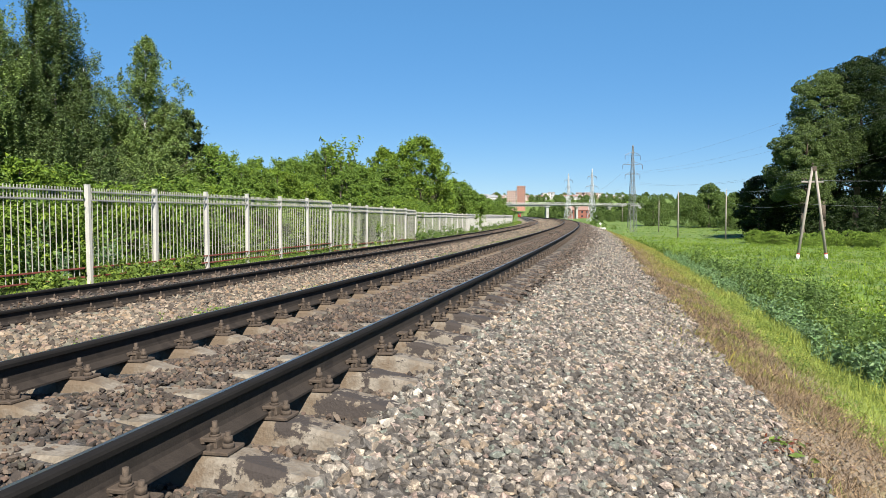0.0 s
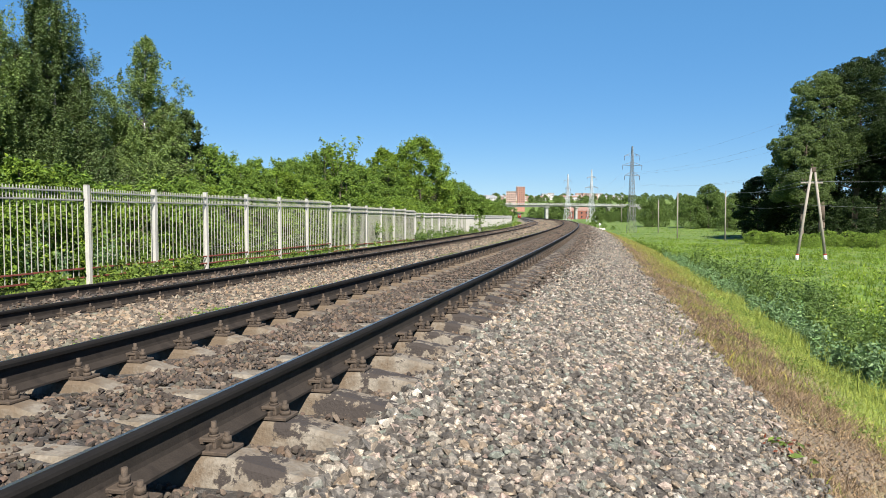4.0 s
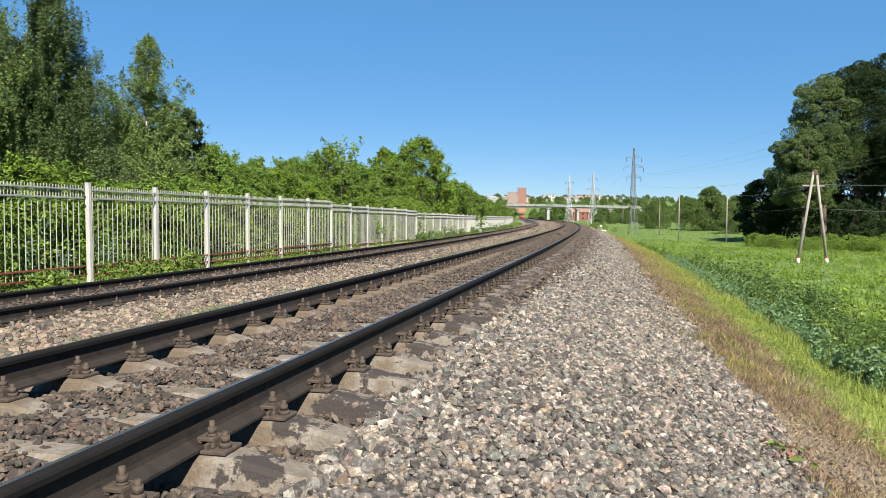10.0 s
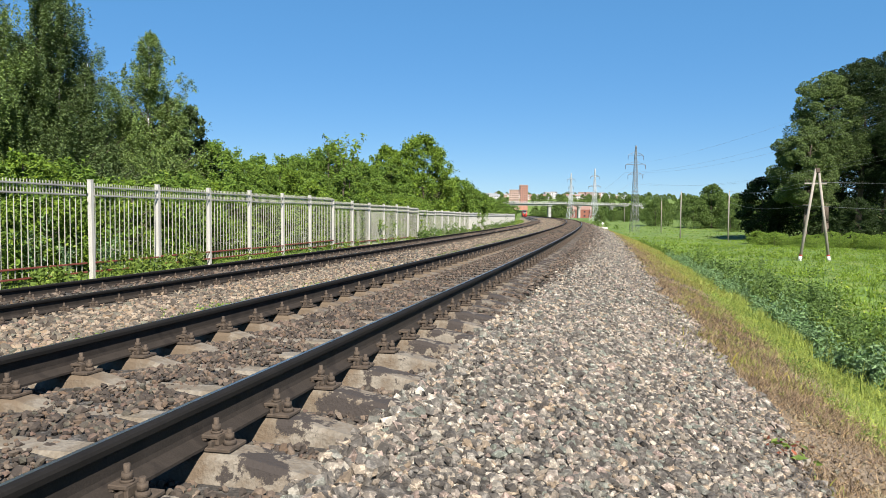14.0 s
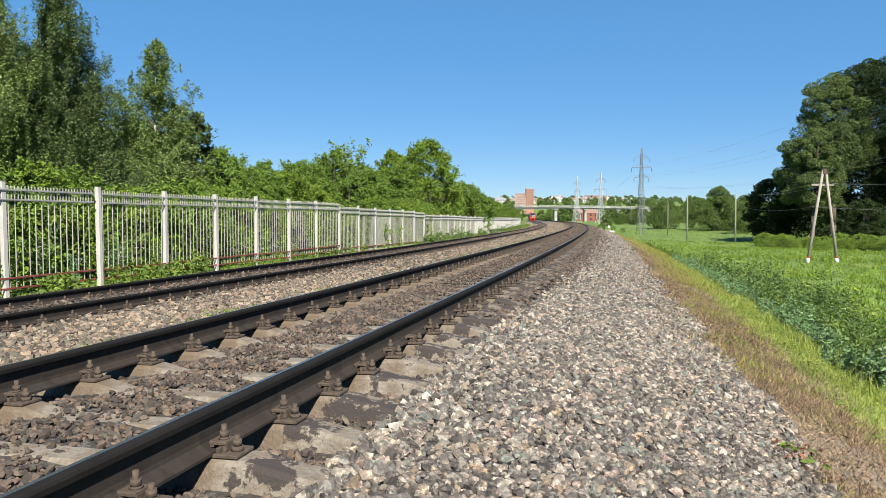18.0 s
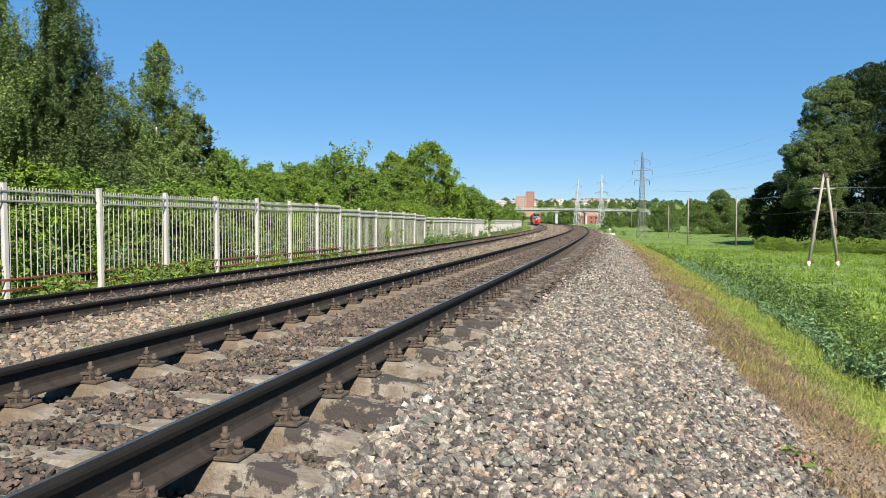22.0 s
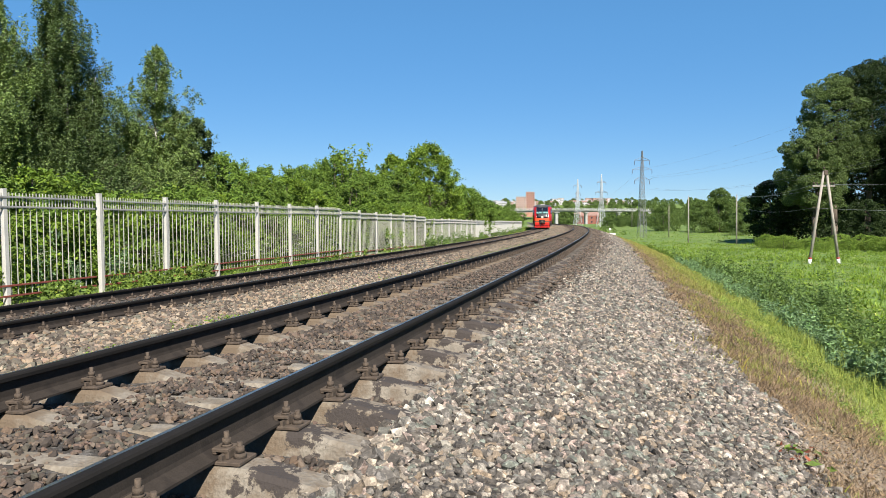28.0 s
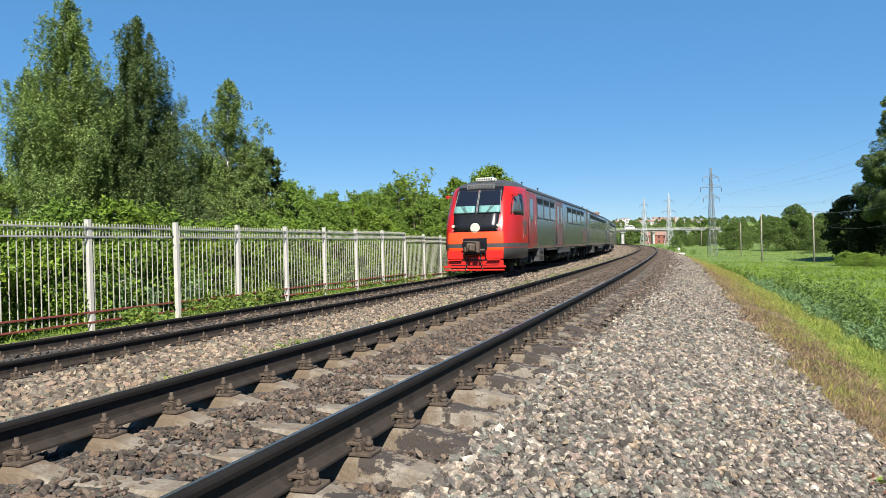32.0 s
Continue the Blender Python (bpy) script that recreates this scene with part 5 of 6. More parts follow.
    spots += [(rnd.uniform(0.215, 0.30) * y, y, rnd.uniform(0.3, 0.5)) for y in (330, 345, 360, 370, 380, 390, 410, 425, 435) for _ in range(3)]
    spots += [(x + rnd.uniform(-3, 3), rnd.uniform(478, 540), rnd.uniform(0.7, 1.15)) for x in range(-10, 190, 8)]
    spots += [(rnd.uniform(-60, 520), rnd.uniform(900, 1380), rnd.uniform(0.5, 0.95)) for _ in range(460)]
    spots += [(rnd.uniform(20, 250), rnd.uniform(545, 720), rnd.uniform(0.35, 0.6)) for _ in range(46)]
    spots += [(x + rnd.uniform(-2, 2), rnd.uniform(466, 480), rnd.uniform(0.3, 0.5)) for x in range(20, 130, 6)]
    spots += [(rnd.uniform(112, 150), rnd.uniform(395, 440), rnd.uniform(0.45, 0.7)) for _ in range(14)]
    spots += [(rnd.uniform(50, 150), rnd.uniform(560, 660), rnd.uniform(0.5, 0.8)) for _ in range(40)]
    used, wood = 0, []
    for x, y, sc in spots:
        if 440 < y < 800 and not (84 < x < 104 and y < 500):
            x, y, sc = 1.305 * x, 1.305 * y, 1.305 * sc
        if abs(x - float(np.interp(y, YY, XX)) + 2.5) < 11 or (84 < x < 104 and 440 < y < 500):
            continue
        m = pose(x, y, ground_near(x, y) - 0.2, 0, 0, rnd.uniform(0, 360))
        if y > 640:
            wood.append(m @ Matrix.Scale(sc, 4))
            continue
        o = copy_thing(far[used % 4], m) if used >= 4 else far[used]
        o.matrix_basis = m
        o.scale = (sc, sc, sc)
        used += 1
    # the hillside behind the bridge, too far off to tell its trees apart
    for i, kind in enumerate(hill):
        crown = [c for c in kind.children if c.name.startswith("crown")][0].data
        tagged(part("hillside_wood", joined([crown], wood[i::4]), M["leaf_far"]), "green wooded hillside behind the road bridge", "wood", kind="stuff")
        kind.matrix_basis = pose(*[(104.0, 690.0), (126.0, 740.0), (150.0, 700.0), (172.0, 745.0)][i], -2.0)
    # bushes at the foot of the far fence
    for i in range(22):
        x, y, z = place(rnd.uniform(40, 112), -8.55 + rnd.uniform(-0.2, 0.3)).tolist()
        o = copy_thing(small[i % 3], pose(x, y, z - 0.1, 0, 0, rnd.uniform(0, 360)))
        sc = rnd.uniform(0.1, 0.25)
        o.scale = (sc, sc, sc)
        tagged(o, "small green bush growing at the fence's foot", group="bushes at the fence's foot")
    # low bushes beside the far track
    for i in range(26):
        x, y, z = place(rnd.uniform(240, 330), rnd.uniform(8, 26)).tolist()
        o = copy_thing(light[i % 2], pose(x, y, z - 0.1, 0, 0, rnd.uniform(0, 360)))
        sc = rnd.uniform(0.18, 0.42)
        o.scale = (sc * 1.3, sc * 1.3, sc)
        tagged(o, "low leafy bush beside the far track", group="bushes by the meadow")
    # undergrowth along the foot of the poplars
    for i in range(46):
        y = 121 - 0.9 * i % 14 + rnd.uniform(-3, 3)
        x = y * (0.43 + 0.27 * i / 46) + rnd.uniform(-1, 1)
        o = copy_thing(fresh, pose(x, y, ground_near(x, y) - 0.1, 0, 0, rnd.uniform(0, 360))) if i else fresh
        o.matrix_basis = pose(x, y, ground_near(x, y) - 0.1, 0, 0, rnd.uniform(0, 360))
        sc = rnd.uniform(0.4, 0.85)
        o.scale = (sc * 1.1, sc * 1.1, sc * 0.8)
        tagged(o, "bright leafy bush at the edge of the meadow", group="bushes by the meadow")


vegetation()


def blades(name, label, s0, s1, u0, u1, count, height, width, mat, seed, lean=0.5, leafy=0, tuft=0, spread=0.2, bare=-0.9):
    """Grass or weeds scattered over a stretch: upright blades, or stems with leaves."""
    rng = np.random.default_rng(seed)
    q = rng.uniform(0, 1, count)
    s = s0 + (s1 - s0) * q ** 1.5
    u = rng.uniform(u0, u1, count)
    if tuft:
        m = max(1, count // tuft)
        pick = rng.integers(0, m, count)
        s, u = s[:m][pick] + rng.normal(0, spread, count), np.clip(u[:m][pick] + rng.normal(0, spread, count), u0 - 0.2, u1 + 1)
    patch = np.sin(s * 1.3 + u * 2.1) + np.sin(s * 0.45 - u * 1.1) + rng.normal(0, 0.8, count)
    ok = patch > bare
    s, u = s[ok], u[ok]
    n = len(s)
    base = place(s, u)
    h = height * rng.lognormal(0, 0.35, n)
    a = rng.uniform(0, 2 * np.pi, n)
    tip = base + np.stack([np.cos(a) * h * lean * rng.uniform(0, 1, n), np.sin(a) * h * lean * rng.uniform(0, 1, n), h], -1)
    if leafy:
        f = rng.uniform(0.15, 1.0, (n, leafy, 1))
        pts = (base[:, None] * (1 - f) + tip[:, None] * f).reshape(-1, 3) + rng.normal(0, height * 0.12, (n * leafy, 3))
        return tagged(part(name, leaves(name, pts, width, rng, 0.4, 0.8), mat), label, "grass", kind="stuff")
    b = rng.uniform(0, 2 * np.pi, n)
    w = np.stack([np.cos(b), np.sin(b), 0 * b], -1) * (width * rng.uniform(0.6, 1.3, n))[:, None]
    mid = base * 0.45 + tip * 0.55 - (tip - base) * (0.12, 0.12, 0) * 1.0
    v = np.stack([base - w, base + w, mid + w * 0.7, tip, mid - w * 0.7], 1)
    i = np.arange(n)[:, None] * 5
    tri = np.concatenate([np.concatenate([i, i + 1, i + 2], 1), np.concatenate([i, i + 2, i + 4], 1), np.concatenate([i + 4, i + 2, i + 3], 1)])
    return tagged(part(name, raw_mesh(name, v.reshape(-1, 3), tri, 3), mat), label, "grass", kind="stuff")


def weed_patch(name, label, s0, s1, u0, u1, plants, height, size, mat, seed, stalks=4, per=15, ragged=0.0):
    """Tall weeds: plants of several leafy stems in uneven clumps."""
    rng = np.random.default_rng(seed)
    s = s0 + (s1 - s0) * rng.uniform(0, 1, plants) ** 1.6
    u = u0 + (u1 - u0) * rng.uniform(0, 1, plants)
    edge = u0 + ragged * (0.5 + 0.5 * np.sin(s * 1.7 + 1) * np.sin(s * 0.61))
    lump = np.sin(s * 2.3 + u * 1.7) + np.sin(s * 0.9 - u * 2.6 + 2) + rng.normal(0, 0.7, plants)
    ok = (u > edge) & (lump > -0.75)
    s, u, lump = s[ok], u[ok], lump[ok]
    n = len(s)
    base = place(s, u)
    h = height * (0.66 + 0.26 * lump) * rng.uniform(0.7, 1.25, n)
    k = stalks * per
    f = rng.uniform(0.12, 1.0, (n, k, 1)) ** 0.8
    a = np.repeat(rng.uniform(0, 2 * np.pi, (n, stalks)), per, 1)[..., None]
    lean = np.repeat(rng.uniform(0.05, 0.4, (n, stalks)), per, 1)[..., None] * h[:, None, None]
    pts = base[:, None] + np.concatenate([np.cos(a) * lean * f, np.sin(a) * lean * f, h[:, None, None] * f], -1)
    pts = pts + rng.normal(0, size * 0.45, pts.shape) * (1.25 - f)
    return tagged(part(name, leaves(name, pts.reshape(-1, 3), size, rng, 0.5, 1.0, droop=0.25, simple=True), M[mat]), label, "weeds", kind="stuff")


blades("dry_grass", "dry brown stalks along the ballast edge", 0.5, 45, 3.6, 4.8, 42000, 0.065, 0.003, M["straw"], 31, 1.6, 0, 22, 0.14)
blades("dry_grass", "dry brown stalks along the ballast edge", 3.0, 11, 3.6, 4.8, 24000, 0.075, 0.0022, M["straw"], 51, 2.2, 0, 18, 0.2)
blades("dry_grass", "dry brown stalks along the ballast edge", 10, 90, 3.0, 3.9, 20000, 0.06, 0.006, M["straw"], 66, 1.8, 0, 22, 0.2, -9)
blades("dead_stalks", "dark dead stalks along the ballast edge", 10, 60, 3.15, 4.2, 3000, 0.055, 0.004, M["dead"], 67, 2.0, 0, 16, 0.16)
blades("short_grass", "short yellow-green grass on the embankment", 2.5, 15, 5.0, 6.7, 32000, 0.055, 0.004, M["blade"], 68, 1.3, 0, 12, 0.25, -9)
blades("low_weeds", "low green weeds on the embankment", 3, 45, 4.6, 6.4, 2400, 0.08, 0.04, M["weed"], 72, 0.9, 9, 12, 0.14)
blades("flower_spikes", "pale yellow flower spikes above the weeds", 14, 30, 7.6, 10.5, 70, 1.35, 0.05, M["cream"], 69, 0.3, 14)
blades("dry_grass", "dry brown stalks along the ballast edge", 2, 20, 4.3, 5.2, 16000, 0.05, 0.003, M["straw"], 71, 2.0, 0, 20, 0.16)
blades("dead_stalks", "dark dead stalks along the ballast edge", 0.5, 40, 3.6, 4.9, 30000, 0.05, 0.0026, M["dead"], 42, 2.4, 0, 16, 0.12)
blades("short_grass", "short yellow-green grass on the embankment", 0.5, 45, 4.75, 7.3, 72000, 0.05, 0.0042, M["blade"], 32, 1.3, 0, 40, 0.16)
blades("yellow_grass", "yellowing grass along the embankment", 22, 130, 4.2, 7.2, 46000, 0.085, 0.010, M["yellow"], 33, 1.2, 0, 30, 0.3)
blades("low_weeds", "low green weeds on the embankment", 2, 40, 4.75, 7.4, 11000, 0.06, 0.026, M["blade"], 41, 1.0, 8, 14, 0.16)
blades("low_weeds", "low green weeds on the embankment", 4, 24, 5.0, 7.3, 7000, 0.07, 0.034, M["blade"], 54, 1.0, 8, 10, 0.2)
blades("low_weeds", "low green weeds on the embankment", 2, 50, 5.6, 7.6, 2600, 0.10, 0.04, M["weed"], 52, 0.9, 9, 10, 0.15)
weed_patch("tall_weeds", "tall dark green weeds at the foot of the embankment", 2, 24, 6.3, 11.8, 1500, 1.35, 0.065, "weed_dark", 34, 6, 30, 1.0)
weed_patch("leafy_weeds", "fresh green weeds among the taller ones", 2, 26, 5.9, 12.5, 760, 0.8, 0.075, "weed", 48, 6, 22, 0.9)
weed_patch("tall_weeds", "tall dark green weeds at the foot of the embankment", 22, 44, 6.6, 11.4, 1250, 1.2, 0.105, "weed_dark", 45, 5, 19, 1.1)
weed_patch("leafy_weeds", "fresh green weeds among the taller ones", 24, 50, 6.6, 12.0, 520, 0.8, 0.12, "weed", 53, 5, 14, 0.9)
weed_patch("tall_weeds", "tall green weeds at the foot of the embankment", 40, 85, 7.2, 10.0, 700, 0.7, 0.17, "weed", 39, 4, 12, 1.2)
weed_patch("grey_weeds", "blue-green weeds among the taller ones", 12, 46, 5.7, 7.4, 520, 0.55, 0.075, "sage", 43, 5, 16, 0.5)
weed_patch("broad_weeds", "bright yellow-green leafy weeds by the meadow", 9, 32, 8.8, 15.5, 760, 1.25, 0.13, "leaf_maple", 40, 5, 14)
weed_patch("meadow_herbs", "rough green herbs in the meadow", 8, 120, 9.0, 48, 15000, 0.22, 0.15, "meadow_blade", 44, 2, 4)
blades("fresh_grass", "taller fresh grass at the weeds' edge", 4, 34, 5.7, 7.4, 26000, 0.17, 0.006, M["blade"], 56, 0.8, 0, 24, 0.18)
blades("fresh_tufts", "green grass tufts on the brown bank", 1, 30, 3.7, 4.9, 4200, 0.06, 0.004, M["blade"], 46, 1.0, 0, 45, 0.06)
blades("fresh_tufts", "green grass tufts on the brown bank", 9, 90, 3.2, 4.6, 9000, 0.07, 0.008, M["yellow"], 70, 1.0, 0, 40, 0.16)
blades("meadow_grass", "lush green meadow grass", 9, 150, 9.0, 62, 52000, 0.26, 0.035, M["meadow_blade"], 35, 0.7, 0, 7, 0.28)
blades("verge_grass", "green grass and weeds under the fence", 3, 110, -9.6, -8.5, 6000, 0.08, 0.008, M["meadow_blade"], 36, 0.9, 0, 20, 0.15)
blades("verge_weeds", "leafy weeds under the fence", 3, 110, -10.7, -9.3, 2400, 0.22, 0.07, M["weed"], 37, 0.5, 9, 10, 0.2)
weed_patch("fence_weeds", "leafy weeds at the foot of the fence", 12.5, 18, -8.95, -8.3, 46, 0.42, 0.11, "weed", 47, 4, 12)
weed_patch("fence_weeds", "leafy weeds at the foot of the fence", 19, 42, -8.95, -8.5, 30, 0.34, 0.09, "weed", 64, 4, 9)
blades("track_weeds", "small green weeds between the tracks", 6, 80, -2.9, -1.7, 2000, 0.08, 0.045, M["weed"], 38, 0.8, 8, 40, 0.25)
weed_patch("fence_weeds", "leafy weeds at the foot of the fence", 42, 108, -8.8, -8.0, 130, 0.62, 0.13, "weed_dark", 61, 4, 12)
blades("track_weeds", "small green weeds between the tracks", 13, 50, -2.4, -1.75, 1400, 0.09, 0.05, M["weed"], 65, 0.8, 8, 45, 0.3)
weed_patch("verge_weeds", "rough green weeds beside the far track", 104, 150, -10.5, -8.2, 300, 0.34, 0.2, "weed", 62, 4, 9)
weed_patch("meadow_herbs", "rough green herbs in the far meadow", 95, 300, 9.0, 75, 4200, 0.2, 0.2, "meadow_blade", 63, 2, 4)


def litter():
    """Dead leaves and bits on the brown bank."""
    rng = np.random.default_rng(55)
    n = 36000
    s, u = 0.5 + 40 * rng.uniform(0, 1, n) ** 1.6, 3.65 + 1.5 * rng.uniform(0, 1, n) ** 1.2
    p = place(s, u)
    p[:, 2] += 0.012
    tagged(part("leaf_litter", leaves("leaf_litter", p, 0.03, rng, 0.55, 0.45), M["straw"]), "dry brown leaf litter on the bank", "litter", kind="stuff")


litter()


def umbels():
    """White flower heads on thin stalks behind the fence."""
    rng = np.random.default_rng(91)
    n = 90
    base = place(rng.uniform(10, 30, n), rng.uniform(-10.7, -9.5, n))
    top = base + np.stack([rng.normal(0, 0.08, n), rng.normal(0, 0.08, n), rng.uniform(0.45, 0.95, n)], -1)
    heads = (top[:, None] + rng.normal(0, 1, (n, 5, 3)) * (0.11, 0.11, 0.05)).reshape(-1, 3)
    p = (heads[:, None] + rng.normal(0, 1, (len(heads), 16, 3)) * (0.028, 0.028, 0.006)).reshape(-1, 3)
    t = thing("umbel_flowers", "white umbel flowers on thin green stalks behind the fence", "flowers", kind="stuff")
    part("flower_heads", leaves("flower_heads", p, 0.022, rng, 0.8, 0.4), M["petal"], t, "small white flower heads")
    bm = bmesh.new()
    for a, b in zip(base, top):
        rod(bm, a, b, 0.006, 0.004, 4)
    part("stalks", bm, M["weed"], t)


M["petal"] = foliage("white_petal", (0.55, 0.55, 0.47), 1.0)
umbels()
weed_patch("grey_weeds", "silvery green shrub behind the fence", 13.5, 16.5, -10.3, -9.6, 16, 1.2, 0.09, "sage", 93, 5, 16)


def roadside_plant():
    """A small plant with red and green leaves at the ballast's edge."""
    x, y, z = place(5.9, 3.58).tolist()
    t = thing("wild_plant", "small wild plant with red dry and fresh green leaves", "plant", at=pose(x, y, z))
    rng = np.random.default_rng(8)
    for name, n, size, mat, spread, lab in (("red_leaves", 80, 0.05, "red_leaf", 0.11, "dry orange-red leaves"), ("green_leaves", 34, 0.095, "weed", 0.1, "fresh green leaves")):
        p = rng.normal(0, 1, (n, 3)) * (spread, spread, 0.03)
        p[:, 2] = abs(p[:, 2]) + 0.02
        tagged(part(name, leaves(name, p, size, rng, 0.45, 0.7), M[mat], t, lab), kind="stuff")


M["red_leaf"] = foliage("red_dry_leaf", (0.1968, 0.0615, 0.0369))
roadside_plant()

# ---- train ----
M["red"] = paint("train_red", (0.40, 0.011, 0.008), 0.28, spec=0.6)
M["orange"] = paint("train_orange_red", (0.7052, 0.0697, 0.01148), 0.28, spec=0.6)
M["orange_red"] = paint("bumper_orange_red", (0.50, 0.016, 0.010), 0.35, spec=0.5)
M["grey"] = paint("train_grey", (0.27, 0.275, 0.275), 0.2, 0.8, second=(0.23, 0.225, 0.21), amount=0.15, scale=0.8)
M["skirt"] = paint("train_dark_grey", (0.0574, 0.0574, 0.05904), 0.45, second=(0.082, 0.0738, 0.0656), amount=0.3)
M["roof"] = paint("train_roof", (0.055, 0.058, 0.062), 0.45, second=(0.045, 0.042, 0.04), amount=0.4)
M["black"] = paint("train_black", (0.00984, 0.00984, 0.01148), 0.28, spec=0.4)
M["under"] = material("underframe_dirt", (0.01804, 0.01558, 0.01394), 0.85, spread=0.3, scale=3, fine=30, bump=0.2)
M["train_glass"] = paint("train_glass", (0.00984, 0.0123, 0.01968), 0.06, spec=1.0)
M["side_glass"] = paint("side_glass", (0.075, 0.09, 0.092), 0.10, spec=0.9)
M["hopper"] = paint("dark_hopper", (0.00984, 0.00984, 0.01066), 0.55, spec=0.15)
M["blind"] = paint("sun_blind", (0.1312, 0.2788, 0.2624), 0.3)
M["ivory"] = paint("roof_unit", (0.574, 0.5576, 0.492), 0.5)
M["coupler"] = material("coupler_steel", (0.0984, 0.0738, 0.05248), 0.7, 0.3, spread=0.3, scale=8, fine=60, bump=0.3)
M["board"] = paint("grey_board", (0.1148, 0.1164, 0.1148), 0.5)
M["gasket"] = paint("grey_rubber", (0.1804, 0.1804, 0.1804), 0.6)
M["cab_door"] = paint("cab_door_red", (0.27, 0.026, 0.024), 0.32, second=(0.2, 0.05, 0.048), amount=0.5, scale=1.2)
M["star"] = paint("star_paint", (0.1312, 0.0615, 0.0574), 0.45)
M["door"] = paint("door_paint", (0.15, 0.062, 0.06), 0.35, second=(0.1066, 0.0697, 0.06724), amount=0.5, scale=1.2)
M["fade"] = paint("fading_red", (0.22, 0.07, 0.065), 0.3, second=(0.34, 0.02, 0.018), amount=0.75, scale=14.0)
M["lamp"] = paint("lamp_glass", (0.2952, 0.2747, 0.2255), 0.1)
_e = M["lamp"].node_tree.nodes["Principled BSDF"]
_e.inputs["Emission Color"].default_value, _e.inputs["Emission Strength"].default_value = (1.0, 0.90, 0.72, 1), 0.22
M["tail"] = paint("tail_lamp", (0.451, 0.0984, 0.0984), 0.15)
CAR, SIDE = 25.5, 1.56
# the nose, by height: half width of the face, how far back it lies, half width of the body
NOSE_Z = [0.62, 1.06, 1.09, 1.25, 1.29, 1.72, 2.05, 2.42, 2.92, 3.42, 3.60, 3.74, 3.86, 3.95, 4.02]
NOSE_HW = [1.12, 1.14, 1.14, 1.15, 1.15, 1.14, 1.13, 1.10, 1.05, 0.99, 0.94, 0.86, 0.74, 0.56, 0.30]
NOSE_Y = [-0.10, -0.02, -0.02, 0.0, 0.0, -0.04, -0.14, -0.32, -0.62, -0.95, -1.15, -1.42, -1.85, -2.3, -2.8]
NOSE_W = [1.50, 1.55, 1.55, 1.56, 1.56, 1.56, 1.56, 1.56, 1.55, 1.52, 1.47, 1.37, 1.18, 0.85, 0.42]
NOSE_BACK = -3.1


def nose(z, table):
    return float(np.interp(z, NOSE_Z, table))


def solid(name, grid, thick, mat, parent, label=""):
    """A closed slab over a grid of points; its back lies thick metres behind, along -y."""
    g = np.asarray(grid, float)
    r, c = g.shape[:2]
    back = g + np.array(thick)
    bm = bmesh.new()
    f = [[bm.verts.new(p) for p in row] for row in g]
    b = [[bm.verts.new(p) for p in row] for row in back]
    for i in range(r - 1):
        for k in range(c - 1):
            bm.faces.new((f[i][k], f[i][k + 1], f[i + 1][k + 1], f[i + 1][k])).smooth = True
            bm.faces.new((b[i][k], b[i + 1][k], b[i + 1][k + 1], b[i][k + 1]))
    edge = [(0, k) for k in range(c)] + [(i, c - 1) for i in range(1, r)] + [(r - 1, k) for k in range(c - 2, -1, -1)] + [(i, 0) for i in range(r - 2, 0, -1)]
    for (i, k), (j, q) in zip(edge, edge[1:] + edge[:1]):
        bm.faces.new((f[i][k], b[i][k], b[j][q], f[j][q]))
    bmesh.ops.recalc_face_normals(bm, faces=bm.faces)
    return part(name, bm, mat, parent, label)


def face_patch(name, x0, x1, z0, z1, proud, mat, parent, label="", top0=None, top1=None):
    """A slab on the sloping face between x0..x1 (top0..top1 at its top) and z0..z1."""
    rows = []
    for i in range(7):
        q = i / 6
        z = z0 + (z1 - z0) * q
        a, b = x0 + ((x0 if top0 is None else top0) - x0) * q, x1 + ((x1 if top1 is None else top1) - x1) * q
        rows.append([(a + (b - a) * k / 6, nose(z, NOSE_Y) + proud - 0.05 * (((a + (b - a) * k / 6) / 1.2) ** 2), z) for k in range(7)])
    return solid(name, rows, (0, -0.06, 0), mat, parent, label)


def nose_half(z):
    """Half outline of the nose at a height, from the back to the middle of the face."""
    hw, yf, w = nose(z, NOSE_HW), nose(z, NOSE_Y), nose(z, NOSE_W)
    half = [(w, NOSE_BACK), (w, min(-2.3, yf - 1.7)), (hw + (w - hw) * 0.90, yf - 1.15), (hw + (w - hw) * 0.60, yf - 0.55), (hw + (w - hw) * 0.28, yf - 0.22), (hw, yf - 0.09), (hw - 0.10, yf - 0.05), (hw * 0.5, yf - 0.012), (0, yf)]
    return [(x, max(y, NOSE_BACK) if i else y) for i, (x, y) in enumerate(half)]


def nose_side(z, y):
    """Half width of the shell at a height and a place along the car."""
    half = nose_half(z)[:6]
    return float(np.interp(y, [q[1] for q in half], [q[0] for q in half]))


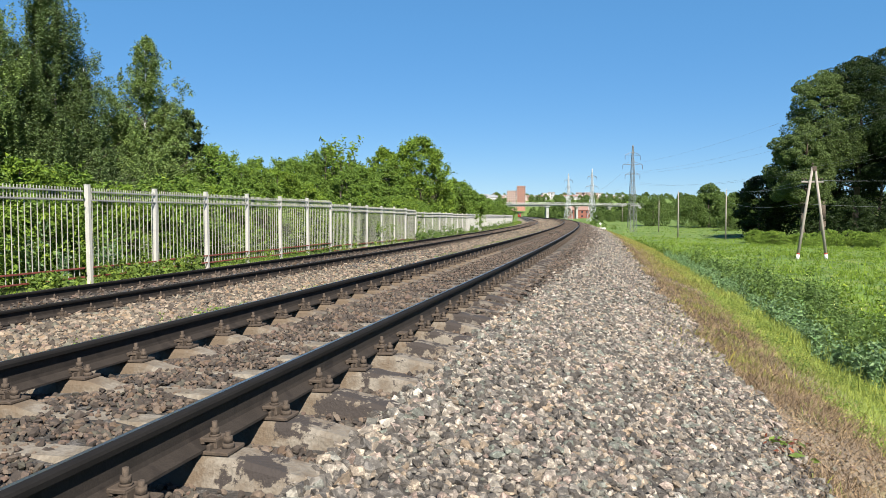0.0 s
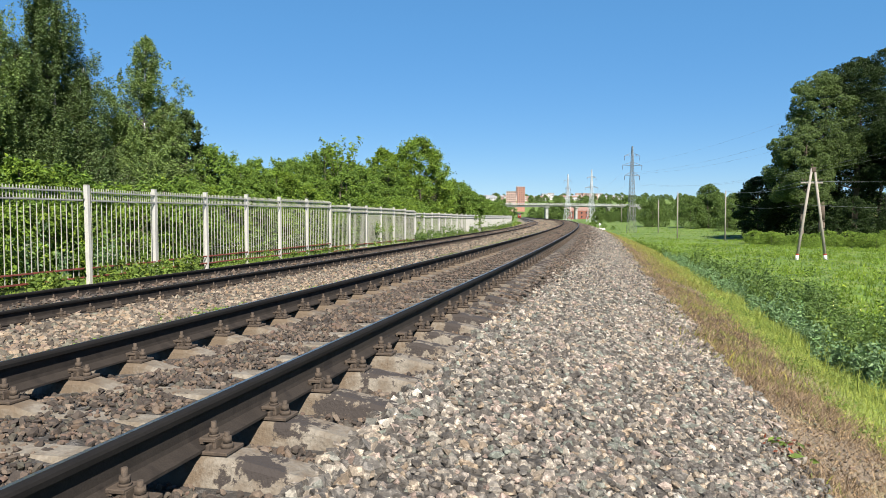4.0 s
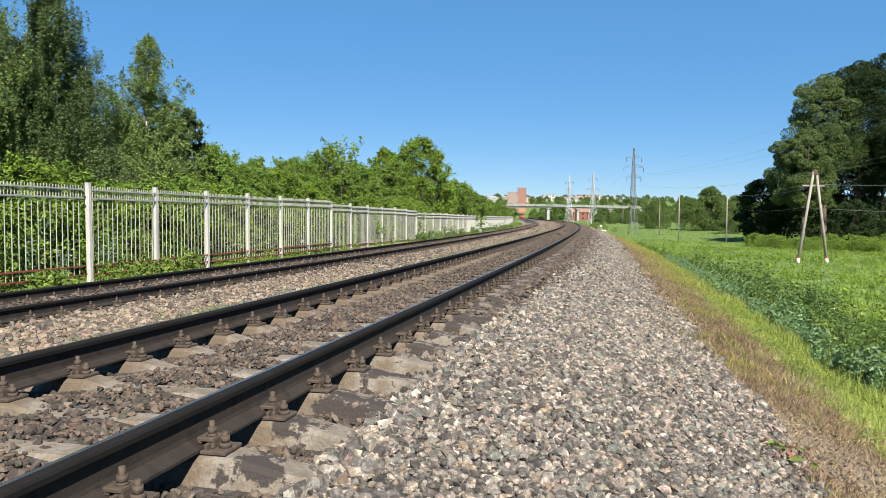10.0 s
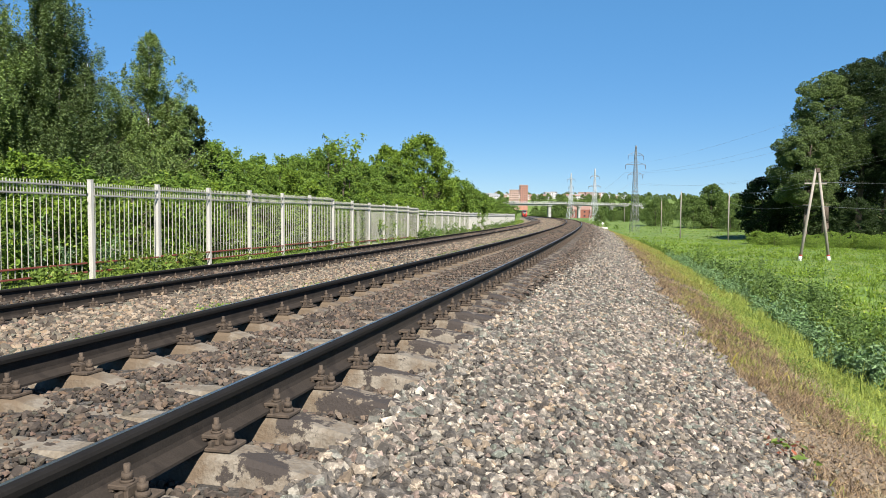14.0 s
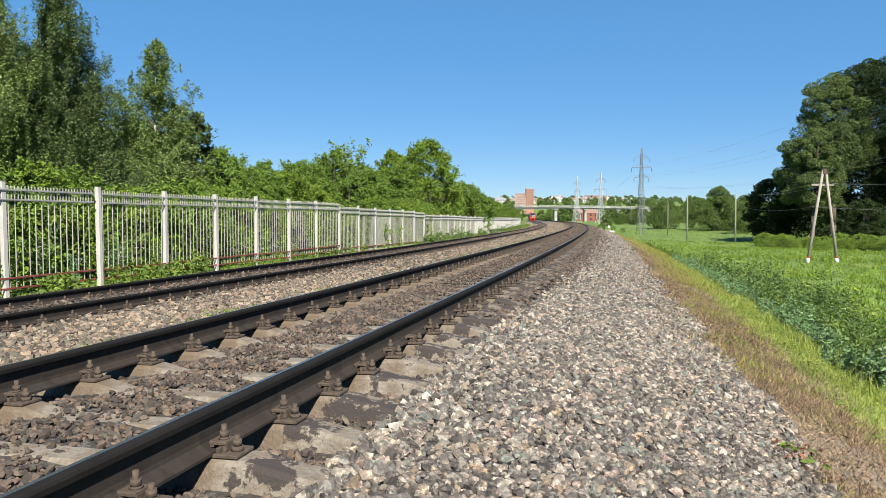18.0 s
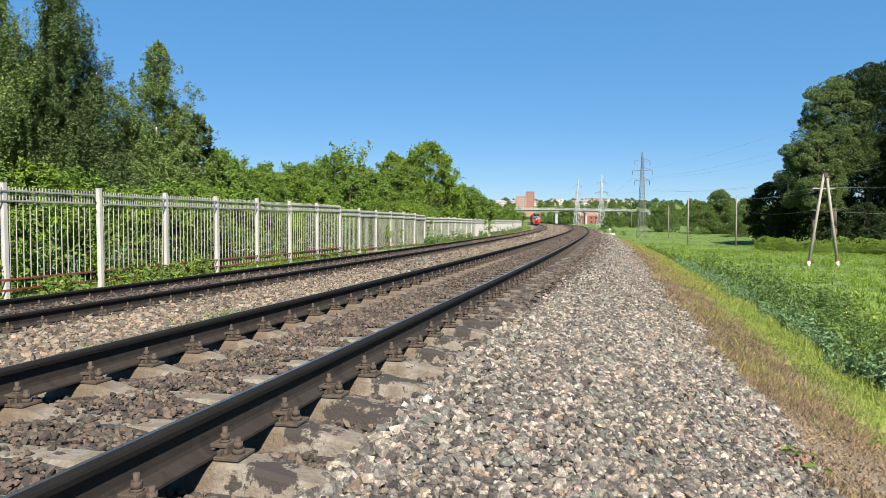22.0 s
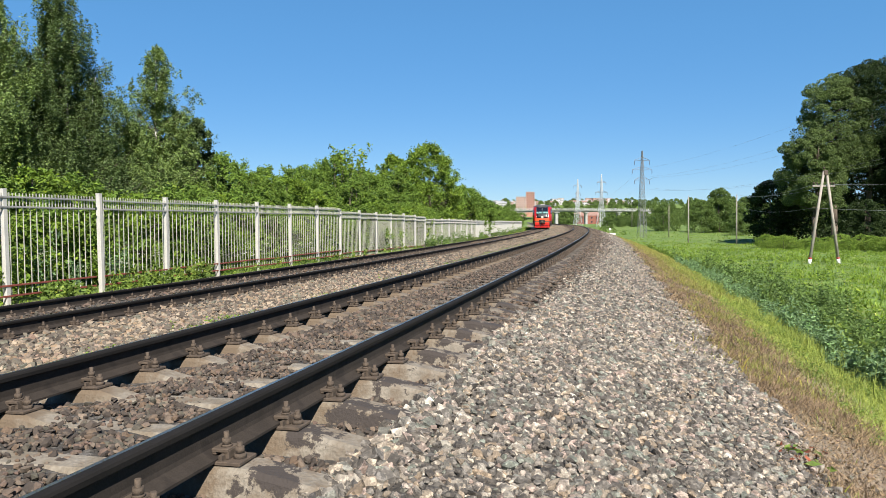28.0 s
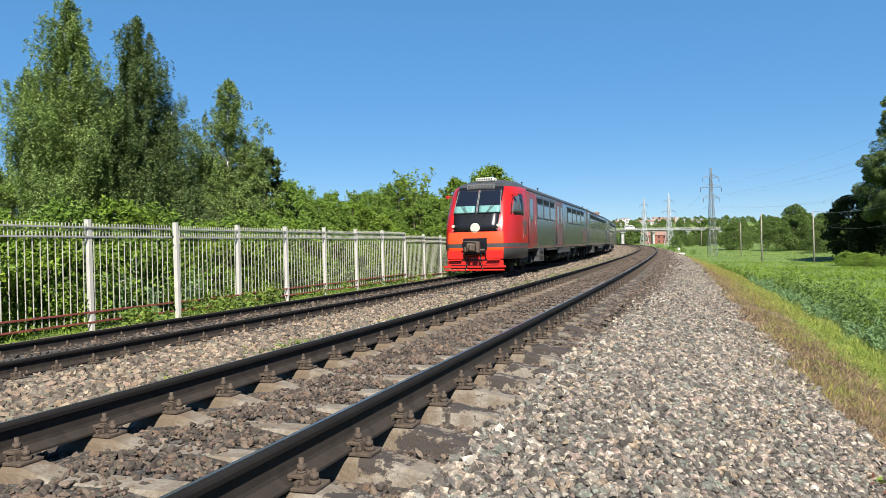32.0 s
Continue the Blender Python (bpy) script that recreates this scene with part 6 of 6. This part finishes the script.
def cab(t, sign=1):
    """The driver's end."""
    cols = []
    for z in NOSE_Z:
        half = nose_half(z)
        cols.append([(x, y, z) for x, y in half] + [(-x, y, z) for x, y in half[-2::-1]])
    g = np.array(cols)
    bm = bmesh.new()
    v = [[bm.verts.new(p) for p in row] for row in g]
    n = g.shape[1]
    for i in range(len(v) - 1):
        z = (NOSE_Z[i] + NOSE_Z[i + 1]) / 2
        for k in range(n - 1):
            f = bm.faces.new((v[i][k], v[i + 1][k], v[i + 1][k + 1], v[i][k + 1]))
            centre = 5 <= k < n - 6
            f.material_index = 3 if z > 3.65 else 2 if 1.09 < z < 1.25 or z < 1.06 and not centre else (4 if z > 3.42 else 1 if z < 1.72 else 0) if centre else 0
            if z < 1.06 and centre:
                f.material_index = 1
            f.smooth = True
    bm.faces.new([v[-1][k] for k in range(n)])
    bm.faces.new([v[0][k] for k in range(n)][::-1])
    bmesh.ops.recalc_face_normals(bm, faces=bm.faces)
    part("cab_shell", bm, [M["red"], M["orange"], M["skirt"], M["roof"], M["black"]], t, "bright red cab shell with a grey waist band")
    face_patch("front_mask", -0.92, 0.92, 1.74, 3.46, 0.012, M["black"], t, "glossy black front mask", -0.98, 0.98)
    for e in (-1, 1):
        a, b = sorted((e * 0.03, e * 0.99))
        ta, tb = sorted((e * 0.03, e * 0.90))
        pane = face_patch("windscreen", a, b, 2.46, 3.44, 0.03, M["train_glass"], t, "dark windscreen pane", ta, tb)
        for g0, g1, t0, t1 in ((0.012, 0.034, 0.012, 0.034), (0.972, 0.995, 0.882, 0.905)):
            a, b = sorted((e * g0, e * g1))
            ta, tb = sorted((e * t0, e * t1))
            face_patch("gasket", a, b, 2.46, 3.44, 0.036, M["gasket"], pane, "pale window gasket", ta, tb)
        a, b = sorted((e * 0.09, e * 0.95))
        face_patch("sun_blind", a, b, 2.50, 2.79, 0.036, M["blind"], pane, "pale green blind behind the windscreen", a, b)
        bm = bmesh.new()
        y0 = nose(2.4, NOSE_Y)
        rod(bm, (e * 0.30, y0 + 0.06, 2.33), (e * 0.60, nose(2.85, NOSE_Y) + 0.06, 2.82), 0.014, n=6)
        rod(bm, (e * 0.44, nose(2.5, NOSE_Y) + 0.065, 2.48), (e * 0.78, nose(2.95, NOSE_Y) + 0.05, 2.92), 0.012, n=6)
        part("wiper", bm, M["black"], t)
        bm = bmesh.new()
        yl = nose(1.95, NOSE_Y) - 0.02
        rod(bm, (e * 0.93, yl - 0.04, 1.97), (e * 0.93, yl + 0.03, 1.97), 0.062, n=14)
        part("side_lamp", bm, M["lamp"], t, "white marker lamp")
        bm = bmesh.new()
        rod(bm, (e * 0.93, yl + 0.03, 1.79), (e * 0.93, yl + 0.055, 1.79), 0.05, n=12)
        part("tail_lamp", bm, M["tail"], t, "pale red tail lamp")
        bm = bmesh.new()
        rim = nose_side(3.22, -1.25)
        rod(bm, (e * (rim - 0.03), -1.25, 3.22), (e * (rim + 0.18), -1.18, 3.24), 0.03, n=6)
        box(bm, e * (rim + 0.2), -1.18, 3.22, 0.12, 0.14, 0.14, bevel=0.02)
        part("mirror_arm", bm, M["red"], t, "small red camera housing")
        # cab side window and door
        for nm, rise, spans, mat, lab in (("cab_window_frame", 0.006, ((2.40, -0.72, -2.20), (2.62, -0.84, -2.24), (2.86, -1.00, -2.24), (3.10, -1.22, -2.22), (3.30, -1.46, -2.16)), "black", ""), ("cab_window", 0.016, ((2.48, -0.86, -1.80), (2.66, -0.96, -1.80), (2.88, -1.12, -1.80), (3.08, -1.34, -1.80), (3.22, -1.52, -1.80)), "side_glass", "dark cab side window")):
            rows = [[(e * (nose_side(z, y) + rise), y, z) for y in np.linspace(y0, y1, 7)] for z, y0, y1 in spans]
            solid(nm, rows, (-e * 0.03, 0, 0), M[mat], t, lab)
        # star emblem behind the cab window
        bm = bmesh.new()
        pts = [(-2.42 + (0.62 if i % 2 == 0 else 0.25) * math.sin(i * math.pi / 5), 1.95 + (0.62 if i % 2 == 0 else 0.25) * math.cos(i * math.pi / 5)) for i in range(10)]
        vs = [bm.verts.new((e * (nose_side(z, max(y, NOSE_BACK)) + 0.008), y, z)) for y, z in pts]
        ws = [bm.verts.new((e * (nose_side(z, max(y, NOSE_BACK)) - 0.012), y, z)) for y, z in pts]
        bm.faces.new(vs)
        for i in range(10):
            bm.faces.new((vs[i], vs[(i + 1) % 10], ws[(i + 1) % 10], ws[i]))
        bmesh.ops.recalc_face_normals(bm, faces=bm.faces)
        part("star_panel", bm, M["star"], t, "dull red-grey star shape")
    part("destination_board", boxed((0.0, nose(3.60, NOSE_Y) + 0.02, 3.60, 1.18, 0.12, 0.21), bevel=0.01), M["board"], t, "grey framed destination board")
    part("board_face", boxed((0.0, nose(3.60, NOSE_Y) + 0.081, 3.60, 1.06, 0.012, 0.12)), M["skirt"], t)
    for i in range(7):
        o = part("board_letter_bar", boxed((-0.42 + i * 0.14, nose(3.60, NOSE_Y) + 0.089, 3.60, 0.08, 0.012, 0.06)), M["board"], t)
    bm = bmesh.new()
    yl = nose(1.88, NOSE_Y)
    rod(bm, (0, yl - 0.06, 1.88), (0, yl + 0.035, 1.88), 0.235, n=24)
    lamp = part("headlight_ring", bm, M["black"], t)
    bm = bmesh.new()
    rod(bm, (0, yl + 0.03, 1.88), (0, yl + 0.05, 1.88), 0.205, 0.18, n=24)
    part("headlight", bm, M["lamp"], lamp, "round lit headlight")
    # roof unit and horns
    unit = part("roof_unit", boxed((0.0, -2.1, 3.95, 0.80, 0.7, 0.18), bevel=0.05), M["ivory"], t, "ivory air-conditioning unit")
    for i in range(7):
        part("unit_slot", boxed((-0.30 + i * 0.10, -1.745, 3.97, 0.05, 0.02, 0.07)), M["black"], unit)
    bm = bmesh.new()
    for x in (-0.75, -0.62):
        rod(bm, (x, -2.6, 3.90), (x, -2.15, 3.92), 0.03, 0.05, 8)
    part("horn", bm, M["skirt"], t)
    # buffer beam, coupler, plough
    for e in (-1, 1):
        part("bumper_panel", boxed((e * 0.80, 0.03, 0.80, 0.70, 0.14, 0.36), bevel=0.03), M["orange_red"], t, "orange-red bumper panel")
        part("bumper_step", boxed((e * 0.78, 0.10, 0.60, 0.52, 0.20, 0.05), bevel=0.01), M["orange_red"], t)
        part("lower_panel", boxed((e * 0.72, 0.02, 0.46, 0.86, 0.10, 0.26), bevel=0.03), M["orange_red"], t)
        bm = bmesh.new()
        for i in range(6):
            q = i / 6
            rod(bm, (e * (0.36 - 0.10 * math.sin(q * 3.1)), 0.20, 0.98 - 0.11 * i * 1.2), (e * (0.36 - 0.10 * math.sin((q + 0.2) * 3.1)), 0.22, 0.98 - 0.11 * (i + 1) * 1.2), 0.028, n=6)
        part("air_hose", bm, M["black"], t, "hanging black air hose")
    part("middle_panel", boxed((0, 0.0, 0.56, 0.80, 0.08, 0.34), bevel=0.02), M["orange_red"], t)
    # black bars drawn where the bumper gaps lie in shade
    part("dark_gap", boxed((0, 0.075, 0.60, 1.9, 0.02, 0.05)), M["black"], t)
    part("dark_gap", boxed((0, 0.05, 0.33, 2.0, 0.06, 0.16)), M["black"], t)
    part("plough_bar", boxed((0, 0.16, 0.33, 2.55, 0.10, 0.09), bevel=0.02), M["orange_red"], t)
    part("plough_bar", boxed((0, 0.20, 0.20, 2.45, 0.08, 0.07), bevel=0.02), M["orange_red"], t)
    # flat black plate in place of the shaded hollow behind the coupler
    part("coupler_recess", boxed((0, 0.012, 1.14, 0.98, 0.06, 0.66), bevel=0.01), M["black"], t)
    bm = bmesh.new()
    box(bm, 0, 0.16, 1.10, 0.30, 0.50, 0.26, bevel=0.04)
    box(bm, 0.0, 0.44, 1.10, 0.46, 0.14, 0.34, bevel=0.05)
    box(bm, -0.26, 0.56, 1.10, 0.14, 0.30, 0.44, bevel=0.05)
    box(bm, 0.16, 0.58, 1.10, 0.16, 0.20, 0.30, m=pose(0, 0, 0, 0, 0, 14), bevel=0.05)
    box(bm, 0.02, 0.54, 1.10, 0.10, 0.12, 0.22, bevel=0.03)
    rod(bm, (-0.33, 0.5, 1.30), (0.36, 0.46, 1.34), 0.028, n=8)
    rod(bm, (0.36, 0.46, 1.34), (0.46, 0.22, 1.16), 0.024, n=8)
    rod(bm, (-0.44, 0.2, 1.00), (0.44, 0.2, 1.00), 0.04, n=8)
    rod(bm, (-0.22, 0.3, 0.98), (-0.22, 0.3, 0.84), 0.05, n=8)
    box(bm, 0.30, 0.30, 1.02, 0.12, 0.16, 0.20, bevel=0.03)
    part("coupler", bm, M["coupler"], t, "brown steel coupler head")


def bogie(t, y):
    b = part("bogie", boxed((0, y, 0.52, 2.30, 3.3, 0.22), (-1.08, y, 0.55, 0.16, 3.4, 0.30), (1.08, y, 0.55, 0.16, 3.4, 0.30), (-1.12, y, 0.86, 0.2, 0.8, 0.34), (1.12, y, 0.86, 0.2, 0.8, 0.34), bevel=0.04), M["under"], t)
    for q in (-1.25, 1.25):
        for e in (-1, 1):
            bm = bmesh.new()
            rod(bm, (e * 0.72, y + q, 0.45), (e * 0.86, y + q, 0.45), 0.45, n=24)
            rod(bm, (e * 0.86, y + q, 0.45), (e * 0.90, y + q, 0.45), 0.38, 0.30, n=24)
            part("wheel", bm, M["under"], b)
        part("axle_box", boxed((-1.2, y + q, 0.47, 0.14, 0.34, 0.36), (1.2, y + q, 0.47, 0.14, 0.34, 0.36), bevel=0.04), M["under"], b)


def side_slab(name, e, y0, y1, z0, z1, proud, mat, parent, label=""):
    b = 0.02 if min(y1 - y0, z1 - z0) > 0.1 else 0.0
    return part(name, boxed((e * (SIDE + proud / 2 - 0.01), -(y0 + y1) / 2, (z0 + z1) / 2, 0.02 + proud, y1 - y0, z1 - z0), bevel=min(b, proud * 0.45)), mat, parent, label)


def train_car(first, last):
    lab = "red-nosed grey diesel railcar with a black windscreen on the second track" if first else "grey passenger railcar with dark windows and red doors, coupled behind"
    t = thing("railcar", lab, "railcar", "cars of the train")
    back, front = CAR - 0.28, (3.1 if first else 0.28)
    ring = [(1.50, 0.98), (SIDE, 1.10), (SIDE, 3.30), (1.52, 3.50), (1.42, 3.66), (1.22, 3.80), (0.9, 3.91), (0.5, 3.99), (0, 4.01)]
    ring = ring + [(-x, z) for x, z in ring[-2::-1]]
    bm = bmesh.new()
    rows = [[bm.verts.new((x, y, z)) for x, z in ring] for y in (-front, -(front + back) / 2, -back)]
    for a, b in zip(rows, rows[1:]):
        for k in range(len(ring) - 1):
            f = bm.faces.new((a[k], a[k + 1], b[k + 1], b[k]))
            f.material_index, f.smooth = (1 if min(ring[k][1], ring[k + 1][1]) >= 3.64 else 0), 1 < k < len(ring) - 3
        f = bm.faces.new((a[-1], a[0], b[0], b[-1]))
    bm.faces.new(rows[0])
    bm.faces.new(rows[-1][::-1])
    bmesh.ops.recalc_face_normals(bm, faces=bm.faces)
    part("body_shell", bm, [M["grey"], M["roof"]], t, "grey metallic body with a dark roof")
    part("roof_edge", boxed((-1.50, -(front + back) / 2, 3.58, 0.05, back - front, 0.07), bevel=0.01), M["skirt"], t)
    part("roof_edge", boxed((1.50, -(front + back) / 2, 3.58, 0.05, back - front, 0.07), bevel=0.01), M["skirt"], t)
    if first:
        cab(t)
        plan = [("fade", 4.62, 5.22), ("door", 3.12, 4.5), ("window", 5.3, 6.85), ("window", 7.15, 8.7), ("window", 9.0, 10.45), ("double", 11.0, 13.4), ("window", 15.4, 17.2), ("window", 17.6, 19.4), ("window", 19.8, 21.6), ("window", 22.0, 23.6), ("patch", 23.3, 25.0)]
    else:
        plan = [("door", 1.0, 2.2)] + [("window", 2.8 + 2.05 * i, 4.5 + 2.05 * i) for i in range(9)] + [("door", 21.9, 23.2)]
    for e in (-1, 1):
        for kind, a, b in plan:
            if kind == "window":
                w = side_slab("window", e, a, b, 2.36, 3.36, 0.012, M["black"], t)
                side_slab("pane", e, a + 0.06, b - 0.06, 2.42, 3.02, 0.024, M["side_glass"], w)
                side_slab("hopper", e, a + 0.06, b - 0.06, 3.08, 3.31, 0.024, M["hopper"], w)
            elif kind == "fade":
                side_slab("red_panel", e, a, b, 1.12, 3.46, 0.006, M["fade"], t, "red paint breaking up into grey")
            elif kind == "patch":
                side_slab("red_panel", e, a, b, 1.20, 2.15, 0.008, M["door"], t, "dull red side panel")
            else:
                d = side_slab("door", e, a, b, 1.02, 3.48, 0.012, M["star"] if kind == "double" else M["cab_door"] if first else M["grey"], t, "red side door" if kind == "double" or first else "")
                n = 2 if kind == "double" else 1
                for i in range(n):
                    lo, hi = a + (b - a) * i / n, a + (b - a) * (i + 1) / n
                    side_slab("door_leaf", e, lo + 0.05, hi - 0.05, 1.10, 3.40, 0.026, M["door"] if kind == "double" else M["cab_door"] if first else M["grey"], d)
                    side_slab("door_glass", e, lo + 0.30, hi - 0.30, 2.20, 3.20, 0.034, M["side_glass"], d)
                bm = bmesh.new()
                for yy in (a - 0.10, b + 0.10):
                    rod(bm, (e * (SIDE + 0.06), -yy, 1.2), (e * (SIDE + 0.06), -yy, 2.5), 0.018, n=6)
                part("grab_rail", bm, M["door"] if first else M["skirt"], d)
        # skirts and boxes below the body
        for a, b, z0 in ((5.9, 7.3, 0.62), (8.2, 12.0, 0.85), (12.2, 16.8, 0.66), (17.2, 19.2, 0.85)):
            part("skirt", boxed((e * 1.44, -(a + b) / 2, (z0 + 0.99) / 2, 0.10, b - a, 0.99 - z0), bevel=0.02), M["skirt"], t)
        q = part("equipment_box", boxed((e * 1.34, -6.6, 0.66, 0.34, 1.3, 0.62), bevel=0.03), M["skirt"], t, "grey grille box under the floor")
        for i in range(6):
            part("grille_slot", boxed((e * 1.515, -6.2 - (i % 3) * 0.36, 0.52 + (i // 3) * 0.26, 0.02, 0.24, 0.16)), M["black"], q)
        for y in (14.0, 16.0, 18.0):
            part("air_tank", boxed((e * 0.95, -y, 0.62, 0.7, 1.5, 0.6), bevel=0.15), M["under"], t)
    part("underframe", boxed((0, -(front + back) / 2, 0.93, 2.7, back - front + 1.0, 0.14)), M["under"], t)
    bogie(t, -4.0)
    bogie(t, -21.6)
    for y, w in ((7.0, 0.5), (12.0, 0.9), (18.0, 0.9), (22.5, 0.6)):
        part("roof_vent", boxed((0.35, -y, 4.03, 0.9, w, 0.14), bevel=0.04), M["roof"], t)
    bm = bmesh.new()
    for y in (6.2, 10.4):
        rod(bm, (-0.7, -y, 3.90), (-0.7, -y, 4.13), 0.025, n=6)
        box(bm, -0.7, -y, 4.14, 0.08, 0.2, 0.05, bevel=0.02)
    part("antenna", bm, M["roof"], t)
    part("gangway", boxed((0, -CAR, 2.2, 1.4, 0.62, 2.4), bevel=0.08), M["under"], t) if not last else None
    return t


def minibus():
    """A white minibus that crosses the road bridge."""
    t = thing("minibus", "white minibus driving over the road bridge", "vehicle")
    bm = bmesh.new()
    prof = [(-3.0, 0.45), (-3.0, 2.15), (-2.85, 2.45), (1.4, 2.5), (1.9, 2.4), (2.55, 1.45), (3.0, 1.2), (3.05, 0.5)]
    a = [bm.verts.new((x, -1.0, z)) for x, z in prof]
    b = [bm.verts.new((x, 1.0, z)) for x, z in prof]
    for i in range(len(prof)):
        bm.faces.new((a[i], a[(i + 1) % 8], b[(i + 1) % 8], b[i]))
    bm.faces.new(a[::-1])
    bm.faces.new(b)
    bmesh.ops.recalc_face_normals(bm, faces=bm.faces)
    part("body", bm, M["bright"], t)
    for e in (-1, 1):
        for x0, x1 in ((-2.7, -1.6), (-1.45, -0.3), (-0.15, 0.9), (1.05, 1.9)):
            part("window", boxed(((x0 + x1) / 2, e * 1.0, 1.75, x1 - x0, 0.03, 0.75), bevel=0.01), M["pane"], t)
        for x in (-1.9, 2.0):
            bm = bmesh.new()
            rod(bm, (x, e * 0.82, 0.36), (x, e * 1.02, 0.36), 0.36, n=16)
            part("wheel", bm, M["under"], t)
    for c in t.children:
        c.data.transform(Matrix.Scale(1.3, 4))
    return t


BUS = minibus()
TRAIN_S, TRAIN_V = 28.0, 22.43
CARS = [train_car(i == 0, i == 2) for i in range(3)]


def motions():
    for i, car in enumerate(CARS):
        rows = []
        for t in range(33):
            mid = TRAIN_S + TRAIN_V * (32 - t) + (i + 0.5) * CAR
            rows.append((float(t), on_line(mid, -SECOND, SECOND_Z, 180) @ pose(0, CAR / 2, 0)))
        walk(car, rows)
    walk(BUS, [(float(t), pose(x, 586.5, 10.45 - 0.014 * max(0.0, x - 86))) for t, x in [(0, -134.0), (16, -129.0), (20, -120.0)] + [(t, 91.4 - 18.3 * (32 - t)) for t in range(21, 33)]])


motions()
